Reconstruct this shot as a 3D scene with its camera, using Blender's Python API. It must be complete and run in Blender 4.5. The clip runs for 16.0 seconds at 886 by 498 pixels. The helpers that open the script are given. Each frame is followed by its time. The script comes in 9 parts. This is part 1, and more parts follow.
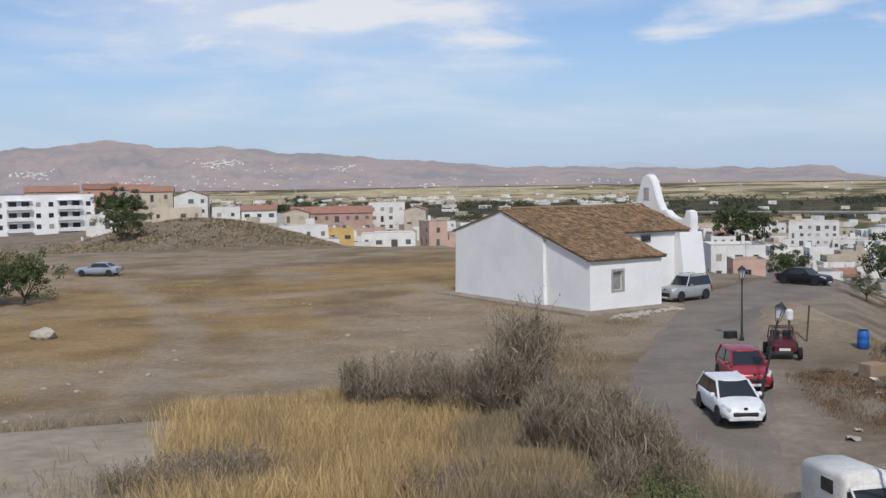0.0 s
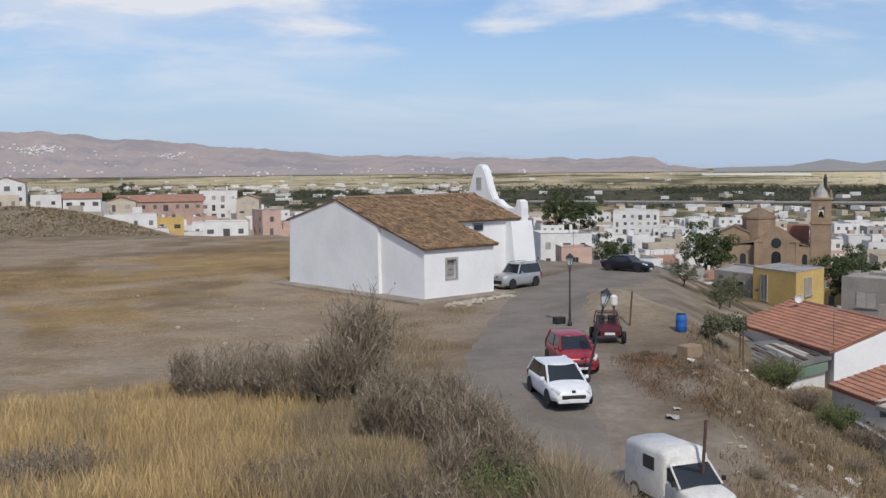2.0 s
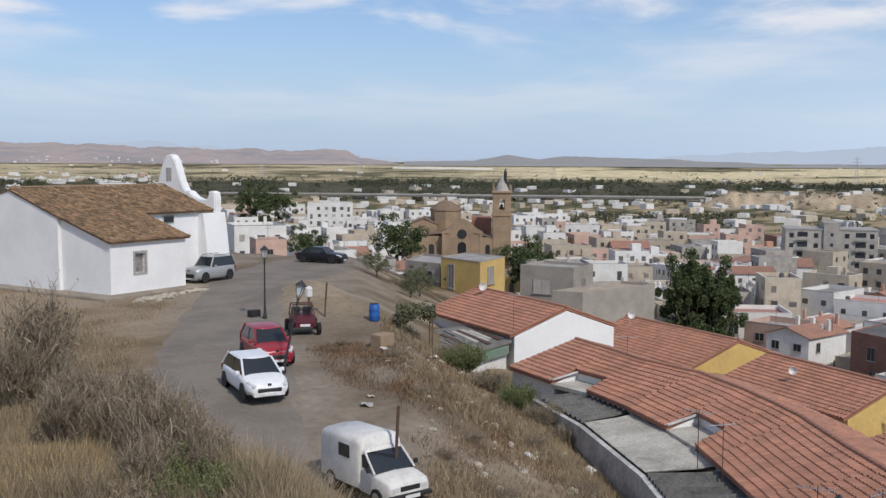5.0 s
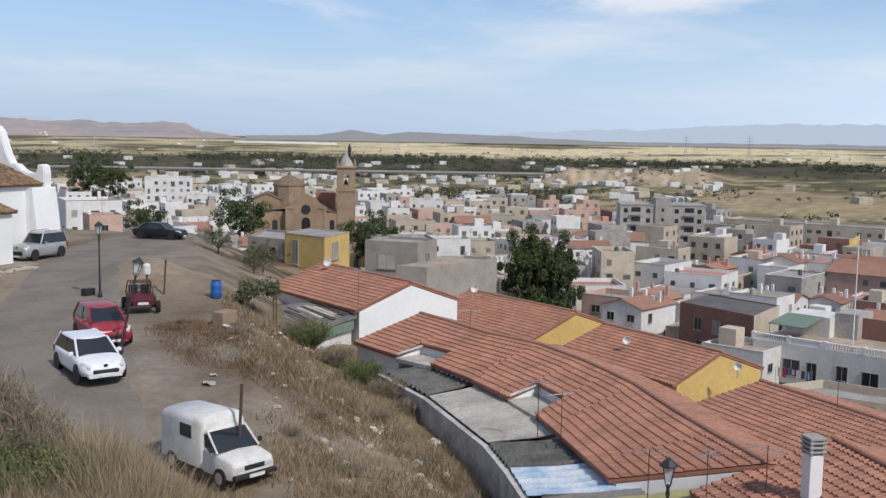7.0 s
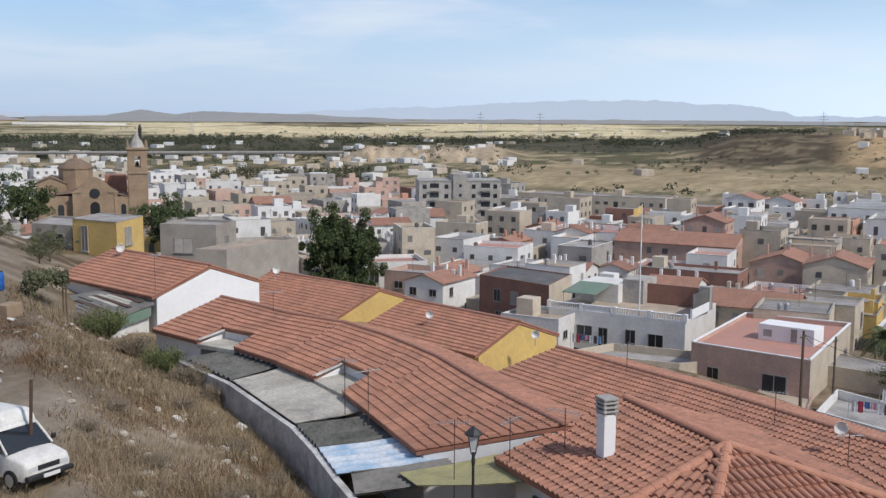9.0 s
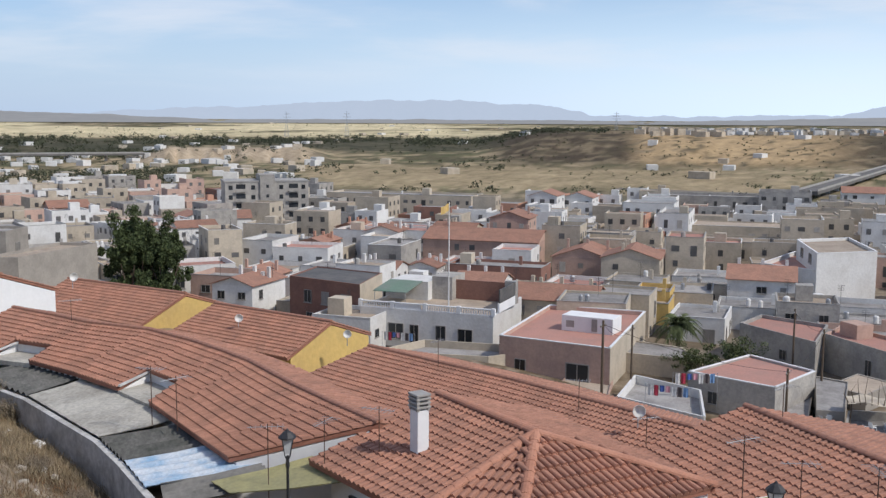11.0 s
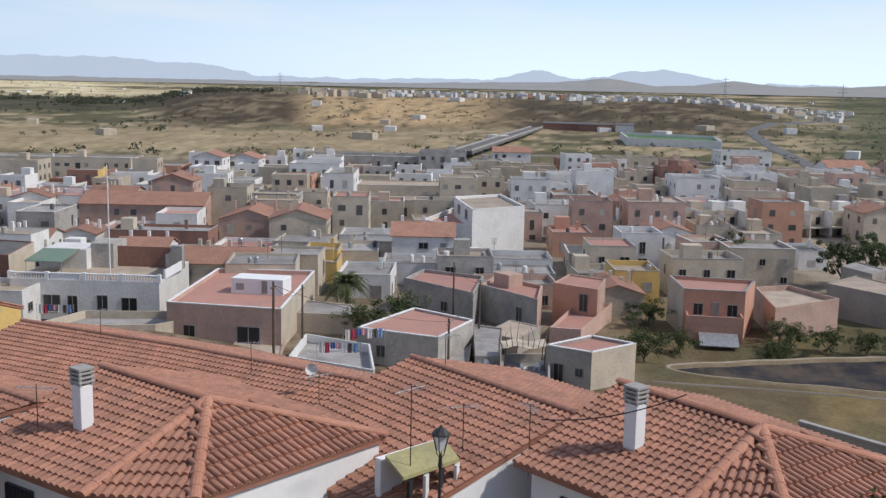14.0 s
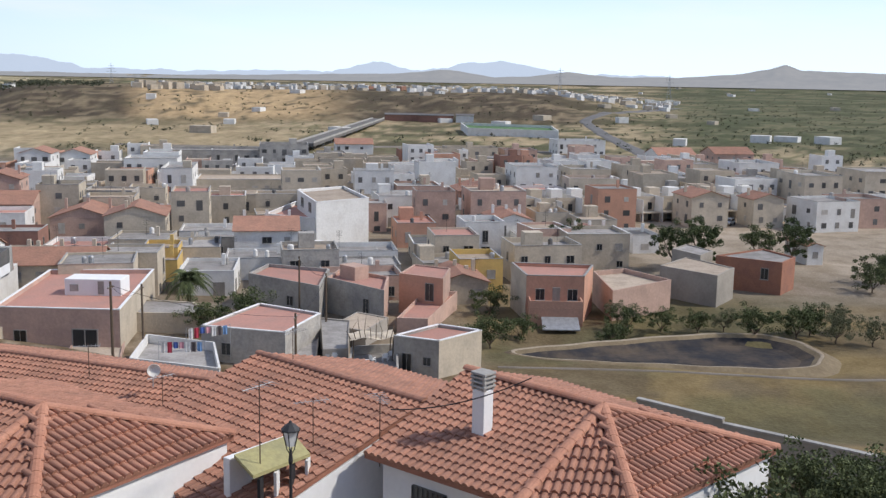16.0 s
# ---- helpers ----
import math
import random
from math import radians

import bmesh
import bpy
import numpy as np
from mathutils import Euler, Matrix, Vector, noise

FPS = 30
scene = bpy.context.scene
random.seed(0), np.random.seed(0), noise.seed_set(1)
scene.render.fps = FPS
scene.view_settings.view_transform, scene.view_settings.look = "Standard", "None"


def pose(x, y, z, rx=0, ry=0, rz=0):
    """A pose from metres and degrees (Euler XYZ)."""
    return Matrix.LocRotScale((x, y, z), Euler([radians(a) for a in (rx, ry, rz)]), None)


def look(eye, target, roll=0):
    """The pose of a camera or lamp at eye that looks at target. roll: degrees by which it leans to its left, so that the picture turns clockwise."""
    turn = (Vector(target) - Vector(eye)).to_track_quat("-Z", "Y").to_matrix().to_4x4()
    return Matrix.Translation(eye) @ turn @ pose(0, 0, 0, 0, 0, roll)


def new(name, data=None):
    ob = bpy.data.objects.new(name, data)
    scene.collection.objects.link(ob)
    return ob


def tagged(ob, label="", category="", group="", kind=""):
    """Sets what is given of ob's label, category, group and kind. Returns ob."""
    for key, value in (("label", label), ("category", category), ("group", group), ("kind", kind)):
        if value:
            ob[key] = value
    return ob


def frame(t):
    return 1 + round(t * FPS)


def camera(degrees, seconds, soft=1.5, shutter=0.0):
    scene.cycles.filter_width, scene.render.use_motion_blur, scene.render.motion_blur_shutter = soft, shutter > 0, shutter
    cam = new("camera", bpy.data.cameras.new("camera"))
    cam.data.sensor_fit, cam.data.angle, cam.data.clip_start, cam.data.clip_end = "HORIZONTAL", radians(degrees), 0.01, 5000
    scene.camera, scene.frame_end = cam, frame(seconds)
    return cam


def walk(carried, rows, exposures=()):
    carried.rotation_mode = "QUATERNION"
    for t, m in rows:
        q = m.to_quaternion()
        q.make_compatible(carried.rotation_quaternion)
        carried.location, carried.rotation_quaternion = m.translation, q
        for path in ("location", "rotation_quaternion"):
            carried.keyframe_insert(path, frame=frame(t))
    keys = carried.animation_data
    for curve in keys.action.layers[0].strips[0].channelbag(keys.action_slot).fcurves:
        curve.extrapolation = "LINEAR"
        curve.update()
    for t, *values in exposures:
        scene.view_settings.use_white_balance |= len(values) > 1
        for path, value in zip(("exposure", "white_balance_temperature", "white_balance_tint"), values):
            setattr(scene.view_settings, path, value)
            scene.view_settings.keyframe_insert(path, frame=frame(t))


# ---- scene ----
cam = camera(46.88, 16.0, soft=1.4)
EYE = (0.0, 0.0, 9.0)
walk(cam, [
    (0.0, pose(*EYE, 86.35, 0.99, -0.00)),
    (0.5, pose(*EYE, 86.18, 0.64, -1.71)),
    (1.0, pose(*EYE, 86.11, 0.42, -4.14)),
    (1.5, pose(*EYE, 85.91, 0.49, -6.56)),
    (2.0, pose(*EYE, 85.61, 0.58, -9.23)),
    (2.5, pose(*EYE, 85.61, 0.43, -11.88)),
    (3.0, pose(*EYE, 85.53, 0.12, -14.74)),
    (3.5, pose(*EYE, 85.37, -0.02, -17.02)),
    (4.0, pose(*EYE, 85.54, -0.10, -19.72)),
    (4.5, pose(*EYE, 85.46, -0.28, -22.83)),
    (5.0, pose(*EYE, 85.12, -0.31, -26.21)),
    (7.5, pose(*EYE, 83.56, -0.90, -37.28)),
    (8.0, pose(*EYE, 83.28, -0.73, -40.19)),
    (8.5, pose(*EYE, 82.97, -0.52, -43.04)),
    (9.0, pose(*EYE, 82.74, -0.33, -46.12)),
    (9.5, pose(*EYE, 82.75, -0.34, -48.78)),
    (12.0, pose(*EYE, 82.55, -0.42, -62.49)),
    (12.5, pose(*EYE, 82.30, -0.62, -65.53)),
    (13.0, pose(*EYE, 81.79, -0.79, -69.16)),
    (13.5, pose(*EYE, 81.33, -1.04, -72.37)),
    (14.0, pose(*EYE, 80.83, -1.18, -75.34)),
    (14.5, pose(*EYE, 80.50, -0.97, -77.09)),
    (15.0, pose(*EYE, 80.34, -0.73, -79.17)),
    (15.5, pose(*EYE, 80.38, -0.68, -81.54)),
    (16.0, pose(*EYE, 80.53, -0.99, -84.15)),
], exposures=[(0.0, -0.16, 6420, 11), (5.0, -0.12, 6480, 11), (7.5, -0.02, 6440, 11), (9.0, 0.0, 6420, 11), (12.0, -0.04, 6400, 11), (14.0, 0.0, 6430, 11), (16.0, 0.18, 6470, 11)])

# ---- sky and sun ----
SUN_AZ, SUN_EL = 176.0, 45.0
world = bpy.data.worlds.new("sky")
scene.world = world
world.use_nodes = True
wt = world.node_tree
wt.nodes.clear()


def wnode(kind, **kw):
    n = wt.nodes.new(kind)
    for k, v in kw.items():
        setattr(n, k, v)
    return n


def wmath(op, a, b=None):
    n = wnode("ShaderNodeMath", operation=op)
    for i, v in enumerate((a, b)):
        if v is None:
            continue
        if isinstance(v, (int, float)):
            n.inputs[i].default_value = v
        else:
            wt.links.new(v, n.inputs[i])
    return n.outputs[0]


sky = wnode("ShaderNodeTexSky", sky_type="NISHITA", sun_disc=False)
sky.sun_elevation, sky.sun_rotation = radians(SUN_EL), radians(SUN_AZ)
sky.air_density, sky.dust_density, sky.ozone_density = 1.0, 0.4, 2.0
coord = wnode("ShaderNodeTexCoord")
split = wnode("ShaderNodeSeparateXYZ")
wt.links.new(coord.outputs["Generated"], split.inputs[0])
up = wmath("MAXIMUM", split.outputs[2], 0.0)
den = wmath("ADD", up, 0.10)
flat = wnode("ShaderNodeCombineXYZ")
wt.links.new(wmath("DIVIDE", split.outputs[0], den), flat.inputs[0])
wt.links.new(wmath("DIVIDE", split.outputs[1], den), flat.inputs[1])


def cloud(scale, detail, lo, hi, stretch, seed):
    m = wnode("ShaderNodeMapping")
    m.inputs["Scale"].default_value = stretch
    m.inputs["Location"].default_value = (seed, seed * 0.7, 0)
    wt.links.new(flat.outputs[0], m.inputs[0])
    n = wnode("ShaderNodeTexNoise")
    n.inputs["Scale"].default_value, n.inputs["Detail"].default_value = scale, detail
    n.inputs["Roughness"].default_value = 0.55
    n.inputs["Distortion"].default_value = 0.3
    wt.links.new(m.outputs[0], n.inputs["Vector"])
    r = wnode("ShaderNodeMapRange", interpolation_type="SMOOTHSTEP")
    r.inputs[1].default_value, r.inputs[2].default_value = lo, hi
    wt.links.new(n.outputs["Fac"], r.inputs[0])
    return r.outputs[0]


veil = cloud(0.55, 7, 0.40, 0.70, (1.0, 1.0, 1.0), 3.1)
puffs = cloud(1.3, 10, 0.47, 0.70, (1.0, 1.0, 1.0), 7.3)
fade = wnode("ShaderNodeMapRange", interpolation_type="SMOOTHSTEP")
fade.inputs[1].default_value, fade.inputs[2].default_value = 0.0, 0.10
wt.links.new(up, fade.inputs[0])
high = wnode("ShaderNodeMapRange", interpolation_type="SMOOTHSTEP")
high.inputs[1].default_value, high.inputs[2].default_value = 0.095, 0.135
wt.links.new(up, high.inputs[0])
amount = wmath("MINIMUM", wmath("ADD", wmath("MULTIPLY", wmath("MULTIPLY", veil, 0.62), fade.outputs[0]), wmath("MULTIPLY", wmath("MULTIPLY", puffs, 0.9), high.outputs[0])), 1.0)
haze = wnode("ShaderNodeMapRange", interpolation_type="SMOOTHSTEP")
haze.inputs[1].default_value, haze.inputs[2].default_value = 0.20, -0.03
haze.inputs[4].default_value = 0.9
wt.links.new(split.outputs[2], haze.inputs[0])
south = wnode("ShaderNodeMapRange", interpolation_type="SMOOTHSTEP")
south.inputs[1].default_value, south.inputs[2].default_value = 1.0, 0.1
wt.links.new(split.outputs[1], south.inputs[0])
pale = wnode("ShaderNodeMix", data_type="RGBA")
wt.links.new(south.outputs[0], pale.inputs[0])
pale.inputs[6].default_value, pale.inputs[7].default_value = (4.3, 5.6, 7.7, 1), (8.6, 10.4, 12.6, 1)
air = wnode("ShaderNodeMix", data_type="RGBA")
wt.links.new(haze.outputs[0], air.inputs[0])
clear = wnode("ShaderNodeMix", data_type="RGBA", blend_type="MULTIPLY")
clear.inputs[0].default_value = 1.0
clear.inputs[7].default_value = (0.90, 1.0, 1.18, 1)
wt.links.new(sky.outputs[0], clear.inputs[6])
wt.links.new(clear.outputs[2], air.inputs[6])
wt.links.new(pale.outputs[2], air.inputs[7])
mix = wnode("ShaderNodeMix", data_type="RGBA")
wt.links.new(amount, mix.inputs[0])
wt.links.new(air.outputs[2], mix.inputs[6])
mix.inputs[7].default_value = (8.0, 8.3, 8.9, 1)
back = wnode("ShaderNodeBackground")
back.inputs[1].default_value = 0.104
wt.links.new(mix.outputs[2], back.inputs[0])
wt.links.new(back.outputs[0], wnode("ShaderNodeOutputWorld").inputs[0])

sun = new("sun", bpy.data.lights.new("sun", "SUN"))
sun.data.energy, sun.data.angle, sun.data.color = 2.95, radians(3.0), (1.0, 0.945, 0.86)
az, el = radians(SUN_AZ), radians(SUN_EL)
SUNDIR = Vector((math.sin(az) * math.cos(el), math.cos(az) * math.cos(el), math.sin(el)))
sun.matrix_world = look(SUNDIR * 300, (0, 0, 0))

# ---- materials ----
def material(name, color, rough=0.85, second=None, scale=1.0, fine=12.0, bump=0.15, metal=0.0, vary=0.0, stain=0.25, space="Object", island=0.0, spec=0.3, attribute=""):
    """A surface with coarse stains and fine grain in metres, and a small shift of brightness from object to object."""
    m = bpy.data.materials.new(name)
    m.use_nodes = True
    t = m.node_tree
    p = t.nodes["Principled BSDF"]
    p.inputs["Roughness"].default_value, p.inputs["Metallic"].default_value = rough, metal
    p.inputs["Specular IOR Level"].default_value = spec
    co = t.nodes.new("ShaderNodeTexCoord")
    vec = co.outputs[space] if space != "World" else t.nodes.new("ShaderNodeNewGeometry").outputs["Position"]
    if second is None:
        second = tuple(c * (1 - stain) for c in color)
    coarse, grain = t.nodes.new("ShaderNodeTexNoise"), t.nodes.new("ShaderNodeTexNoise")
    coarse.inputs["Scale"].default_value, coarse.inputs["Detail"].default_value = scale, 5
    coarse.inputs["Roughness"].default_value = 0.62
    grain.inputs["Scale"].default_value, grain.inputs["Detail"].default_value = fine, 4
    for n in (coarse, grain):
        t.links.new(vec, n.inputs["Vector"])
    ramp = t.nodes.new("ShaderNodeMapRange")
    ramp.interpolation_type = "SMOOTHSTEP"
    ramp.inputs[1].default_value, ramp.inputs[2].default_value = 0.35, 0.7
    t.links.new(coarse.outputs["Fac"], ramp.inputs[0])
    mixer = t.nodes.new("ShaderNodeMix")
    mixer.data_type = "RGBA"
    t.links.new(ramp.outputs[0], mixer.inputs[0])
    mixer.inputs[6].default_value, mixer.inputs[7].default_value = (*color, 1), (*second, 1)
    out = mixer.outputs[2]
    if attribute:
        at = t.nodes.new("ShaderNodeAttribute")
        at.attribute_name = attribute
        mul = t.nodes.new("ShaderNodeMix")
        mul.data_type, mul.blend_type = "RGBA", "MULTIPLY"
        mul.inputs[0].default_value = 1.0
        t.links.new(out, mul.inputs[6])
        t.links.new(at.outputs["Color"], mul.inputs[7])
        out = mul.outputs[2]
    hsv = t.nodes.new("ShaderNodeHueSaturation")
    t.links.new(out, hsv.inputs["Color"])
    g = t.nodes.new("ShaderNodeMapRange")
    g.inputs[1].default_value, g.inputs[2].default_value = 0.25, 0.75
    g.inputs[3].default_value, g.inputs[4].default_value = 1 - stain * 0.6, 1 + stain * 0.4
    t.links.new(grain.outputs["Fac"], g.inputs[0])
    val = g.outputs[0]
    if vary or island:
        src = t.nodes.new("ShaderNodeObjectInfo").outputs["Random"] if vary else t.nodes.new("ShaderNodeNewGeometry").outputs["Random Per Island"]
        r = t.nodes.new("ShaderNodeMapRange")
        k = vary or island
        r.inputs[3].default_value, r.inputs[4].default_value = 1 - k, 1 + k
        t.links.new(src, r.inputs[0])
        mm = t.nodes.new("ShaderNodeMath")
        mm.operation = "MULTIPLY"
        t.links.new(val, mm.inputs[0])
        t.links.new(r.outputs[0], mm.inputs[1])
        val = mm.outputs[0]
    t.links.new(val, hsv.inputs["Value"])
    t.links.new(hsv.outputs[0], p.inputs["Base Color"])
    if bump:
        b = t.nodes.new("ShaderNodeBump")
        b.inputs["Strength"].default_value, b.inputs["Distance"].default_value = bump, 0.5 / fine
        t.links.new(grain.outputs["Fac"], b.inputs["Height"])
        t.links.new(b.outputs[0], p.inputs["Normal"])
    return m


# Far hills: aerial haze is put in as a glow mixed into the surface.
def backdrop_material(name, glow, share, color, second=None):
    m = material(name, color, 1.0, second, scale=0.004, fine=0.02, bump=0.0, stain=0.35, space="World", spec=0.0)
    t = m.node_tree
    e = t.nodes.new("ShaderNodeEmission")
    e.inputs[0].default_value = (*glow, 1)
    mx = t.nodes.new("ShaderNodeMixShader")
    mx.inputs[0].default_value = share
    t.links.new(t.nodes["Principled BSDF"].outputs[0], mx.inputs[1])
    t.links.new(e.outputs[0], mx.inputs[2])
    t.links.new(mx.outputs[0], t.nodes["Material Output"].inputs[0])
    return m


GROUND = material("ground_soil", (1.0, 1.0, 1.0), 0.95, (0.72, 0.70, 0.66), 0.22, 2.4, 0.5, stain=0.32, space="World", attribute="soil", spec=0.1)
ROAD = material("worn_track", (0.232, 0.202, 0.168), 0.93, (0.172, 0.150, 0.124), 0.35, 5.0, 0.3, stain=0.18, space="World", spec=0.2)
WHITEWASH = material("whitewash", (0.81, 0.81, 0.80), 0.9, (0.74, 0.74, 0.735), 0.35, 5.0, 0.06, stain=0.06)
OLDTILE = material("old_roof_tile", (0.33, 0.215, 0.125), 0.9, (0.19, 0.135, 0.085), 1.2, 20.0, 0.2, island=0.35, stain=0.4)
OLDTILE_DECK = material("old_roof_bed", (0.20, 0.13, 0.085), 0.95, scale=1.0, fine=14.0)
TILE = material("terracotta_tile", (0.415, 0.205, 0.137), 0.75, (0.315, 0.162, 0.112), 0.7, 16.0, 0.15, island=0.14, stain=0.25)
TILE_ONE = material("terracotta_tile_single", (0.415, 0.205, 0.137), 0.75, (0.315, 0.162, 0.112), 0.7, 16.0, 0.15, vary=0.14, stain=0.25, space="World")
TILE_DECK = material("terracotta_bed", (0.36, 0.165, 0.11), 0.9, scale=0.8, fine=12.0)
WALLS = {
    "white": material("wall_white", (0.73, 0.72, 0.69), 0.9, (0.64, 0.62, 0.585), 0.35, 3.0, 0.2, vary=0.06, stain=0.16),
    "cream": material("wall_cream", (0.55, 0.475, 0.37), 0.9, (0.44, 0.38, 0.30), 0.35, 3.0, 0.2, vary=0.10, stain=0.18),
    "grey": material("wall_grey", (0.44, 0.41, 0.365), 0.93, (0.30, 0.285, 0.265), 0.4, 3.0, 0.3, vary=0.12, stain=0.25),
    "pink": material("wall_pink", (0.54, 0.37, 0.295), 0.9, (0.43, 0.30, 0.245), 0.35, 3.0, 0.2, vary=0.10, stain=0.18),
    "brown": material("wall_brown", (0.30, 0.16, 0.12), 0.9, (0.24, 0.13, 0.10), 0.4, 3.0, 0.25, vary=0.08, stain=0.18),
    "orange": material("wall_orange", (0.56, 0.31, 0.215), 0.9, (0.47, 0.27, 0.19), 0.35, 3.0, 0.2, vary=0.08, stain=0.16),
    "yellow": material("wall_yellow", (0.66, 0.46, 0.16), 0.9, (0.56, 0.39, 0.15), 0.4, 3.0, 0.2, vary=0.05, stain=0.14),
    "taupe": material("wall_taupe", (0.36, 0.325, 0.28), 0.93, (0.285, 0.26, 0.225), 0.3, 3.0, 0.15, vary=0.08, stain=0.16),
    "stone": material("wall_sandstone", (0.345, 0.25, 0.165), 0.92, (0.25, 0.18, 0.12), 0.25, 2.0, 0.3, stain=0.25),
    "brick": material("wall_brickwork", (0.36, 0.17, 0.11), 0.92, (0.28, 0.14, 0.10), 0.5, 5.0, 0.3, stain=0.25),
}
FLATS = {
    "grey": material("roof_grey", (0.36, 0.34, 0.32), 0.95, (0.24, 0.225, 0.21), 0.4, 4.0, 0.25, vary=0.2, stain=0.3),
    "red": material("roof_red_paint", (0.45, 0.235, 0.185), 0.9, (0.38, 0.22, 0.18), 0.3, 4.0, 0.2, vary=0.12, stain=0.22),
    "tan": material("roof_tan", (0.44, 0.36, 0.28), 0.95, (0.33, 0.27, 0.21), 0.4, 4.0, 0.25, vary=0.15, stain=0.25),
    "tile": material("roof_far_tile", (0.37, 0.195, 0.135), 0.85, (0.285, 0.16, 0.115), 0.6, 3.0, 0.3, vary=0.15, stain=0.25),
    "dark": material("roof_dark_sheet", (0.10, 0.10, 0.10), 0.8, (0.16, 0.15, 0.14), 0.4, 4.0, 0.2, vary=0.1),
    "green": material("roof_green_sheet", (0.16, 0.24, 0.18), 0.8, (0.20, 0.24, 0.20), 0.4, 4.0, 0.2, vary=0.1),
}
# far panes are paler than GLASS: reflected sky is put into their colour
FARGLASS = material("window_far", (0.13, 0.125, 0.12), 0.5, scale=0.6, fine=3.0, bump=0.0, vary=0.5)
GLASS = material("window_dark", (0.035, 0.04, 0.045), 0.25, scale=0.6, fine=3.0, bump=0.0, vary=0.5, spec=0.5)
FRAME = material("window_frame", (0.36, 0.34, 0.31), 0.6, scale=2.0, fine=20.0, bump=0.0)
CONCRETE = material("concrete", (0.40, 0.385, 0.36), 0.93, (0.29, 0.28, 0.26), 0.5, 5.0, 0.3, stain=0.25)
IRON = material("dark_iron", (0.03, 0.03, 0.032), 0.55, scale=3.0, fine=30.0, bump=0.05, spec=0.5)
RUST = material("rusty_metal", (0.12, 0.07, 0.05), 0.8, (0.07, 0.045, 0.035), 2.0, 20.0, 0.2)
STEEL = material("galvanised", (0.45, 0.46, 0.47), 0.5, scale=2.0, fine=20.0, bump=0.05, metal=0.6)
GRASS = material("dry_grass", (0.55, 0.40, 0.19), 0.9, (0.37, 0.27, 0.145), 0.5, 6.0, 0.0, island=0.35, stain=0.3, space="World")
TWIG = material("dry_twigs", (0.31, 0.25, 0.185), 0.95, (0.21, 0.17, 0.12), 1.5, 10.0, 0.0, island=0.4, space="World")
SCRUB = material("scrub_leaf", (0.20, 0.185, 0.115), 0.9, (0.145, 0.13, 0.08), 1.2, 8.0, 0.0, island=0.4, space="World")
LEAF = material("tree_leaf", (0.085, 0.11, 0.042), 0.85, (0.052, 0.072, 0.03), 0.8, 6.0, 0.0, island=0.45, space="World")
BARK = material("bark", (0.14, 0.105, 0.075), 0.95, scale=2.0, fine=14.0, bump=0.4)
ROCK = material("pale_rock", (0.50, 0.45, 0.37), 0.95, (0.40, 0.35, 0.28), 0.8, 5.0, 0.6, stain=0.25)
TYRE = material("tyre_rubber", (0.02, 0.02, 0.02), 0.85, scale=4.0, fine=30.0, bump=0.1)
CHROME = material("wheel_alloy", (0.5, 0.5, 0.52), 0.35, scale=4.0, fine=30.0, bump=0.0, metal=0.8)
CARGLASS = material("car_glass", (0.02, 0.025, 0.03), 0.08, scale=2.0, fine=10.0, bump=0.0, spec=0.7, stain=0.1)
PLASTIC = material("black_plastic", (0.03, 0.03, 0.032), 0.6, scale=4.0, fine=30.0, bump=0.05)
PLATE = material("plate_white", (0.7, 0.7, 0.68), 0.5, scale=4.0, fine=30.0, bump=0.0, stain=0.08)
LAMPGLASS = material("lamp_glass", (0.6, 0.62, 0.62), 0.15, scale=4.0, fine=30.0, bump=0.0, spec=0.6, stain=0.1)
REDLENS = material("red_lens", (0.35, 0.02, 0.02), 0.2, scale=4.0, fine=30.0, bump=0.0, spec=0.6)


# ---- small building kit ----
def link(name, verts, faces, mat, parent=None, label="", m=None, smooth=False):
    me = bpy.data.meshes.new(name)
    me.from_pydata([tuple(v) for v in verts], [], [tuple(f) for f in faces])
    me.materials.append(mat)
    if smooth:
        me.polygons.foreach_set("use_smooth", [True] * len(me.polygons))
    me.update()
    ob = new(name, me)
    if parent is not None:
        ob.parent = parent
    if m is not None:
        ob.matrix_basis = m
    if label:
        tagged(ob, label)
    return ob


def share(name, me, parent, m):
    ob = new(name, me)
    ob.parent = parent
    ob.matrix_basis = m
    return ob


def part(name, bm, mat, parent, label="", m=None, smooth=False):
    me = bpy.data.meshes.new(name)
    bm.to_mesh(me)
    bm.free()
    me.materials.append(mat)
    if smooth:
        me.polygons.foreach_set("use_smooth", [True] * len(me.polygons))
    ob = new(name, me)
    ob.parent = parent
    if m is not None:
        ob.matrix_basis = m
    if label:
        tagged(ob, label)
    return ob


def thing(name, m, label, category, group="", kind=""):
    ob = new(name)
    ob.empty_display_size = 0.2
    ob.matrix_basis = m
    return tagged(ob, label, category, group, kind)


def block(x0, y0, z0, x1, y1, z1, bevel=0.0, bm=None):
    """A box, bevelled, added to bm."""
    own = bmesh.new()
    bmesh.ops.create_cube(own, size=1, matrix=Matrix.Translation(((x0 + x1) / 2, (y0 + y1) / 2, (z0 + z1) / 2)) @ Matrix.Diagonal((x1 - x0, y1 - y0, z1 - z0, 1)))
    if bevel:
        bmesh.ops.bevel(own, geom=own.edges[:], offset=bevel, segments=2, affect="EDGES", profile=0.5)
    if bm is None:
        return own
    me = bpy.data.meshes.new("joined")
    own.to_mesh(me)
    own.free()
    bm.from_mesh(me)
    bpy.data.meshes.remove(me)
    return bm


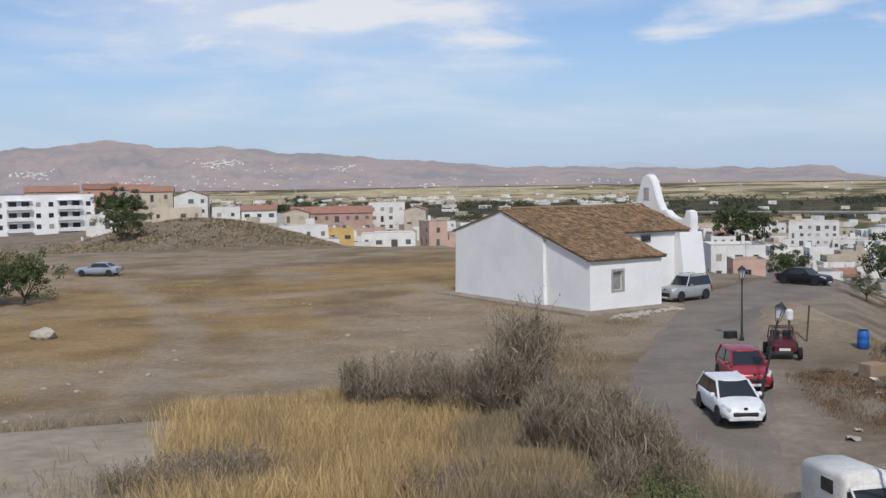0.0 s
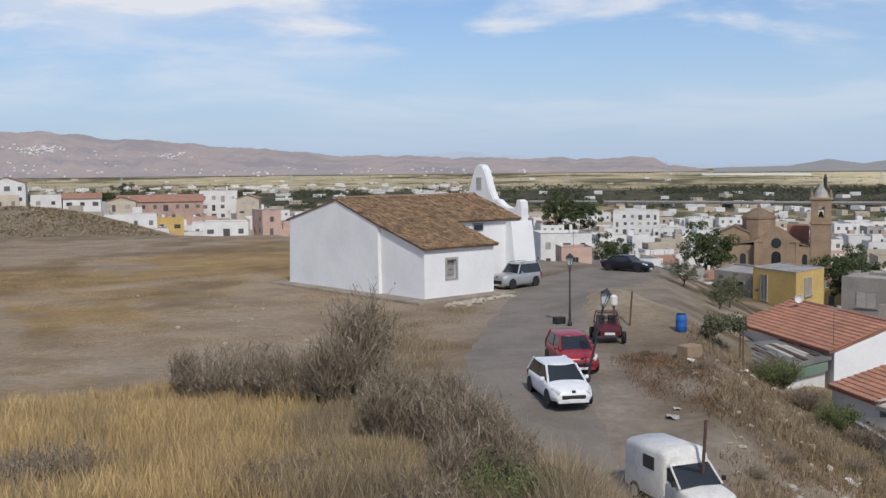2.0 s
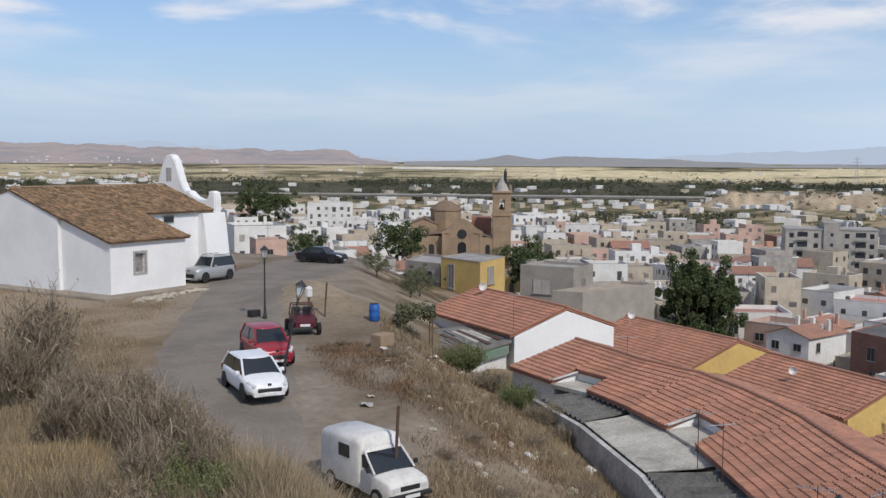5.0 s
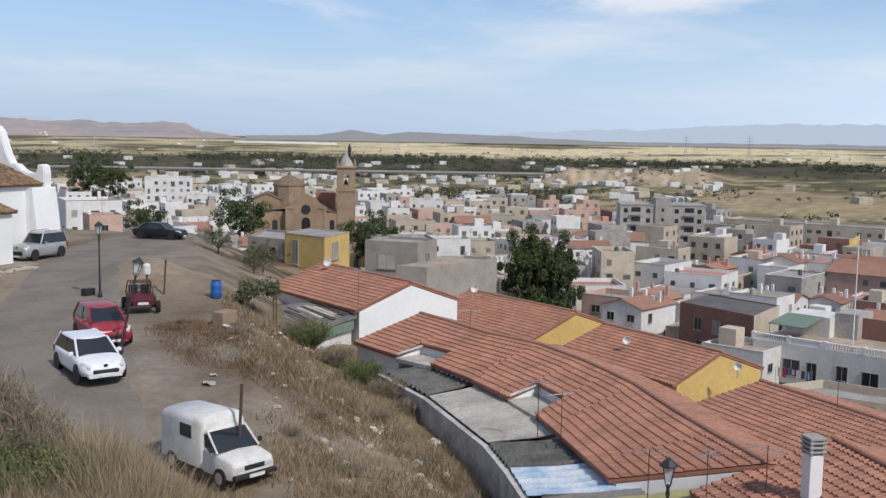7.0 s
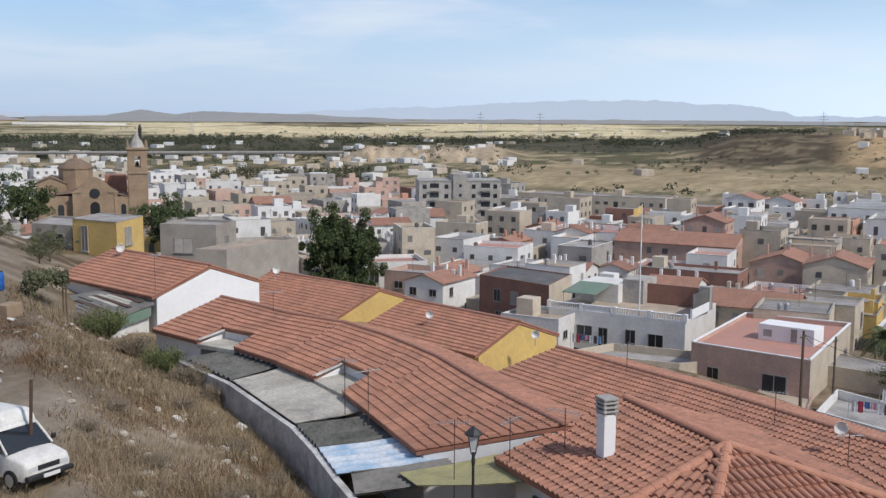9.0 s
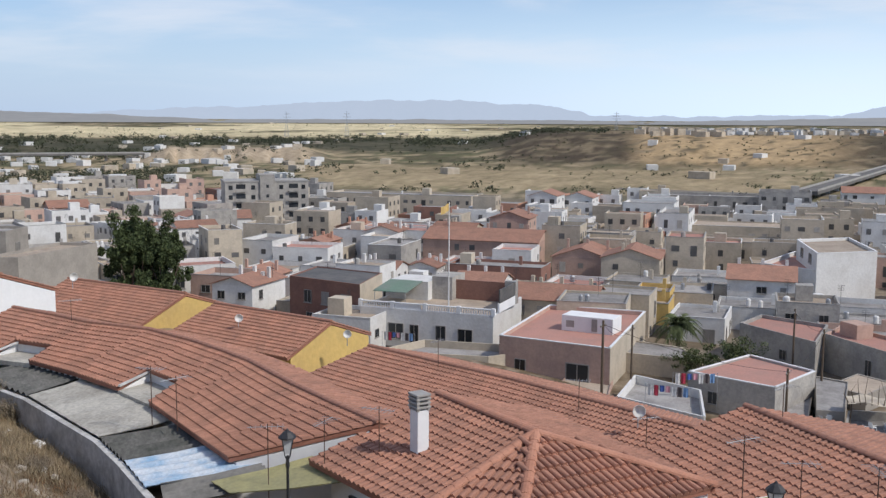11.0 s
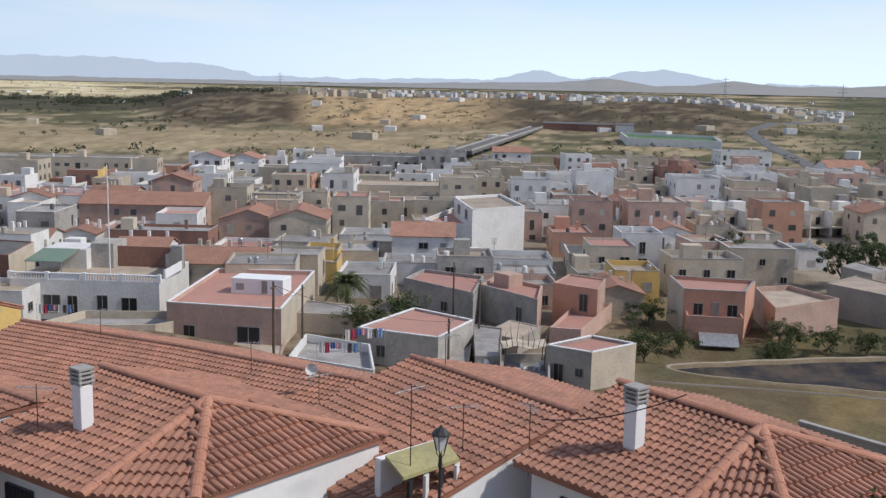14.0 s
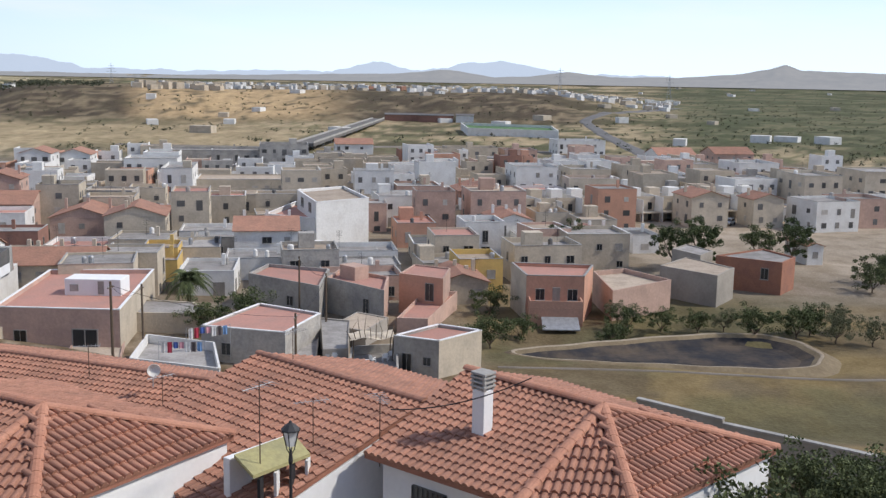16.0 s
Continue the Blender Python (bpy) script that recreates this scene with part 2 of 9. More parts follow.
def tube(path, radii, sides=8, bm=None, cap=True):
    """A round tube through the points of path."""
    bm = bm or bmesh.new()
    pts = [Vector(p) for p in path]
    if isinstance(radii, (int, float)):
        radii = [radii] * len(pts)
    rings = []
    for i, p in enumerate(pts):
        d = (pts[min(i + 1, len(pts) - 1)] - pts[max(i - 1, 0)]).normalized()
        a = d.orthogonal().normalized() if i == 0 else (last - last.dot(d) * d).normalized()
        last = a
        b = d.cross(a)
        rings.append([bm.verts.new(p + radii[i] * (math.cos(2 * math.pi * k / sides) * a + math.sin(2 * math.pi * k / sides) * b)) for k in range(sides)])
    for r0, r1 in zip(rings, rings[1:]):
        for k in range(sides):
            bm.faces.new((r0[k], r0[(k + 1) % sides], r1[(k + 1) % sides], r1[k]))
    if cap:
        bm.faces.new(rings[0][::-1])
        bm.faces.new(rings[-1])
    return bm


def lathe(profile, sides=16, bm=None, axis="Z", centre=(0, 0, 0)):
    bm = bm or bmesh.new()
    c = Vector(centre)
    rings = []
    for r, h in profile:
        ring = []
        for k in range(sides):
            a = 2 * math.pi * k / sides
            v = (r * math.cos(a), r * math.sin(a), h) if axis == "Z" else (r * math.cos(a), h, r * math.sin(a))
            ring.append(bm.verts.new(c + Vector(v)))
        rings.append(ring)
    for r0, r1 in zip(rings, rings[1:]):
        for k in range(sides):
            bm.faces.new((r0[k], r0[(k + 1) % sides], r1[(k + 1) % sides], r1[k]))
    bm.faces.new(rings[0][::-1])
    bm.faces.new(rings[-1])
    return bm


def prism(outline, y0, y1, bm=None):
    """An outline in x, z drawn out along y."""
    bm = bm or bmesh.new()
    a = [bm.verts.new((x, y0, z)) for x, z in outline]
    b = [bm.verts.new((x, y1, z)) for x, z in outline]
    bm.faces.new(a)
    bm.faces.new(b[::-1])
    n = len(a)
    for i in range(n):
        bm.faces.new((a[i], b[i], b[(i + 1) % n], a[(i + 1) % n]))
    bmesh.ops.recalc_face_normals(bm, faces=bm.faces[:])
    return bm

# ---- the lie of the land ----
def smooth(a, b, x):
    t = np.clip((x - a) / (b - a), 0, 1)
    return t * t * (3 - 2 * t)


def vnoise(x, y, seed=0):
    """Value noise from 0 to 1."""
    x, y = np.asarray(x, float), np.asarray(y, float)
    xi, yi = np.floor(x), np.floor(y)
    fx, fy = x - xi, y - yi
    fx, fy = fx * fx * (3 - 2 * fx), fy * fy * (3 - 2 * fy)

    def h(a, b):
        v = np.sin(a * 127.1 + b * 311.7 + seed * 74.7) * 43758.5453
        return v - np.floor(v)
    return (h(xi, yi) * (1 - fx) + h(xi + 1, yi) * fx) * (1 - fy) + (h(xi, yi + 1) * (1 - fx) + h(xi + 1, yi + 1) * fx) * fy


def fbm(x, y, seed=0, octaves=4):
    s, a, n = 0.0, 0.5, 0.0
    for o in range(octaves):
        s = s + a * vnoise(x * 2 ** o, y * 2 ** o, seed + o)
        n += a
        a *= 0.55
    return s / n


def edge_x(y):
    return np.interp(y, [-60, 0, 20, 27, 38, 50, 65, 79, 95, 120, 160], [2, 6, 11, 13, 17, 21.5, 26, 31, 36, 40, 30])


def edge_y(x):
    return np.interp(x, [-200, -60, -30, 0, 15, 28, 40], [135, 145, 155, 150, 118, 97, 86])


def land(x, y):
    x, y = np.asarray(x, float), np.asarray(y, float)
    d = np.hypot(x, y)
    s1, s2 = x - edge_x(y), y - edge_y(x)
    a = np.interp(s1, [0, 7, 10, 24, 80, 140], [0, -3.0, -4.4, -5.0, -20, -22])
    low = -22 + 9 * (1 - smooth(-3, 6, np.degrees(np.arctan2(x, y)))) * (1 - smooth(430, 620, d))
    b = np.interp(s2, [0, 12, 60], [0, -2.5, -9])
    b = b + (low + 9) * smooth(60, 150, s2)
    a = np.maximum(a - 0.16 * np.clip(s1 - 8, 0, 60) * smooth(58, 85, y), -22)
    z = np.minimum(a, b)
    azi = np.degrees(np.arctan2(x, y))
    de = d * (1 + 0.55 * smooth(4, 18, azi) + 0.55 * smooth(15, 23, azi))
    z = z + np.interp(de, [0, 6, 12, 16, 24, 29, 34, 38], [7.5, 6.3, 4.75, 4.35, 3.85, 2.4, 0.4, 0]) * (1 - smooth(-5, 8, s1))
    z = z - 1.3 * np.exp(-(((x - 10) / 4.5) ** 2)) * smooth(40, 27, y) * smooth(12, 20, y)
    # hollow before the shed with the green band
    z = z - 1.4 * np.exp(-(((x - 26.6) / 2.4) ** 2 + ((y - 50.2) / 3.2) ** 2))
    # lower ground before the block wall of the field
    z = z - 2.2 * np.exp(-(((x - 50.0) / 5.0) ** 2 + ((y + 15) / 9.0) ** 2))
    # heap of dirt beside the track
    z = z + 1.5 * np.exp(-(((x - 20.8) / 2.6) ** 2 + ((y - 61) / 5.0) ** 2))
    # hollow of the irrigation pond
    z = z - 2.2 * np.exp(-(((x - 115.0 - 0.12 * (y + 14)) / 6.2) ** 4 + ((y + 14) / 17.5) ** 4))
    # the brown bank beyond the field
    z = z + 11.5 * np.exp(-(((x + 52) / 34) ** 2 + ((y - 215) / 26) ** 2))
    z = z + 7 * np.exp(-(((x + 100) / 70) ** 2 + ((y - 350) / 70) ** 2))
    # level ground before the white flats, and the knoll with houses
    wl = smooth(-76, -88, x) * smooth(212, 230, y) * (1 - smooth(290, 330, y))
    z = z + (-2.7 - z) * wl
    wk = np.exp(-(((x + 76) / 20) ** 2 + ((y - 292) / 30) ** 2))
    z = z + np.maximum(0.5 - z, 0) * wk
    # the plain rises slowly to the far hills
    z = z + smooth(1500, 4900, d) * 28
    # eroded bluffs over the river bed
    az0 = np.degrees(np.arctan2(x, y))
    z = z + 8 * smooth(40.2, 42, az0) * (1 - smooth(48.5, 51, az0)) * smooth(760, 830, d + 130 * (fbm(az0 * 2.6, d * 0.004, 6) - 0.5)) * (1 - smooth(900, 1150, d))
    # the hill with villas across the valley
    azi = np.degrees(np.arctan2(x, y))
    z = z + 16 * smooth(58, 63, azi) * (1 - smooth(88, 97, azi)) * smooth(620, 1150, d + 160 * (fbm(azi * 0.5, d * 0.004, 5) - 0.5)) * (1 - smooth(1500, 2300, d))
    z = z + (fbm(x / 9, y / 9, 2) - 0.5) * 0.5 * smooth(4, 12, d) * (1 - smooth(20, 60, d) * 0.75)
    z = z + (fbm(x / 120, y / 120, 3) - 0.5) * 5 * smooth(350, 700, d)
    return z


def soil(x, y):
    """Base colours of the ground, region by region."""
    x, y = np.asarray(x, float), np.asarray(y, float)
    d, azi = np.hypot(x, y), np.degrees(np.arctan2(x, y))
    n1, n2, n3 = fbm(x / 7, y / 7, 11), fbm(x / 22, y / 22, 12), fbm(x / 2.2, y / 2.2, 13)

    def c(*v):
        return np.array(v)[None, :]

    def w(a):
        return a[:, None]
    dirt, gold, brown, pale, scrub = c(0.34, 0.285, 0.22), c(0.34, 0.24, 0.11), c(0.19, 0.14, 0.085), c(0.50, 0.43, 0.33), c(0.13, 0.115, 0.065)
    col = dirt + 0 * w(x)
    # dry weeds on the field
    g = smooth(0.42, 0.62, n2 + 0.35 * (n3 - 0.5)) * smooth(-2, 10, 8 - x + 0.12 * (y - 40))
    col = col * w(1 - 0.8 * g) + gold * w(0.8 * g)
    b = smooth(0.52, 0.66, n1) * 0.6
    col = col * w(1 - b) + brown * w(b)
    # foreground slope
    near = 1 - smooth(26, 36, d)
    f = near * smooth(0.38, 0.55, n1)
    col = col * w(1 - 0.7 * f) + c(0.30, 0.215, 0.11) * w(0.7 * f)
    p = near * smooth(2.5, 4.6, -x - 0.02 * y + 3 * (n1 - 0.5))
    col = col * w(1 - p) + pale * w(p)
    # bank below the track
    s1 = x - edge_x(y)
    k = smooth(1, 5, s1 + 3 * (n1 - 0.5)) * (1 - smooth(100, 140, d))
    kc = c(0.155, 0.112, 0.065) * w(1 - smooth(0.45, 0.6, n3)) + c(0.44, 0.355, 0.26) * w(smooth(0.45, 0.6, n3))
    kc = kc * w(1 - 0.5 * smooth(0.5, 0.65, n2)) + gold * w(0.5 * smooth(0.5, 0.65, n2))
    col = col * w(1 - k) + kc * w(k)
    tr = np.full_like(x, 99.0)
    for (x0, y0), (x1, y1) in (((-34, 104), (-22, 78)), ((-22, 78), (-16, 62)), ((-16, 62), (-14, 46)), ((-14, 46), (-2, 50)), ((-2, 50), (7, 56)), ((-22, 78), (-2, 92)), ((-2, 92), (4, 66))):
        L2 = (x1 - x0) ** 2 + (y1 - y0) ** 2
        t = np.clip(((x - x0) * (x1 - x0) + (y - y0) * (y1 - y0)) / L2, 0, 1)
        tr = np.minimum(tr, np.hypot(x - x0 - t * (x1 - x0), y - y0 - t * (y1 - y0)))
    tk = (1 - smooth(0.6, 2.2, tr + 1.5 * (n3 - 0.5))) * 0.75
    col = col * w(1 - tk) + c(0.36, 0.31, 0.25) * w(tk)
    hp = np.exp(-(((x - 20.8) / 3.2) ** 2 + ((y - 61) / 6.0) ** 2))
    col = col * w(1 - hp) + c(0.44, 0.36, 0.255) * w(hp)
    rw = np.exp(-(((x - 17.0) / 3.4) ** 2 + ((y - 40.5) / 6.0) ** 2)) * smooth(0.36, 0.56, n1 + 0.5 * (n3 - 0.5) + 0.06)
    col = col * w(1 - 0.85 * rw) + c(0.15, 0.092, 0.05) * w(0.85 * rw)
    pd = np.exp(-(((x - 13.2 - 0.25 * (y - 40)) / 1.9) ** 2)) * smooth(29, 33, y) * (1 - smooth(52, 60, y))
    col = col * w(1 - 0.7 * pd) + c(0.36, 0.31, 0.25) * w(0.7 * pd)
    # mound beyond the field
    m = np.exp(-(((x + 52) / 36) ** 2 + ((y - 215) / 24) ** 2)) > 0.22
    col = np.where(w(m), brown * w(0.5 + 0.7 * n1), col)
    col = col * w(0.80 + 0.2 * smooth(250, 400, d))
    # town dust
    t = smooth(150, 220, d) * (1 - smooth(420, 560, d))
    col = col * w(1 - t) + c(0.27, 0.225, 0.17) * w(t)
    fl = smooth(84, 88, azi) * smooth(45, 60, d) * (1 - smooth(140, 165, d))
    fg = c(0.165, 0.128, 0.075) * w(1 - smooth(0.45, 0.6, n1)) + c(0.235, 0.175, 0.085) * w(smooth(0.45, 0.6, n1))
    fg = fg * w(1 - 0.6 * smooth(0.52, 0.62, n2)) + c(0.10, 0.10, 0.05) * w(0.6 * smooth(0.52, 0.62, n2))
    col = col * w(1 - fl) + fg * w(fl)
    fw = smooth(36, 50, d) * (1 - smooth(140, 170, d)) * smooth(12, 4, x - 0.2 * (y - 40))
    col = col * (1 + c(0.22, 0.15, 0.06) * w(fw))
    og = smooth(94, 97, azi) * smooth(170, 190, d) * (1 - smooth(255, 275, d)) * (0.5 + 0.5 * smooth(0.35, 0.6, n2))
    col = col * w(1 - og) + c(0.42, 0.35, 0.27) * w(og)
    # the far plain: strips of fields, scrub and bare soil, with cloud light and shade in the colour
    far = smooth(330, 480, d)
    lr = np.log(np.maximum(d, 1))
    q = fbm(azi * 0.10, lr * 7, 21)
    q2 = fbm(azi * 0.45, lr * 22, 22)
    q3 = fbm(azi * 2.2, lr * 46, 23)
    fc = scrub + 0 * w(x)
    fc = fc * w(1 - smooth(0.43, 0.55, q2)) + c(0.42, 0.335, 0.21) * w(smooth(0.43, 0.55, q2))
    gr = smooth(0.55, 0.62, q3) * 0.7
    fc = fc * w(1 - gr) + c(0.10, 0.115, 0.05) * w(gr)
    # pale band and dark dk belt: fields and trees plus painted cloud light and shade
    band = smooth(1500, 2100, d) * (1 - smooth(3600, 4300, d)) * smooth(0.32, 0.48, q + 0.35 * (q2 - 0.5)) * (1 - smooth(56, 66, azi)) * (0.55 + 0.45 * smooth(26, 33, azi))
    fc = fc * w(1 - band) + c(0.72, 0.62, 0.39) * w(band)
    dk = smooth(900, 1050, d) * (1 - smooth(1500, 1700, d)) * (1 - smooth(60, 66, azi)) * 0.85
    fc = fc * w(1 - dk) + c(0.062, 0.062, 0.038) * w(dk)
    river = smooth(430, 500, d) * (1 - smooth(620, 720, d)) * smooth(46, 52, azi) * (1 - smooth(72, 80, azi)) * 0.75
    fc = fc * w(1 - river) + c(0.42, 0.33, 0.20) * w(river)
    hillc = smooth(58.5, 61, azi) * (1 - smooth(90, 96, azi)) * smooth(640, 760, d) * (1 - smooth(1500, 1900, d)) * (0.55 + 0.45 * smooth(0.4, 0.6, q3))
    fc = fc * w(1 - hillc) + c(0.085, 0.064, 0.042) * w(hillc)
    cliff = smooth(66.5, 68.5, azi) * (1 - smooth(76, 80, azi)) * smooth(660, 760, d) * (1 - smooth(1080, 1200, d)) * smooth(0.36, 0.55, q3 + 0.2 * q2)
    fc = fc * w(1 - cliff) + c(0.50, 0.36, 0.20) * w(cliff)
    bl = smooth(39, 41, azi) * (1 - smooth(48.5, 51, azi)) * smooth(745, 775, d) * (1 - smooth(850, 900, d))
    fc = fc * w(1 - bl) + (c(0.50, 0.40, 0.28) * w(0.35 + 1.2 * fbm(azi * 8.0, d * 0.012, 24))) * w(bl)
    grn = smooth(93, 99, azi) * smooth(420, 600, d) * 0.75
    fc = fc * w(1 - grn) + c(0.075, 0.09, 0.045) * w(grn)
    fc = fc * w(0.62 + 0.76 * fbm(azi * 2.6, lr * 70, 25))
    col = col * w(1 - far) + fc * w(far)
    return np.clip(col, 0, 1)


def make_ground():
    azs = np.concatenate([np.arange(-34, 116, 0.33), np.arange(116, 326, 6.0)])
    rs = np.concatenate([[0.0], np.geomspace(2.0, 4950, 300)])
    A, Rr = np.meshgrid(np.radians(azs), rs)
    X, Y = (Rr * np.sin(A)).ravel(), (Rr * np.cos(A)).ravel()
    Z = land(X, Y)
    n, k = len(azs), len(rs)
    idx = np.arange(n * k).reshape(k, n)
    nxt = np.roll(idx, -1, axis=1)
    faces = np.stack([idx[:-1], idx[1:], nxt[1:], nxt[:-1]], -1).reshape(-1, 4)
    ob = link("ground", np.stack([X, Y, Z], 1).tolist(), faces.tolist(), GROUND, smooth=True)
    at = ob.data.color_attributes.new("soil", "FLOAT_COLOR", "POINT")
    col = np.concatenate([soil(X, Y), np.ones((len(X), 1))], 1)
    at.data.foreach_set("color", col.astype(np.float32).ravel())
    return tagged(ob, "dry sloping ground of dust, weeds and far fields", "ground", kind="structure")


make_ground()


def strip(name, centre, widths, mat, lift, label, category, step=1.5):
    """A band of road laid over the land along a centre line."""
    pts = np.array(centre, float)
    seg = np.hypot(*np.diff(pts, axis=0).T)
    s = np.concatenate([[0], np.cumsum(seg)])
    t = np.arange(0, s[-1] + step, step).clip(0, s[-1])
    cx, cy, wd = np.interp(t, s, pts[:, 0]), np.interp(t, s, pts[:, 1]), np.interp(t, s, widths)
    k = np.hanning(9)
    k /= k.sum()
    cx, cy = (np.convolve(np.pad(v, 4, mode="edge"), k, "valid") for v in (cx, cy))
    dx, dy = np.gradient(cx), np.gradient(cy)
    ln = np.hypot(dx, dy) + 1e-9
    nx, ny = dy / ln, -dx / ln
    across = np.linspace(-1, 1, 9)
    rag = 1 + 0.30 * (fbm(t / 3, t * 0, 31) - 0.5) * 2
    X = cx[:, None] + nx[:, None] * across * (wd * rag / 2)[:, None]
    Y = cy[:, None] + ny[:, None] * across * (wd * rag / 2)[:, None]
    Z = land(X.ravel(), Y.ravel()).reshape(X.shape) + lift
    Z[:, 0] -= 2 * lift
    Z[:, -1] -= 2 * lift
    n = len(t)
    idx = np.arange(n * 9).reshape(n, 9)
    f = np.stack([idx[:-1, :-1], idx[:-1, 1:], idx[1:, 1:], idx[1:, :-1]], -1).reshape(-1, 4)
    ob = link(name, np.stack([X, Y, Z], -1).reshape(-1, 3).tolist(), f.tolist(), mat, smooth=True)
    return tagged(ob, label, category, kind="structure")


strip("road", [(4.5, 17), (7.4, 27), (9.8, 40), (12.5, 50), (15.5, 60), (20.5, 72), (26, 81), (33, 90), (42, 100)], [6, 6.5, 6.5, 6.5, 6, 8, 10, 8, 6], ROAD, 0.05, "dusty worn grey track climbing past a white chapel", "road")


def relief(name, az0, az1, near, far, skyline, base, rough, mat, seed, label):
    """Far hills: a slope with gullies up to a skyline given as bearings and heights in degrees."""
    azs = np.arange(az0, az1, 0.12)
    el = np.interp(azs, [a for a, _ in skyline], [e for _, e in skyline]) + rough * (fbm(azs * 0.9, azs * 0, seed, 5) - 0.5)
    rows = 26
    V = []
    for j in range(rows):
        u = j / (rows - 1)
        d = near + (far - near) * u
        crest = 9 + far * np.tan(np.radians(el))
        gully = (fbm(azs * 1.6, np.full_like(azs, u * 5), seed + 3, 5) - 0.5) * 0.5
        h = base + (crest - base) * np.clip(u ** 1.1 + gully * u * (1 - u) * 3.0, 0, 1.02)
        V.append(np.stack([d * np.sin(np.radians(azs)), d * np.cos(np.radians(azs)), h], 1))
    n = len(azs)
    idx = np.arange(n * rows).reshape(rows, n)
    f = np.stack([idx[:-1, :-1], idx[:-1, 1:], idx[1:, 1:], idx[1:, :-1]], -1).reshape(-1, 4)
    ob = link(name, np.concatenate(V).tolist(), f.tolist(), mat, smooth=True)
    tagged(ob, label, "hills", kind="structure")
    return azs, np.array(V)


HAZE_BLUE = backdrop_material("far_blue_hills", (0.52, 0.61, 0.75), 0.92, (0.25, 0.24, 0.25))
# the darker second tone paints bluish cloud-shadow patches on the brown hills
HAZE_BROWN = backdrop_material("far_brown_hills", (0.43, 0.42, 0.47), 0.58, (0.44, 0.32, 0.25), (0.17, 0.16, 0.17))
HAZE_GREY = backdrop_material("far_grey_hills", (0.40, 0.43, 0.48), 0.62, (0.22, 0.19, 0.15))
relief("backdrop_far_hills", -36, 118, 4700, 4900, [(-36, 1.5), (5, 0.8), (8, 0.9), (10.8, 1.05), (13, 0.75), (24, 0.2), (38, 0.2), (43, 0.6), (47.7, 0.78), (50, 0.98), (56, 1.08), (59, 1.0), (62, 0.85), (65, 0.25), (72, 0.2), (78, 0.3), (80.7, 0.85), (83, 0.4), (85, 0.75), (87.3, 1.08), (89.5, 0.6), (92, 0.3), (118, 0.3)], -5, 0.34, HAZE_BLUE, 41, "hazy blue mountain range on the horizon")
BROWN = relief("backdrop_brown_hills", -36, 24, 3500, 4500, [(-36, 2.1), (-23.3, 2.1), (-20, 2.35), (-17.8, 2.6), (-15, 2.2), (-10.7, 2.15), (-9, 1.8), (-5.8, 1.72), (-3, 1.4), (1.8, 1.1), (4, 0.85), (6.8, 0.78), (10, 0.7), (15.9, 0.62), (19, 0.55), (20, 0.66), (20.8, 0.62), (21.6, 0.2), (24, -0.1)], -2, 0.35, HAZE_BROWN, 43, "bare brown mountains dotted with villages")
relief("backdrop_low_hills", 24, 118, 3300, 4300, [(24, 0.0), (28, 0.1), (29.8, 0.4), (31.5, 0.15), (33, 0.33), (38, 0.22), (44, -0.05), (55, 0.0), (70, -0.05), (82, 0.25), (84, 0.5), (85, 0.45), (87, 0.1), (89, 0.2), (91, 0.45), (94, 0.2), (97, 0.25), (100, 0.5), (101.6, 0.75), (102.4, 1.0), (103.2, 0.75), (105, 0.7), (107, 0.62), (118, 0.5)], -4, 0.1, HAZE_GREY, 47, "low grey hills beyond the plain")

# ---- roof tiles ----
def tile_shape():
    """One curved tile in a unit square, arched across, lying thicker at its lower end."""
    a = [0.0, 0.07, 0.20, 0.36, 0.52, 0.65, 0.72, 1.0]
    h = [0.05, 0.58, 0.93, 1.0, 0.93, 0.58, 0.12, 0.05]
    n = len(a)
    v = [(x, 0.0, 0.55 * k) for x, k in zip(a, h)] + [(x, 1.06, k + 0.35) for x, k in zip(a, h)] + [(0.0, 1.06, -0.1), (1.0, 1.06, -0.1)]
    f = [(i, i + n, i + n + 1, i + 1) for i in range(n - 1)] + [(2 * n, *range(n, 2 * n), 2 * n + 1)[::-1]]
    return np.array(v), f


TV, TF = tile_shape()


def tile_frames(ridge, eave, width, course, clip=None, jitter=0.0, rng=None):
    """Frames of the tiles on a slope between a ridge and an eave, each two points: origin, across, along and up vectors."""
    P0, P1, Q0, Q1 = (np.array(p, float) for p in (*ridge, *eave))
    n = max(1, round(max(np.linalg.norm(P1 - P0), np.linalg.norm(Q1 - Q0)) / width))
    m = max(1, round((np.linalg.norm(Q0 - P0) + np.linalg.norm(Q1 - P1)) / 2 / course))
    up = np.cross(P1 - P0 if np.linalg.norm(P1 - P0) > 0.1 else Q1 - Q0, Q0 - P0)
    up /= np.linalg.norm(up)
    if up[2] < 0:
        up = -up
    out = []
    for j in range(m):
        for i in range(n):
            u, v = i / n, j / m
            if clip is not None and not clip((i + 0.5) / n, (j + 0.5) / m):
                continue
            L, Rt = P0 + (Q0 - P0) * v, P1 + (Q1 - P1) * v
            L2, R2 = P0 + (Q0 - P0) * (v + 1 / m), P1 + (Q1 - P1) * (v + 1 / m)
            o = L + (Rt - L) * u
            along = (L2 + (R2 - L2) * u) - o
            across = (Rt - L) / n
            if jitter:
                o = o + jitter * (rng.random(3) - 0.5) * np.array([1, 1, 0.6])
                along = along + across * (rng.random() - 0.5) * jitter * 3
            out.append((o, across, along, up))
    return out


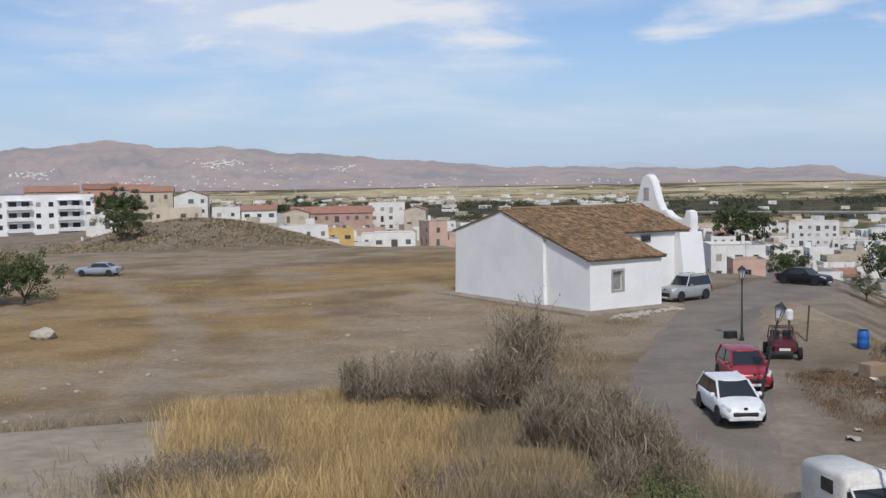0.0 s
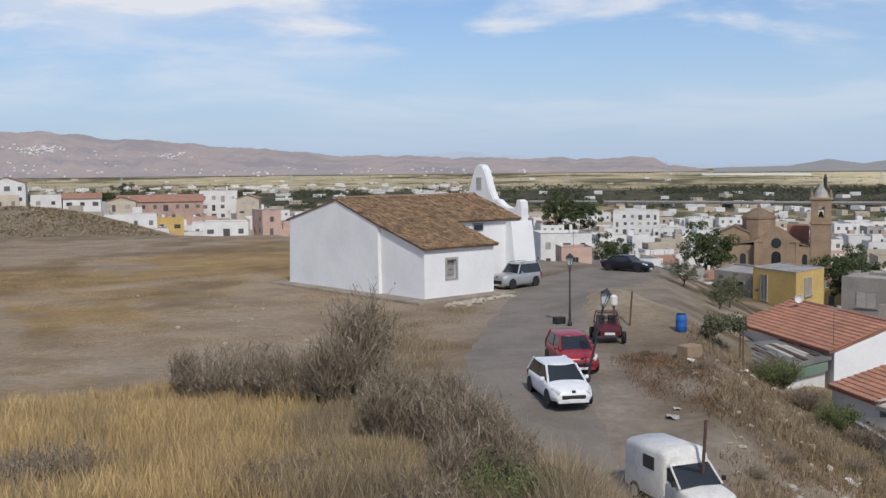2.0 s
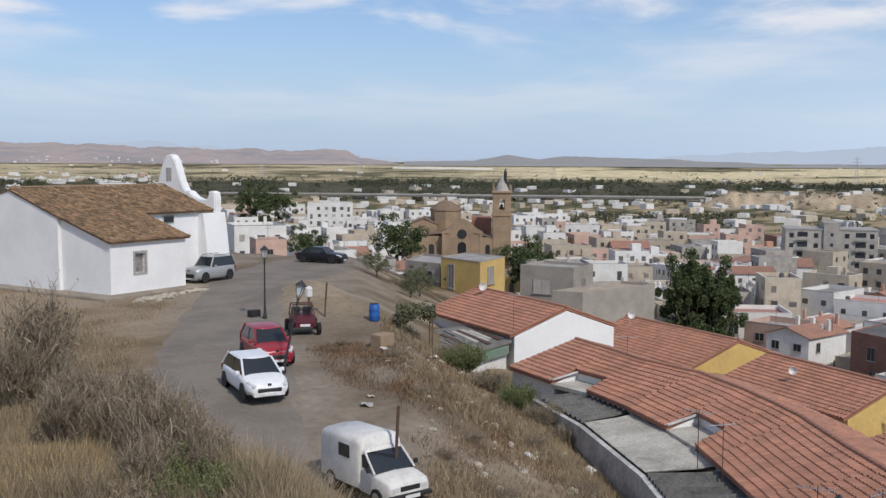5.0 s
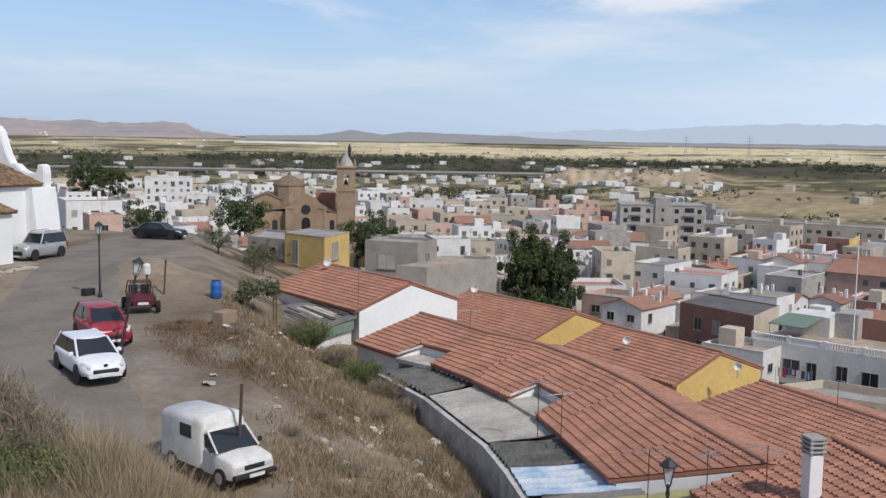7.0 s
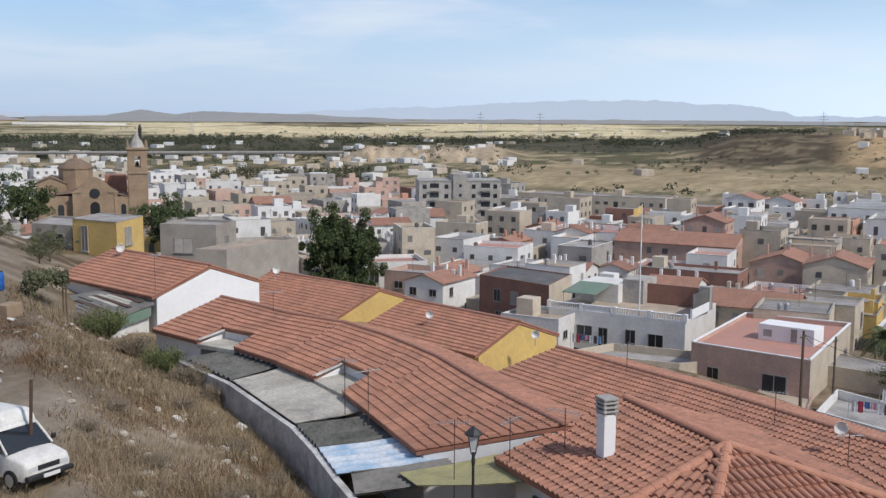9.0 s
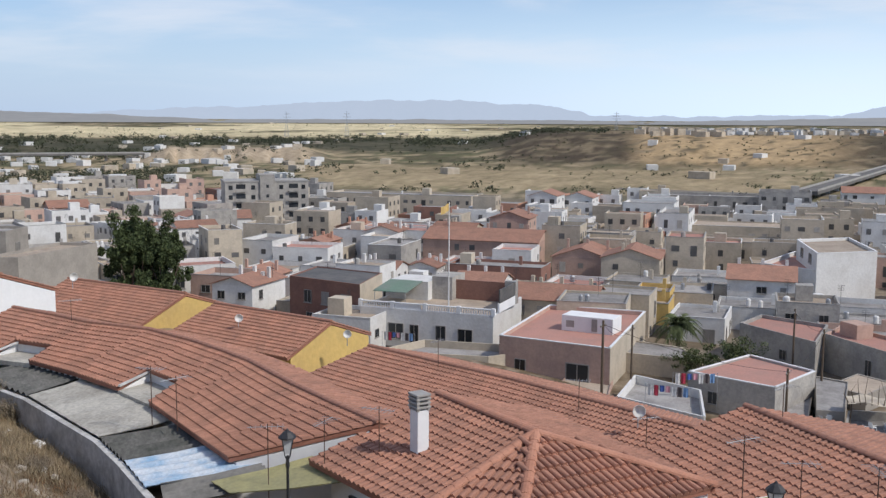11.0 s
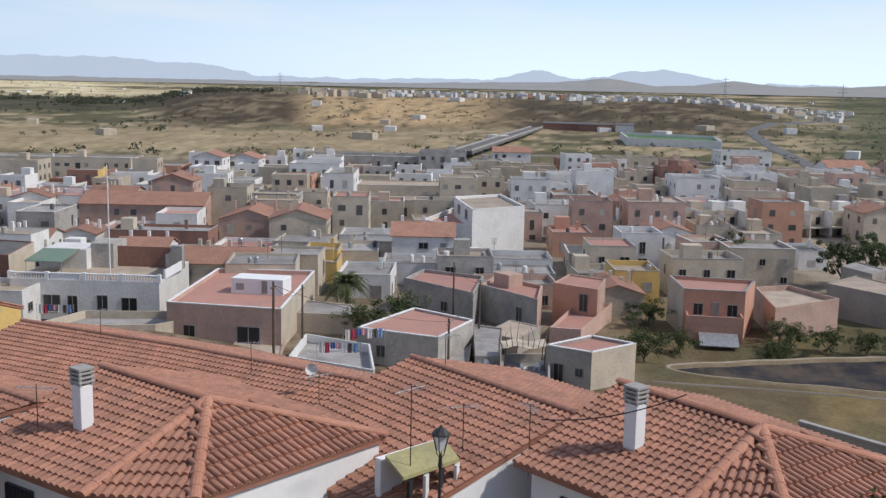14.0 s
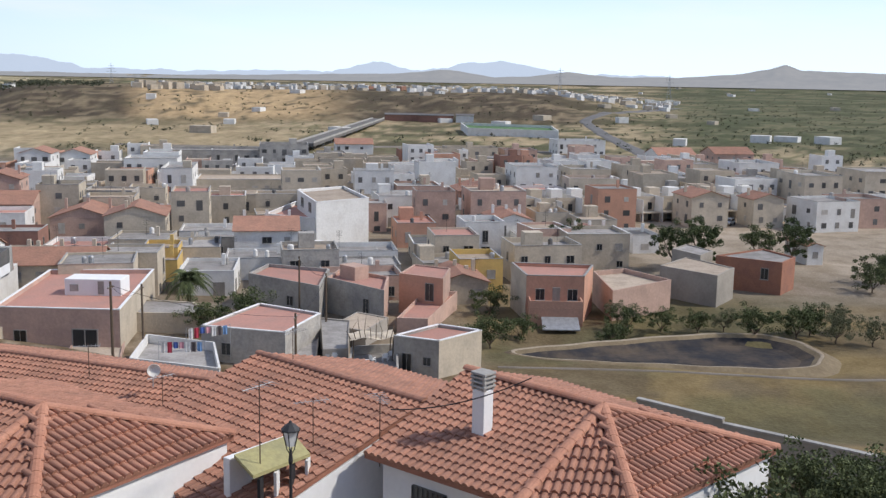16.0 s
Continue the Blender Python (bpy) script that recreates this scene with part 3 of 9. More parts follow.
def tiles_joined(name, frames, height, mat, parent):
    """All tiles of a slope in one mesh."""
    if not frames:
        return None
    o, a, l, u = (np.array([f[k] for f in frames]) for k in range(4))
    V = o[:, None] + a[:, None] * TV[None, :, :1] + l[:, None] * TV[None, :, 1:2] + u[:, None] * TV[None, :, 2:] * height
    k = len(TV)
    faces = [tuple(q + k * i for q in f) for i in range(len(frames)) for f in TF]
    ob = link(name, V.reshape(-1, 3).tolist(), faces, mat, parent)
    return tagged(ob, kind="stuff")


def tiles_single(frames, height, mat, parent):
    """Each tile an object of its own; alike tiles share a mesh."""
    me = None
    for o, a, l, u in frames:
        if me is None:
            me = bpy.data.meshes.new("roof_tile")
            me.from_pydata([tuple(v) for v in TV], [], TF)
            me.materials.append(mat)
        m = Matrix(((a[0], l[0], u[0] * height, o[0]), (a[1], l[1], u[1] * height, o[1]), (a[2], l[2], u[2] * height, o[2]), (0, 0, 0, 1)))
        share("roof_tile", me, parent, m)


CAPS = {}


def cap_mesh(mat):
    """One half-round cap tile, one metre long and one metre in radius."""
    if mat.name not in CAPS:
        V = [(rr * math.cos(math.pi * k / 6), y, rr * 0.75 * math.sin(math.pi * k / 6)) for y, rr in ((0.0, 0.95), (1.05, 1.04)) for k in range(7)]
        F = [(k, k + 1, k + 8, k + 7) for k in range(6)] + [tuple(7 + k for k in range(7))]
        me = bpy.data.meshes.new("ridge_cap")
        me.from_pydata(V, [], F)
        me.materials.append(mat)
        CAPS[mat.name] = me
    return CAPS[mat.name]


def ridge_caps(name, p0, p1, r, mat, parent, step=0.4):
    """Half-round tiles laid along a ridge or a hip."""
    a, b = Vector(p0), Vector(p1)
    n = max(1, round((b - a).length / step))
    d = (b - a) / n
    side = d.cross(Vector((0, 0, 1))).normalized() * r
    up = side.cross(d).normalized() * r
    for i in range(n):
        o = a + d * i + up * 0.34
        share(name, cap_mesh(mat), parent, Matrix(((side.x, d.x, up.x, o.x), (side.y, d.y, up.y, o.y), (side.z, d.z, up.z, o.z), (0, 0, 0, 1))))


# ---- the chapel ----
def slab(quad, thick, bm=None):
    """A sheet of that thickness under a flat polygon."""
    bm = bm or bmesh.new()
    q = [Vector(p) for p in quad]
    top = [bm.verts.new(p) for p in q]
    low = [bm.verts.new(p - Vector((0, 0, thick))) for p in q]
    bm.faces.new(top)
    bm.faces.new(low[::-1])
    for i in range(len(q)):
        j = (i + 1) % len(q)
        bm.faces.new((top[i], low[i], low[j], top[j]))
    bmesh.ops.recalc_face_normals(bm, faces=bm.faces[:])
    return bm


def make_chapel():
    c = thing("chapel", pose(9.89, 69.28, 0.0, 0, 0, 31.8), "whitewashed old chapel with weathered clay tile roof", "chapel")
    wall_end = prism([(4.8, -0.4), (16.7, -0.4), (16.45, 5.25), (10.0, 6.85), (4.9, 5.15)], -0.28, 0.5)
    wall_end.transform(Matrix(((0, 1, 0, 0), (1, 0, 0, 0), (0, 0, 1, 0), (0, 0, 0, 1))))
    bmesh.ops.recalc_face_normals(wall_end, faces=wall_end.faces[:])
    part("gable_wall", wall_end, WHITEWASH, c)
    low = prism([(0.0, -0.4), (4.85, -0.4), (4.85, 5.15), (0.0, 3.62)], 0.0, 0.5)
    low.transform(Matrix(((0, 1, 0, 0), (1, 0, 0, 0), (0, 0, 1, 0), (0, 0, 0, 1))))
    bmesh.ops.recalc_face_normals(low, faces=low.faces[:])
    part("annex_end_wall", low, WHITEWASH, c)
    # front wall of the annex with a deep window opening
    front = bmesh.new()
    for x0, z0, x1, z1 in ((0.5, -0.4, 2.05, 3.62), (2.95, -0.4, 6.6, 3.62), (2.05, -0.4, 2.95, 1.45), (2.05, 2.75, 2.95, 3.62)):
        block(x0, 0.0, z0, x1, 0.45, z1, bm=front)
    part("annex_wall", front, WHITEWASH, c)
    part("annex_side_wall", _side(), WHITEWASH, c)
    part("nave_wall", block(6.1, 4.85, -0.4, 14.1, 5.4, 5.05), WHITEWASH, c)
    part("nave_wall", block(0.5, 16.0, -0.4, 14.1, 16.6, 5.2), WHITEWASH, c)
    w = part("window", block(2.05, 0.25, 1.45, 2.95, 0.3, 2.75), FRAME, c, "dark barred window")
    fr = bmesh.new()
    for x0, z0, x1, z1 in ((1.9, 2.75, 3.1, 2.92), (1.9, 1.3, 3.1, 1.45), (1.9, 1.45, 2.05, 2.75), (2.95, 1.45, 3.1, 2.75)):
        block(x0, -0.04, z0, x1, 0.1, z1, bm=fr)
    part("frame", fr, CONCRETE, w, "grey stone window surround")
    for k in range(4):
        part("bar", tube([(2.2 + 0.2 * k, 0.16, 1.45), (2.2 + 0.2 * k, 0.16, 2.75)], 0.016, 6), STEEL, w)
    for k in range(3):
        part("bar", tube([(2.05, 0.17, 1.75 + 0.35 * k), (2.95, 0.17, 1.75 + 0.35 * k)], 0.014, 6), STEEL, w)
    w2 = part("window", block(9.1, 4.72, 4.35, 10.0, 4.83, 4.75), GLASS, c)
    part("frame", block(9.0, 4.78, 4.25, 10.1, 4.88, 4.85, 0.02), CONCRETE, w2)
    # bell gable with curved shoulders
    half = [(0.0, 10.0), (0.42, 9.9), (0.8, 9.55), (1.1, 9.0), (1.4, 8.3), (1.75, 7.65), (2.2, 7.1), (2.75, 6.55), (3.5, 6.1), (4.3, 5.9), (5.1, 5.9), (5.35, 6.15), (5.45, 6.55), (5.85, 6.6), (6.25, 6.45), (6.35, 5.9), (6.3, 5.4), (6.3, -0.4)]
    cy = 9.4
    out = [(cy + 0.8 * y, z - (0.5 if z > 7 else 0.0)) for y, z in half] + [(cy - 0.8 * y, z - (0.5 if z > 7 else 0.0)) for y, z in half[::-1][:-1]]
    bell = prism(out, 14.0, 14.75)
    bell.transform(Matrix(((0, 1, 0, 0), (1, 0, 0, 0), (0, 0, 1, 0), (0, 0, 0, 1))))
    bmesh.ops.recalc_face_normals(bell, faces=bell.faces[:])
    bmesh.ops.bevel(bell, geom=[e for e in bell.edges if abs(e.verts[0].co.x - e.verts[1].co.x) < 0.1], offset=0.08, segments=2, affect="EDGES")
    part("bell_gable", bell, WHITEWASH, c, "curved whitewashed bell gable")
    part("bell_niche", block(13.94, 9.1, 7.4, 14.01, 9.7, 8.4, 0.01), CONCRETE, c, "small bell opening in the gable")
    # flaring corner buttress beside the front
    bt = prism([(3.6, -0.4), (4.4, -0.4), (4.4, 4.9), (4.25, 4.9), (4.1, 4.0), (3.9, 2.4)], 12.6, 15.0)
    bt.transform(Matrix(((0, 1, 0, 0), (1, 0, 0, 0), (0, 0, 1, 0), (0, 0, 0, 1))))
    bmesh.ops.recalc_face_normals(bt, faces=bt.faces[:])
    part("buttress", bt, WHITEWASH, c)
    part("buttress", block(12.6, 4.35, -0.4, 14.1, 4.9, 4.9), WHITEWASH, c)
    # roofs
    rng = np.random.default_rng(4)
    deck = slab([(-0.35, 10.0, 6.95), (14.1, 10.0, 6.95), (14.1, 4.55, 5.12), (-0.35, 4.55, 5.12)], 0.14)
    slab([(-0.35, 10.0, 6.95), (-0.35, 16.9, 5.22), (14.1, 16.9, 5.22), (14.1, 10.0, 6.95)], 0.14, deck)
    slab([(-0.25, 4.6, 5.13), (6.85, 4.6, 5.13), (6.85, -0.25, 3.66), (-0.25, -0.25, 3.66)], 0.14, deck)
    roof = part("roof", deck, OLDTILE_DECK, c, "weathered clay tile roof")
    fr = tile_frames([(-0.4, 10.0, 6.97), (14.1, 10.0, 6.97)], [(-0.4, 4.5, 5.12), (14.1, 4.5, 5.12)], 0.23, 0.34, jitter=0.09, rng=rng)
    fr += tile_frames([(-0.3, 4.6, 5.14), (6.9, 4.6, 5.14)], [(-0.3, -0.3, 3.66), (6.9, -0.3, 3.66)], 0.23, 0.34, jitter=0.09, rng=rng)
    tiles_joined("roof_tiles", fr, 0.085, OLDTILE, roof)
    ridge_caps("ridge_cap", (-0.4, 10.0, 6.98), (14.0, 10.0, 6.98), 0.14, OLDTILE, roof)
    # low stone plinth and rubble edge
    pl = block(-1.5, -1.3, -0.5, 7.6, 17.6, 0.16, 0.05)
    part("plinth", pl, material("dusty_cement", (0.34, 0.29, 0.23), 0.95, (0.24, 0.20, 0.155), 0.6, 5.0, 0.4, stain=0.3), c, "worn cement plinth")


def _side():
    b = prism([(0.45, -0.4), (4.85, -0.4), (4.85, 5.1), (0.45, 3.75)], 6.1, 6.6)
    b.transform(Matrix(((0, 1, 0, 0), (1, 0, 0, 0), (0, 0, 1, 0), (0, 0, 0, 1))))
    bmesh.ops.recalc_face_normals(b, faces=b.faces[:])
    return b


make_chapel()

# ---- the terrace below the track ----
def slope(house, ridge, eave, clip=None, single=0, width=0.25, course=0.37, thick=0.12, poly=None, relief_h=0.085):
    """A tiled slope from a ridge to an eave: a bed with the tiles on it."""
    quad = poly or [ridge[0], ridge[1], eave[1], eave[0]]
    r = part("roof", slab([(x, y, z - 0.03) for x, y, z in quad], thick), TILE_DECK, house, "terracotta tiled roof slope")
    fr = tile_frames(ridge, eave, width, course, clip)
    fr.sort(key=lambda f: f[0][0] ** 2 + f[0][1] ** 2)
    tiles_single(fr[:single], relief_h, TILE_ONE, r)
    tiles_joined("roof_tiles", fr[single:], relief_h, TILE, r)
    return r


def mass(house, outline, z0, z1, mat=None, name="wall"):
    """Walls over a plan outline; z1 is one height or one for each corner."""
    bm = bmesh.new()
    n = len(outline)
    tops = z1 if isinstance(z1, (list, tuple)) else [z1] * n
    lo = [bm.verts.new((x, y, z0)) for x, y in outline]
    hi = [bm.verts.new((x, y, t)) for (x, y), t in zip(outline, tops)]
    for i in range(n):
        j = (i + 1) % n
        bm.faces.new((lo[i], lo[j], hi[j], hi[i]))
    if n == 6 and len(set(tops)) > 1:
        for f in (((0, 1, 2, 5), (5, 2, 3, 4)) if tops[2] > tops[1] else ((5, 0, 1), (5, 1, 2), (5, 2, 3), (5, 3, 4))):
            bm.faces.new([hi[k] for k in f])
    else:
        bm.faces.new(hi)
    bm.faces.new(lo[::-1])
    bmesh.ops.recalc_face_normals(bm, faces=bm.faces[:])
    return part(name, bm, mat or WHITEWASH, house)


def inset(p, q, k):
    return tuple(a + (b - a) * k for a, b in zip(p, q))


SHEET_GREY = material("fibre_sheet_grey", (0.225, 0.215, 0.195), 0.9, (0.145, 0.14, 0.128), 0.8, 6.0, 0.3, stain=0.3, space="World")
SHEET_DARK = material("sheet_dark", (0.15, 0.145, 0.135), 0.85, (0.075, 0.08, 0.07), 0.8, 9.0, 0.2, stain=0.5, space="World")
SHEET_PALE = material("sheet_pale", (0.52, 0.49, 0.42), 0.9, (0.36, 0.335, 0.285), 0.7, 7.0, 0.2, stain=0.45, space="World")
SHEET_BLUE = material("sheet_blue", (0.62, 0.66, 0.69), 0.6, (0.26, 0.42, 0.58), 1.1, 11.0, 0.1, stain=0.3, space="World")
SHEET_GREEN = material("mossy_yellow_sheet", (0.40, 0.36, 0.17), 0.85, (0.30, 0.28, 0.15), 0.8, 8.0, 0.2, stain=0.25, space="World")
STAINED = material("stained_whitewash", (0.60, 0.59, 0.56), 0.93, (0.33, 0.315, 0.29), 0.7, 4.0, 0.35, stain=0.3, space="World")
CAP_TILE = material("cap_tile", (0.50, 0.25, 0.165), 0.85, (0.42, 0.195, 0.125), 0.7, 14.0, 0.15, space="World")


def hip_house(ax, ay, rdx, rdy, zr=-0.2, ze=-1.5, single=0, reach=-4.6):
    """A house whose ridge ends in a cut-off hip. The ridge runs from the apex against (rdx, rdy)."""
    r, p = Vector((rdx, rdy, 0)).normalized(), Vector((rdy, -rdx, 0)).normalized()
    o = Vector((ax, ay, 0))

    def at(i, j, z):
        v = o + r * i + p * j
        return (v.x, v.y, z)
    h = thing("terrace_house", pose(0, 0, 0), "white terrace house with hipped terracotta roof and tall chimney", "house", "terrace houses below the track")
    apex, left = at(0, 0, zr), at(-5.3, 0, zr)
    eL, eA, eB, eC = at(reach, 5.0, ze), at(0.7, 4.6, ze), at(3.1, 2.95, ze), at(3.5, -3.86, ze)
    bL, bC = at(-5.3, -4.6, ze), eC
    slope(h, [left, apex], [eL, eA], single=single)
    # cut corner and end, tiles run down the fall line
    hx, hy = (eB[0] - eA[0]) / 2, (eB[1] - eA[1]) / 2
    slope(h, [(apex[0] - hx, apex[1] - hy, zr), (apex[0] + hx, apex[1] + hy, zr)], [eA, eB], clip=lambda u, v: abs(u - 0.5) < 0.06 + 0.5 * v, poly=[apex, eA, eB], course=0.5, relief_h=0.115)
    slope(h, [at(0.0, 2.95, zr + 0.02), at(0.0, -3.86, zr + 0.02)], [at(3.1, 2.95, ze), at(3.5, -3.86, ze)],
          clip=lambda u, v: abs(u - 0.435) < 0.06 + v * (0.40 if u < 0.435 else 0.56), poly=[apex, eB, eC], single=single, course=0.5, relief_h=0.125)
    slope(h, [apex, left], [eC, bL], clip=None, poly=[apex, eC, bL, left])
    for a, b in ((left, apex), (apex, eA), (apex, eB), (apex, eC)):
        ridge_caps("ridge_cap", a, b, 0.17, CAP_TILE, h, 0.5)
    base = [at(-4.3, 4.55, 0)[:2], at(0.6, 4.2, 0)[:2], at(2.99, 2.84, 0)[:2], at(3.38, -3.68, 0)[:2], at(-5.1, -4.2, 0)[:2], at(-5.1, 0, 0)[:2]]
    mass(h, base, -5.6, [ze - 0.12] * 5 + [zr - 0.2])
    # barred window on the front
    a, b = Vector(at(-3.2, 4.47, 0)), Vector(at(-1.9, 4.38, 0))
    wm = Matrix.Translation(((a.x + b.x) / 2, (a.y + b.y) / 2, -2.75)) @ Matrix.Rotation(math.atan2(b.y - a.y, b.x - a.x), 4, "Z")
    w = part("window", block(-0.6, -0.1, -0.6, 0.6, 0.1, 0.6), GLASS, h, m=wm)
    for k in range(7):
        part("bar", tube([(-0.54 + 0.18 * k, -0.13, -0.6), (-0.54 + 0.18 * k, -0.13, 0.6)], 0.012, 5), IRON, w)
    # chimney with slatted cap
    cm = Matrix.Translation(at(-2.3, 2.6, zr - 0.75)) @ Matrix.Rotation(math.atan2(rdy, rdx), 4, "Z")
    c = part("chimney", block(-0.22, -0.2, -0.4, 0.22, 0.2, 1.35, 0.015), WHITEWASH, h, "white chimney with slatted cement cap", m=cm)
    for k in range(3):
        part("cap_slat", block(-0.27, -0.25, 1.42 + 0.13 * k, 0.27, 0.25, 1.48 + 0.13 * k, 0.012), CONCRETE, c)
    for sx in (-0.2, 0.2):
        for sy in (-0.18, 0.18):
            part("cap_post", block(sx - 0.04, sy - 0.04, 1.34, sx + 0.04, sy + 0.04, 1.78), CONCRETE, c)
    part("cap_top", block(-0.27, -0.25, 1.78, 0.27, 0.25, 1.86, 0.02), CONCRETE, c)
    part("chimney_flashing", block(-0.36, -0.34, -0.45, 0.36, 0.34, 0.05, 0.03), TILE_DECK, c)
    return h


hip_house(28.4, -1.85, -0.61, -0.79, single=150)
hip_house(25.98, 13.66, -0.40, -0.917, single=150, reach=-4.9)


def long_roof(ridge, eave, zr, ze, back, label, wallmat=None, floor=-6.0, wall_back=True, gable=None, cat="house", caps=True):
    """A terrace roof along a bent ridge; ridge and eave have the same number of points, left to right."""
    h = thing("terrace_house", pose(0, 0, 0), label, cat, "terrace houses below the track")
    n = len(ridge)
    R3 = [(x, y, zr) for x, y in ridge]
    E3 = [(x, y, ze) for x, y in eave]
    B3 = [(2 * rx - ex, 2 * ry - ey, ze) for (rx, ry), (ex, ey) in zip(ridge, eave)]
    B3 = [inset(r, b, back) for r, b in zip(R3, B3)]
    for i in range(n - 1):
        slope(h, [R3[i], R3[i + 1]], [E3[i], E3[i + 1]])
        slope(h, [R3[i + 1], R3[i]], [B3[i + 1], B3[i]])
        if caps:
            ridge_caps("ridge_cap", R3[i], R3[i + 1], 0.14, TILE, h)
        q = [inset(R3[i], E3[i], 0.93), inset(R3[i + 1], E3[i + 1], 0.93), R3[i + 1], inset(R3[i + 1], B3[i + 1], 0.93), inset(R3[i], B3[i], 0.93), R3[i]]
        mass(h, [v[:2] for v in q], floor, [v[2] - 0.2 for v in q], wallmat)
    return h




def court_roof(runs, courts, label, zr=-0.65, ze=-1.75):
    """A terrace roof along a bent ridge, its lower part cut back over small courts. runs: lists of ridge points and of eave points."""
    h = thing("terrace_house", pose(0, 0, 0), label, "house", "terrace houses below the track")
    for ridge, eave, k in runs:
        for (r0, r1), (e0, e1) in zip(zip(ridge, ridge[1:]), zip(eave, eave[1:])):
            R0, R1, E0, E1 = (*r0, zr), (*r1, zr), inset((*r0, zr), (*e0, ze), k), inset((*r1, zr), (*e1, ze), k)
            d = (Vector(R1) - Vector(R0)).normalized()
            back = Vector((-d.y, d.x, 0)) * 2.0 - Vector((0, 0, 0.55))
            B0, B1 = tuple(Vector(R0) + back), tuple(Vector(R1) + back)
            slope(h, [R0, R1], [E0, E1])
            slope(h, [R1, R0], [B1, B0])
            ridge_caps("ridge_cap", R0, R1, 0.13, TILE, h)
            q = [inset(R0, E0, 0.95), inset(R1, E1, 0.95), R1, inset(R1, B1, 0.93), inset(R0, B0, 0.93), R0]
            mass(h, [v[:2] for v in q], -6.0, [v[2] - 0.2 for v in q])
    for q in courts:
        part("court_roof", slab([(x, y, ze - 0.12) for x, y in q], 0.2), SHEET_PALE, h, "small grey flat roof in a court")
        (x0, y0), (x1, y1) = q[0], q[1]
        part("verge", slab([(x0, y0, ze + 0.12), (x1, y1, ze + 0.42), (x1 + 0.03, y1 - 0.1, ze + 0.42), (x0 + 0.03, y0 - 0.1, ze + 0.12)], 0.07), STAINED, h)
    return h


court_roof([([(31.04, 46.43), (30.9, 42.6)], [(26.66, 46.13), (26.72, 42.12)], 1.0), ([(30.9, 42.6), (30.72, 40.2)], [(26.72, 42.12), (27.2, 39.72)], 0.62)],
           [[(26.72, 42.1), (28.6, 42.2), (28.7, 39.9), (27.2, 39.7)]], "white terrace house with terracotta roof and a small court")
court_roof([([(30.72, 40.2), (31.2, 36.4), (30.62, 32.89)], [(27.2, 39.72), (26.95, 36.3), (26.37, 32.76)], 1.0), ([(30.62, 32.89), (29.95, 30.4)], [(26.37, 32.76), (25.69, 30.13)], 0.62)],
           [[(26.37, 32.74), (28.3, 32.8), (27.6, 30.3), (25.69, 30.13)]], "white terrace house under a bent terracotta roof with aerials")
court_roof([([(29.95, 30.4), (29.25, 28.2), (27.6, 24.6), (26.51, 21.9), (25.45, 19.0)], [(25.69, 30.13), (24.97, 28.4), (23.9, 25.9), (23.25, 24.35), (22.65, 22.9)], 1.0)],
           [], "white terrace house with long terracotta roof stepping down the lane")
long_roof([(34.7, 10.06), (30.1, 3.48)], [(29.0, 14.0), (24.4, 7.5)], -0.85, -2.6, 0.75, "recessed terrace house with wide terracotta roof slope")
# the lower rows
yellow = WALLS["yellow"]
long_roof([(42.5, 32.4), (40.6, 22.5), (38.0, 12.8), (36.0, 7.0)], [(37.6, 34.0), (35.7, 24.0), (33.4, 14.4), (31.6, 9.0)], -3.0, -4.3, 0.8, "terrace house lower down the hill with faded terracotta roof", floor=-9)
long_roof([(46.96, 48.4), (46.44, 38.2)], [(42.9, 48.6), (42.4, 38.1)], -3.0, -4.4, 1.0, "yellow-gabled terrace house with terracotta roof", yellow, floor=-10)
long_roof([(48.15, 65.0), (48.45, 52.7)], [(44.2, 64.8), (43.9, 52.3)], -3.0, -4.5, 1.0, "yellow-gabled terrace house with weathered terracotta roof", yellow, floor=-11)
long_roof([(34.5, 64.5), (34.8, 53.1)], [(30.4, 64.5), (30.7, 53.0)], 0.0, -1.45, 0.95, "white gabled house with terracotta roof above scrub", floor=-6)


# ---- lean-to sheds behind the white yard wall ----
def yard_wall():
    h = thing("yard_wall", pose(0, 0, 0), "stained white yard wall behind lean-to sheds", "wall")
    line = [(25.35, 41.6), (24.6, 36.3), (22.65, 29.4), (21.5, 26.7), (20.2, 24.0), (19.4, 22.2), (17.6, 18.4)]
    for (x0, y0), (x1, y1) in zip(line, line[1:]):
        d = Vector((x1 - x0, y1 - y0)).normalized()
        nx, ny = -d.y * 0.12, d.x * 0.12
        mass(h, [(x0 + nx, y0 + ny), (x1 + nx, y1 + ny), (x1 - nx, y1 - ny), (x0 - nx, y0 - ny)], -5.2, -2.35, STAINED)


yard_wall()


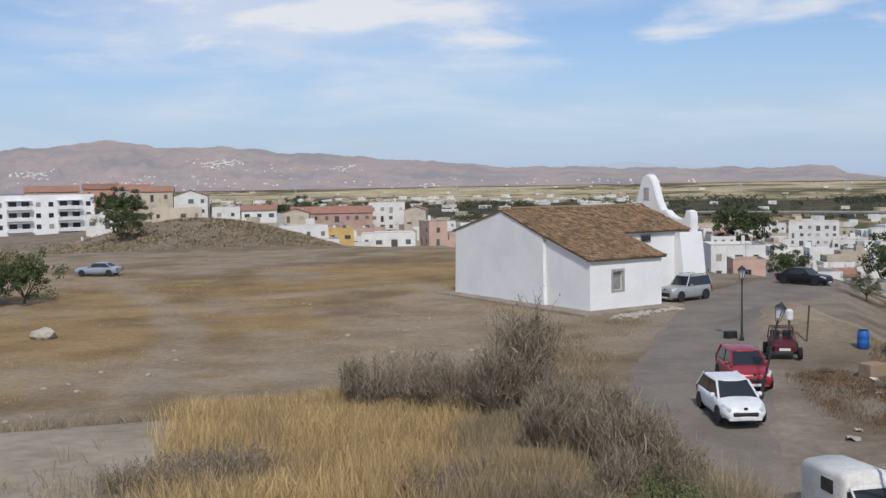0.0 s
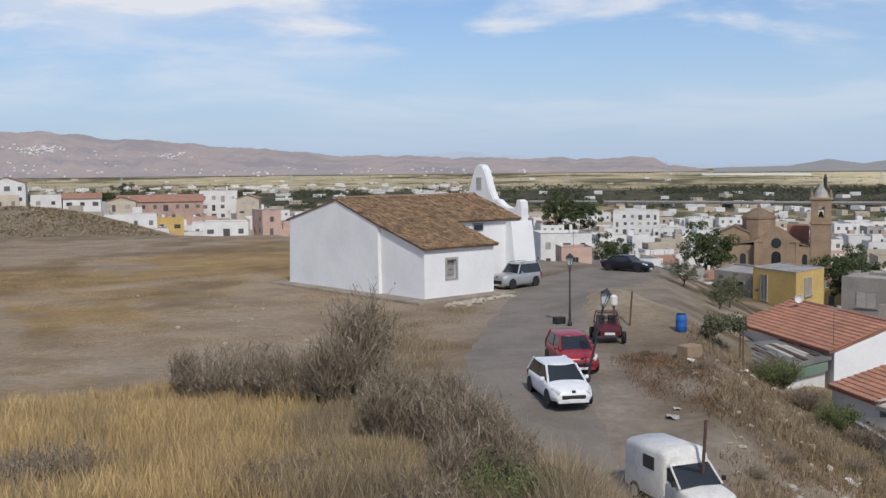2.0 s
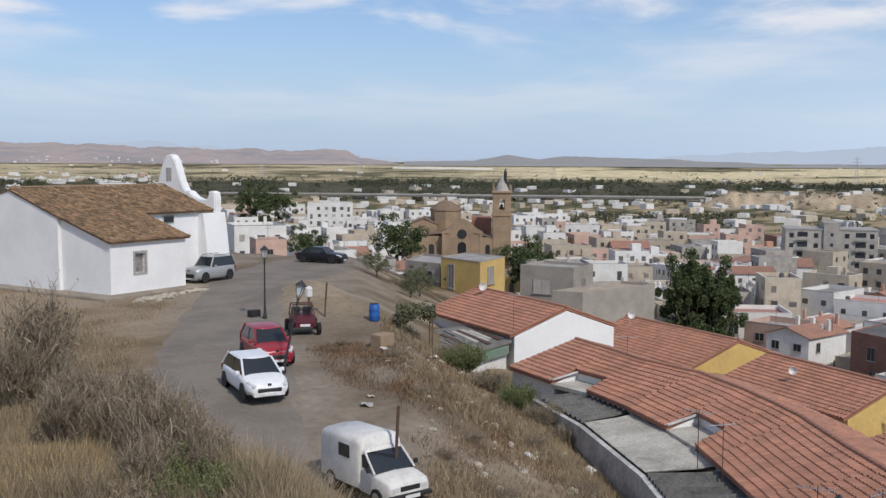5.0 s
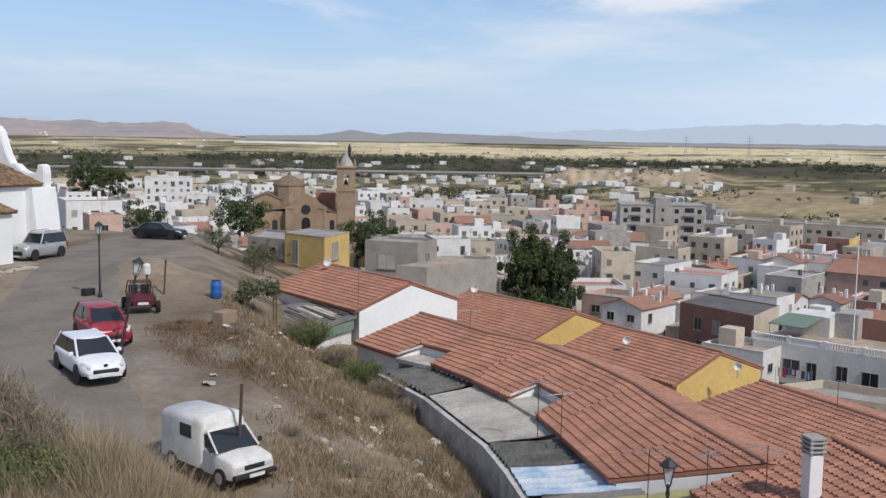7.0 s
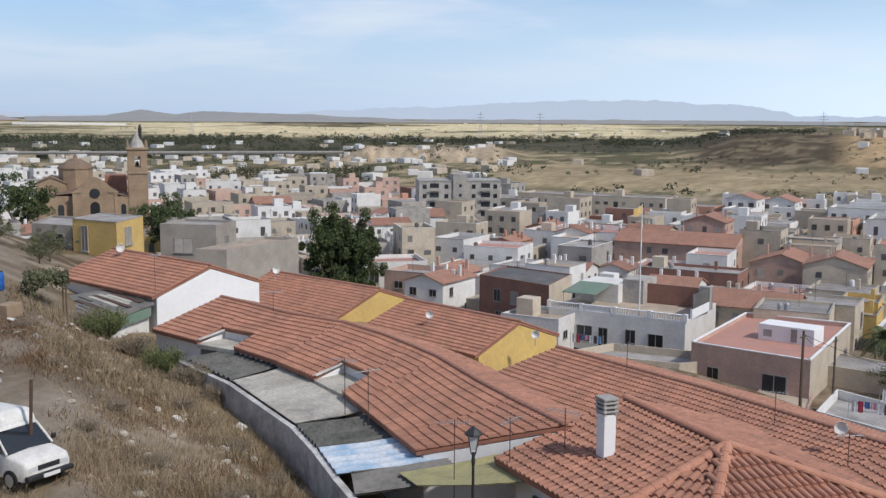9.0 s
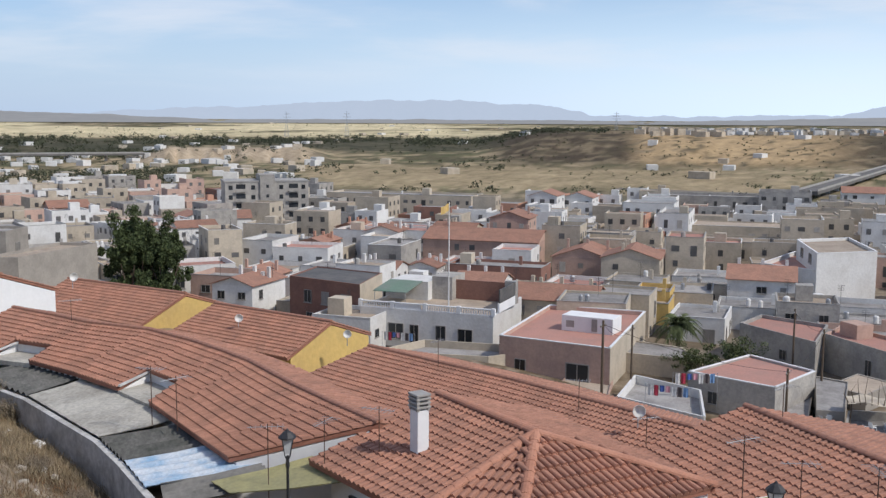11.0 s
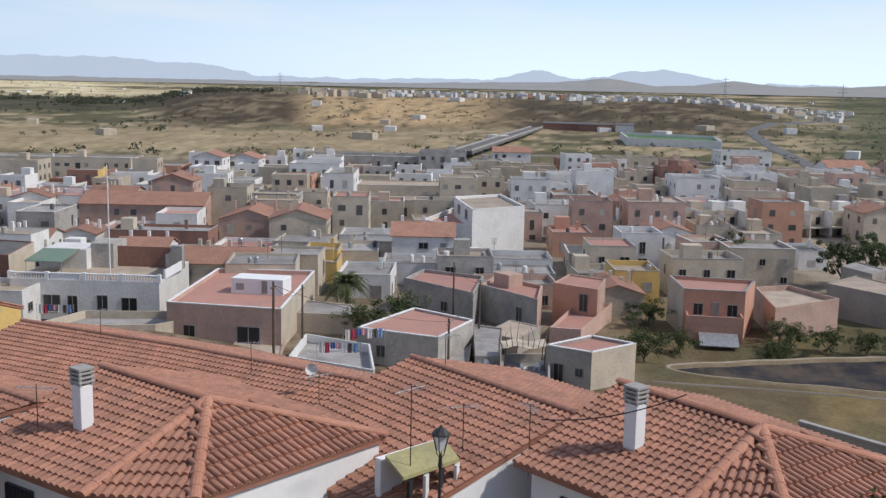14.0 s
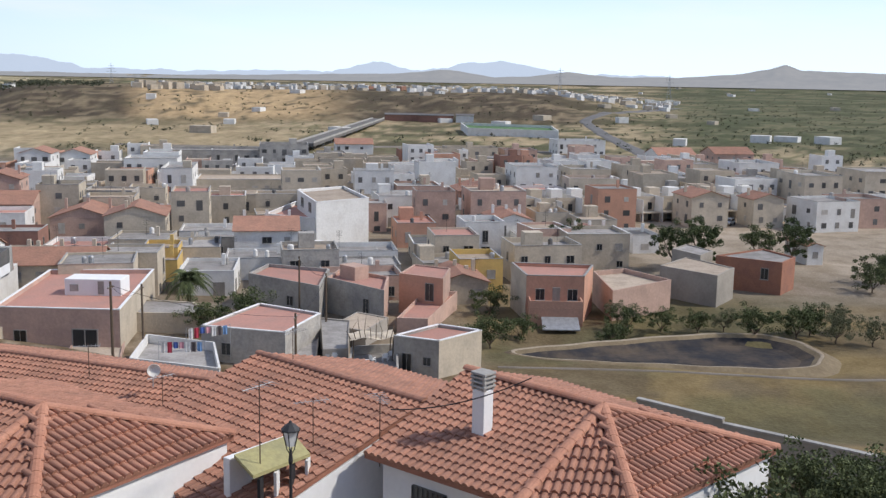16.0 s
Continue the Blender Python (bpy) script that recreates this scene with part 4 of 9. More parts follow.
def corrugated(name, a, b, c, d, mat, pitch, height, label, category="roof", parent=None):
    """A wavy sheet over the corners a, b (upper edge) and c, d (lower edge), with thickness."""
    A, B, C, D = (np.array(v, float) for v in (a, b, c, d))
    n = int(np.linalg.norm(B - A) / pitch * 4) + 1
    V, F = [], []
    for k, dz in ((0, 0.0), (1, -0.03)):
        for i in range(n + 1):
            u = i / n
            h = height * math.sin(2 * math.pi * i / 4 + 0.4) + dz
            for s in (0.0, 0.5, 1.0):
                p = (A + (B - A) * u) * (1 - s) + (D + (C - D) * u) * s
                V.append((p[0], p[1], p[2] + h - 0.05 * math.sin(math.pi * s)))
    m = 3 * (n + 1)
    for i in range(n):
        for s in (0, 1):
            q = (3 * i + s, 3 * i + 3 + s, 3 * i + 4 + s, 3 * i + 1 + s)
            F += [q, tuple(v + m for v in q[::-1])]
        F += [(3 * i, 3 * i + m, 3 * i + 3 + m, 3 * i + 3), (3 * i + 2, 3 * i + 5, 3 * i + 5 + m, 3 * i + 2 + m)]
    ob = link(name, V, F, mat, parent)
    return tagged(ob, label, category)


corrugated("shed_roof", (28.29, 40.26, -1.9), (28.06, 36.14, -1.9), (24.78, 36.34, -2.25), (25.58, 41.31, -2.25), SHEET_DARK, 0.42, 0.075, "dark weathered corrugated shed roof", "shed roof")
corrugated("shed_roof", (27.85, 35.8, -1.9), (25.92, 27.89, -1.9), (22.81, 29.48, -2.25), (24.78, 36.34, -2.25), SHEET_PALE, 1.1, 0.012, "pale cement slab shed roof", "shed roof")
corrugated("shed_roof", (25.47, 27.13, -1.9), (24.45, 24.61, -1.9), (21.67, 26.83, -2.25), (22.68, 29.21, -2.25), SHEET_DARK, 0.42, 0.09, "dark mossy corrugated shed roof", "shed roof")
corrugated("shed_roof", (24.22, 24.57, -1.9), (23.24, 22.01, -1.9), (20.34, 24.12, -2.25), (21.6, 26.64, -2.25), SHEET_BLUE, 0.55, 0.035, "peeling pale blue metal shed roof", "shed roof")
corrugated("shed_roof", (23.15, 22.0, -1.9), (22.46, 20.34, -1.9), (19.54, 22.38, -2.25), (20.79, 24.0, -2.25), SHEET_GREY, 0.26, 0.05, "grey corrugated shed roof", "shed roof")
corrugated("shed_roof", (24.09, 20.65, -1.65), (22.94, 18.29, -1.65), (20.94, 21.13, -2.0), (21.34, 22.34, -2.0), SHEET_GREEN, 0.9, 0.008, "mossy yellow-green shed roof", "shed roof")


def shed_green():
    h = thing("shed", pose(0, 0, 0), "white shed with patched roof and green band", "shed")
    q = [(26.6, 51.2), (30.6, 53.3), (30.6, 58.6), (27.6, 58.8)]
    mass(h, q, -6, [-2.15, -1.95, -1.9, -2.1], WALLS["white"])
    part("roof", slab([(26.2, 50.9, -1.95), (30.8, 53.0, -1.75), (30.8, 58.9, -1.7), (27.2, 59.1, -1.9)], 0.16), SHEET_GREY, h, "patched grey roof")
    rp = random.Random(6)
    for k in range(11):
        u = (k + 0.5) / 11
        x0, y0 = 26.4 + 4.2 * u, 51.1 + 1.95 * u
        x1, y1 = 27.3 + 3.4 * u, 58.8 - 0.1 * u
        t0, t1 = rp.uniform(0.0, 0.25), rp.uniform(0.55, 1.0)
        a0, a1 = (x0 + (x1 - x0) * t0, y0 + (y1 - y0) * t0), (x0 + (x1 - x0) * t1, y0 + (y1 - y0) * t1)
        za = -1.93 + 0.2 * u + 0.05
        part("board", slab([(a0[0], a0[1], za), (a0[0] + 0.3, a0[1] + 0.12, za + 0.02), (a1[0] + 0.3, a1[1], za + 0.06), (a1[0], a1[1], za + 0.05)], 0.04), rp.choice((SHEET_PALE, SHEET_DARK, RUST, SHEET_GREY)), h, "loose weathered roofing board")
    b = slab([(26.55, 51.05, -2.1), (30.55, 53.1, -2.0), (30.6, 53.0, -2.0), (26.6, 50.95, -2.1)], 0.55)
    part("band", b, FLATS["green"], h, "faded green painted band")


shed_green()

# ---- buildings of the town ----
NAMES = {"white": "white", "cream": "cream", "grey": "bare grey", "pink": "dusty pink", "brown": "reddish brown", "orange": "salmon orange", "yellow": "ochre yellow", "brick": "unfinished brick"}
ROOFS = {"grey": "a flat grey roof", "red": "a red-painted flat roof", "tan": "a dusty tan roof", "tile": "a pitched tile roof", "dark": "a dark sheet roof", "green": "a green roof"}


def unit_box(name, mat):
    bm = bmesh.new()
    bmesh.ops.create_cube(bm, size=1)
    me = bpy.data.meshes.new(name)
    bm.to_mesh(me)
    bm.free()
    me.materials.append(mat)
    return me


PANE, SURROUND, SILL = unit_box("window", GLASS), None, unit_box("sill", CONCRETE)


def surround_mesh():
    bm = bmesh.new()
    for x0, z0, x1, z1 in ((-0.54, 0.5, 0.54, 0.54), (-0.54, -0.54, 0.54, -0.5), (-0.54, -0.5, -0.49, 0.5), (0.49, -0.5, 0.54, 0.5), (-0.02, -0.5, 0.02, 0.5)):
        block(x0, -0.5, z0, x1, 0.5, z1, bm=bm)
    me = bpy.data.meshes.new("frame")
    bm.to_mesh(me)
    bm.free()
    me.materials.append(FRAME)
    return me


SURROUND = surround_mesh()
SHUT = unit_box("window", material("shutter", (0.40, 0.37, 0.33), 0.7, scale=1.0, fine=10.0, vary=0.4))
PANE_FAR = unit_box("window", FARGLASS)
COPE = (unit_box("coping", WALLS["white"]), unit_box("coping", CONCRETE))
placed = []
SIZES = {}
hr = random.Random(11)


def add_windows(h, w, d, z0, z1, far, wide=1.0):
    floors = max(1, int((z1 - z0 + 0.6) / 2.9))
    for side, length, turn in (("front", w, 0), ("left", d, -90), ("right", d, 90)):
        n = max(1, int(length / 2.9)) if side == "front" else max(0, int(length / 4.6))
        depth = d / 2 if side == "front" else w / 2
        for fl in range(floors):
            zc = z1 - 1.55 - 2.9 * fl
            if zc - 0.7 < z0:
                continue
            for i in range(n):
                if hr.random() < 0.16:
                    continue
                x = -length / 2 + length * (i + 0.5) / n + hr.uniform(-0.25, 0.25)
                ww, hh = hr.choice((0.9, 1.0, 1.2, 1.5)) * wide, hr.choice((1.0, 1.15, 1.3))
                if hr.random() < 0.16:
                    hh, dz = 2.0, -0.4
                else:
                    dz = 0
                m = Matrix.Rotation(radians(turn), 4, "Z") @ Matrix.Translation((x, -depth - 0.01, zc + dz))
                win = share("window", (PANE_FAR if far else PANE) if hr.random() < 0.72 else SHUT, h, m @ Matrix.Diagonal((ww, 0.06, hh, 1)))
                if not far:
                    share("frame", SURROUND, win, Matrix.Diagonal((1, 1.9, 1, 1)))
                    s = share("sill", SILL, win, Matrix.Translation((0, -0.8, -0.6)) @ Matrix.Diagonal((1.25, 3.0, 0.06, 1)))


def house(x, y, rz, w, d, top, wall, roof, plain=False):
    """A town house; top is the height of its parapet or eaves. None where another house stands."""
    if any((x - px) ** 2 + (y - py) ** 2 < (pr * 0.9 + 1.5) ** 2 for px, py, pr in HEROES):
        return None
    z0 = float(min(land(x, y), land(x - 3, y), land(x, y - 3))) - 0.4
    dist = math.hypot(x, y)
    if top - z0 < 2.6:
        z0 = top - 2.6
    hgt = top - z0
    placed.append((x, y, max(w, d) * 0.62))
    storeys = max(1, int((hgt + 0.6) / 2.9))
    count = ("single-storey", "two-storey", "three-storey", "four-storey", "five-storey", "six-storey")[min(5, storeys - 1)]
    h = thing("house", pose(x, y, z0, 0, 0, rz), f"{NAMES[wall]} {count} rendered house with {ROOFS[roof]}", "house")
    mat = WHITEWASH if plain else WALLS[wall]
    if roof == "tile":
        bm = block(-w / 2, -d / 2, 0, w / 2, d / 2, hgt)
        part("wall", bm, mat, h)
        rise = min(w, d) * 0.17
        if w >= d:
            q = [(-w / 2 - 0.3, -d / 2 - 0.35, -0.06), (w / 2 + 0.3, -d / 2 - 0.35, -0.06), (w / 2 + 0.3, 0, rise), (-w / 2 - 0.3, 0, rise)]
            q2 = [(-a, -b, c) for a, b, c in q]
        else:
            q = [(-w / 2 - 0.35, d / 2 + 0.3, -0.06), (-w / 2 - 0.35, -d / 2 - 0.3, -0.06), (0, -d / 2 - 0.3, rise), (0, d / 2 + 0.3, rise)]
            q2 = [(-a, -b, c) for a, b, c in q]
        rf = slab(q, 0.12)
        slab(q2, 0.12, rf)
        part("roof", rf, FLATS["tile"], h, m=Matrix.Translation((0, 0, hgt + 0.12)))
        gb = prism([(-w / 2, 0), (w / 2, 0), (0, rise)] if w < d else [(-d / 2, 0), (d / 2, 0), (0, rise)], -max(w, d) / 2 + 0.02, max(w, d) / 2 - 0.02)
        part("gable", gb, mat, h, m=Matrix.Translation((0, 0, hgt - 0.02)) @ (Matrix.Identity(4) if w < d else Matrix.Rotation(radians(90), 4, "Z")))
    else:
        t, pr = 0.18, hr.uniform(0.35, 0.95)
        bm = bmesh.new()
        rings = [[bm.verts.new((sx * (w / 2 - i), sy * (d / 2 - i), z)) for sx, sy in ((-1, -1), (1, -1), (1, 1), (-1, 1))] for i, z in ((0, 0), (0, hgt), (t, hgt), (t, hgt - pr))]
        for r0, r1 in zip(rings, rings[1:]):
            for k in range(4):
                bm.faces.new((r0[k], r0[(k + 1) % 4], r1[(k + 1) % 4], r1[k]))
        bm.faces.new(rings[3])
        bm.faces.new(rings[0][::-1])
        part("wall", bm, mat, h)
        part("roof", block(-w / 2 + t, -d / 2 + t, hgt - pr + 0.004, w / 2 - t, d / 2 - t, hgt - pr + 0.05), FLATS[roof], h)
        if hr.random() < 0.28 and w > 7:
            sx, sy, s = hr.uniform(-w / 2 + 1.6, w / 2 - 1.6), hr.uniform(0, d / 2 - 1.5), hr.uniform(1.0, 1.5)
            part("stair_box", block(sx - s, sy - 1.2, hgt - pr, sx + s, sy + 1.2, hgt - pr + hr.uniform(1.9, 2.5), 0.03), WALLS[hr.choice((wall, wall, "cream"))], h)
        cm = COPE[hr.random() < 0.7]
        for x0, y0, x1, y1 in ((-w / 2 - 0.04, -d / 2 - 0.04, w / 2 + 0.04, -d / 2 + t), (-w / 2 - 0.04, -d / 2 + t, -w / 2 + t, d / 2), (w / 2 - t, -d / 2 + t, w / 2 + 0.04, d / 2)):
            share("coping", cm, h, Matrix.Translation(((x0 + x1) / 2, (y0 + y1) / 2, hgt + 0.035)) @ Matrix.Diagonal((x1 - x0, y1 - y0, 0.07, 1)))
        for _ in range(hr.choice((0, 0, 0, 1, 1, 2))):
            sx, sy = hr.uniform(-w / 2 + 0.6, w / 2 - 0.6), hr.uniform(-d / 2 + 0.6, d / 2 - 0.6)
            r = hr.uniform(0.3, 0.5)
            part("water_tank", lathe([(r * 0.95, 0), (r, 0.1), (r, 0.9), (r * 0.8, 1.05), (0.15, 1.12)], 10, centre=(sx, sy, hgt - pr + 0.05)), hr.choice((WALLS["white"], CONCRETE, FLATS["dark"], STEEL)), h)
    if roof == "tile" and dist < 260:
        for k in range(3):
            cx = -w * 0.38 + w * 0.36 * k
            part("chimney", block(cx, d * 0.12, hgt, cx + 0.5, d * 0.12 + 0.5, hgt + min(w, d) * 0.17 + 0.9, 0.02), mat, h)
    SIZES[h.name] = (w, d, hgt)
    if not plain:
        add_windows(h, w, d, 0.3, hgt - (0.0 if roof == "tile" else 0.7), dist > 190)
    if hr.random() < 0.5:
        part("chimney", block(w * 0.2, d * 0.1, hgt - 0.3, w * 0.2 + 0.55, d * 0.1 + 0.5, hgt + 1.3, 0.02), mat, h)
    if hr.random() < 0.55:
        sx = hr.uniform(-w / 2 + 0.3, w / 2 - 0.3)
        a = tube([(sx, d * 0.2, hgt - 0.9), (sx, d * 0.2, hgt + 2.4)], 0.03, 4)
        for k in range(4):
            block(sx - 0.5, d * 0.2 - 0.02, hgt + 1.5 + 0.25 * k, sx + 0.5, d * 0.2 + 0.02, hgt + 1.53 + 0.25 * k, bm=a)
        part("aerial", a, IRON, h)
    return h



# ---- town houses near enough to tell apart ----
HEROES = []


def quad_house(label, P, z0, zt, wall, roof, parapet=0.4, coping=None, openings=(), skins=(), name="house", stairs=None):
    """A flat-roofed house over four corners: front left, front right, back right, back left.
    openings: edge, place along it, metres below the top, width, height, kind. skins: edge and wall colour of a side painted apart."""
    h = thing(name, pose(0, 0, 0), label, "house")
    c = Vector((sum(p[0] for p in P) / 4, sum(p[1] for p in P) / 4))
    HEROES.append((c.x, c.y, max((Vector(p) - c).length for p in P) * 0.92))
    inner = [tuple(Vector(p) + (c - Vector(p)).normalized() * 0.32) for p in P]
    bm = bmesh.new()
    rings = [[bm.verts.new((x, y, z)) for x, y in q] for q, z in ((P, z0), (P, zt), (inner, zt), (inner, zt - parapet))]
    for r0, r1 in zip(rings, rings[1:]):
        for k in range(4):
            bm.faces.new((r0[k], r0[(k + 1) % 4], r1[(k + 1) % 4], r1[k]))
    bm.faces.new(rings[3])
    bmesh.ops.recalc_face_normals(bm, faces=bm.faces[:])
    part("wall", bm, WALLS[wall], h)
    part("roof", slab([(x, y, zt - parapet + 0.05) for x, y in inner], 0.045), FLATS[roof], h)
    for k in range(4):
        a, b = Vector((*P[k], 0)), Vector((*P[(k + 1) % 4], 0))
        L, ang = (b - a).length, math.atan2(b.y - a.y, b.x - a.x)
        m = Matrix.Translation(a) @ Matrix.Rotation(ang, 4, "Z")
        side = -1.0 if (m.inverted() @ Vector((c.x, c.y, 0))).y > 0 else 1.0
        if coping is not None:
            part("coping", block(-0.03, -side * 0.24, zt + 0.004, L + 0.03, side * 0.04, zt + 0.10) if side > 0 else block(-0.03, -0.04, zt + 0.004, L + 0.03, 0.24, zt + 0.10), coping, h, m=m)
        for e, col in skins:
            if e == k:
                part("painted_side", block(0.0, min(0, side * 0.03), z0, L, max(0, side * 0.03), zt), WALLS[col], h, m=m)
        for e, u, dz, w, hh, kind in openings:
            if e != k:
                continue
            win = share("door" if kind == "door" else "window", SHUT if kind == "shut" else PANE, h, m @ Matrix.Translation((u * L, side * 0.03, zt - dz)) @ Matrix.Diagonal((w, 0.08, hh, 1)))
            share("frame", SURROUND, win, Matrix.Diagonal((1, 1.9, 1, 1)))
            if kind != "door":
                share("sill", SILL, win, Matrix.Translation((0, side * 0.8, -0.56)) @ Matrix.Diagonal((1.2, 3.0, 0.06, 1)))
    if stairs:
        x, y, w, d, hh, col = stairs
        m = Matrix.Translation((x, y, zt - parapet)) @ Matrix.Rotation(math.atan2(P[1][1] - P[0][1], P[1][0] - P[0][0]), 4, "Z")
        part("stair_box", block(-w / 2, -d / 2, 0, w / 2, d / 2, hh, 0.03), WALLS[col], h, m=m)
    return h


quad_house("reddish brown house with dark flat roof and barred windows", [(109.74, 97.95), (109.15, 84.74), (119.56, 88.67), (119.23, 100.98)], -23, -13.4, "brown", "dark", 0.2, None,
           [(0, 0.27, 2.6, 1.3, 1.7, "window"), (0, 0.52, 2.6, 1.3, 1.7, "shut"), (0, 0.80, 2.6, 1.3, 1.7, "window"), (0, 0.3, 5.8, 1.3, 1.7, "window"), (0, 0.7, 5.8, 1.3, 1.7, "window")], [(1, "cream")])
terrace_house = quad_house("cream house with a white balustraded roof terrace", [(106.28, 82.5), (110.09, 64.22), (125.0, 68.3), (121.5, 86.0)], -23, -15.75, "white", "tan", 0.05, None,
                           [(0, 0.12, 2.9, 1.5, 1.6, "shut"), (0, 0.28, 2.9, 2.1, 2.0, "window"), (0, 0.42, 3.1, 1.2, 2.3, "door"), (0, 0.62, 3.0, 1.3, 2.4, "door"), (0, 0.80, 2.9, 1.9, 1.8, "window"), (0, 0.2, 6, 2.0, 2.0, "window"), (0, 0.7, 6, 1.6, 2.0, "window")], [(1, "white")])
quad_house("dusty pink house with red-painted terrace and white parapets", [(99.63, 57.24), (100.51, 43.95), (123.07, 49.02), (120.27, 61.43)], -23, -15.5, "pink", "red", 0.55, WHITEWASH,
           [(0, 0.72, 3.4, 2.6, 2.4, "window"), (0, 0.2, 3.2, 1.3, 1.5, "window")], [(1, "cream")])
quad_house("low grey house with red flat roof and white coping", [(99.32, 34.73), (97.89, 25.55), (106.82, 23.93), (110.49, 31.77)], -23, -16.5, "grey", "red", 0.25, WHITEWASH, [(0, 0.3, 2.2, 1.0, 1.2, "window")])
quad_house("small grey house with dark red roof and white coping", [(98.58, 14.61), (97.14, 9.91), (102.22, 6.02), (104.15, 10.72)], -23, -16.5, "grey", "red", 0.3, WHITEWASH, [(0, 0.3, 2.6, 1.0, 1.9, "door"), (0, 0.75, 2.2, 0.8, 0.8, "window")], [(1, "cream")])
quad_house("bare grey house with pink-red roof terrace", [(127.95, 38.23), (121.49, 27.35), (133.03, 28.54), (135.18, 37.6)], -23, -16.5, "grey", "red", 0.5, None, [(0, 0.6, 2.6, 1.1, 1.2, "window")])
quad_house("dusty grey house with stepped red roof terraces", [(127.18, 27.6), (120.38, 19.08), (129.21, 19.87), (133.74, 27.19)], -23, -16.5, "pink", "red", 0.5, None, [(0, 0.7, 2.6, 1.0, 1.9, "door")], [(0, "grey")], stairs=(129.5, 24.5, 3.0, 2.4, 1.8, "pink"))
quad_house("salmon house with walled roof room and pale doorway", [(129.15, 18.51), (126.53, 12.49), (134.01, 12.28), (135.97, 17.39)], -23, -16.0, "pink", "red", 0.25, None, [(0, 0.7, 2.0, 1.2, 2.2, "door")], [(0, "orange")])
orange_house = quad_house("salmon orange house with white door above a balcony", [(127.96, 2.0), (128.61, -5.35), (136.97, -6.77), (136.94, 4.26)], -23, -15.5, "orange", "red", 0.45, CONCRETE,
                          [(0, 0.24, 2.4, 1.1, 1.4, "window"), (0, 0.52, 2.7, 0.9, 2.3, "shut"), (0, 0.8, 2.4, 1.2, 1.4, "window")], [(3, "cream")])
quad_house("pale pink walled house with sunken roof", [(130.13, -9.08), (139.33, -17.5), (146.73, -11.7), (143.61, -7.13)], -23, -17.5, "pink", "tan", 0.7, None)
quad_house("unfinished brick house with grey flat roof", [(157.95, -26.36), (153.3, -35.3), (158.87, -38.46), (166.2, -35.03)], -23, -17.0, "brick", "grey", 0.3, None, [(0, 0.75, 2.0, 1.1, 1.6, "window")])
quad_house("ochre yellow house with grey roof slab and pale window", [(52.08, 106.17), (53.59, 99.39), (59.36, 103.99), (57.37, 110.0)], -14, -2.1, "yellow", "grey", 0.06, CONCRETE,
           [(0, 0.28, 2.0, 1.0, 2.6, "shut"), (1, 0.4, 1.7, 1.6, 1.8, "shut")], [])
quad_house("bare grey rendered house beside a yellow one", [(50.9, 113.74), (52.88, 108.11), (58.74, 115.66), (56.74, 120.99)], -14, -3.0, "taupe", "grey", 0.3, None, [(0, 0.6, 1.5, 2.4, 0.9, "window")])
quad_house("bare grey house with a brown shuttered window", [(91.63, 155.0), (97.2, 146.5), (104.0, 150.5), (99.5, 160.0)], -22, -9.0, "taupe", "grey", 0.5, None, [(0, 0.42, 3.6, 3.2, 2.4, "shut"), (1, 0.5, 3.2, 1.5, 2.0, "shut")])
quad_house("long grey rendered house with a flat terrace", [(81.4, 128.24), (84.18, 124.3), (101.09, 129.2), (98.5, 134.5)], -22, -10.0, "taupe", "tan", 0.5, None, [])


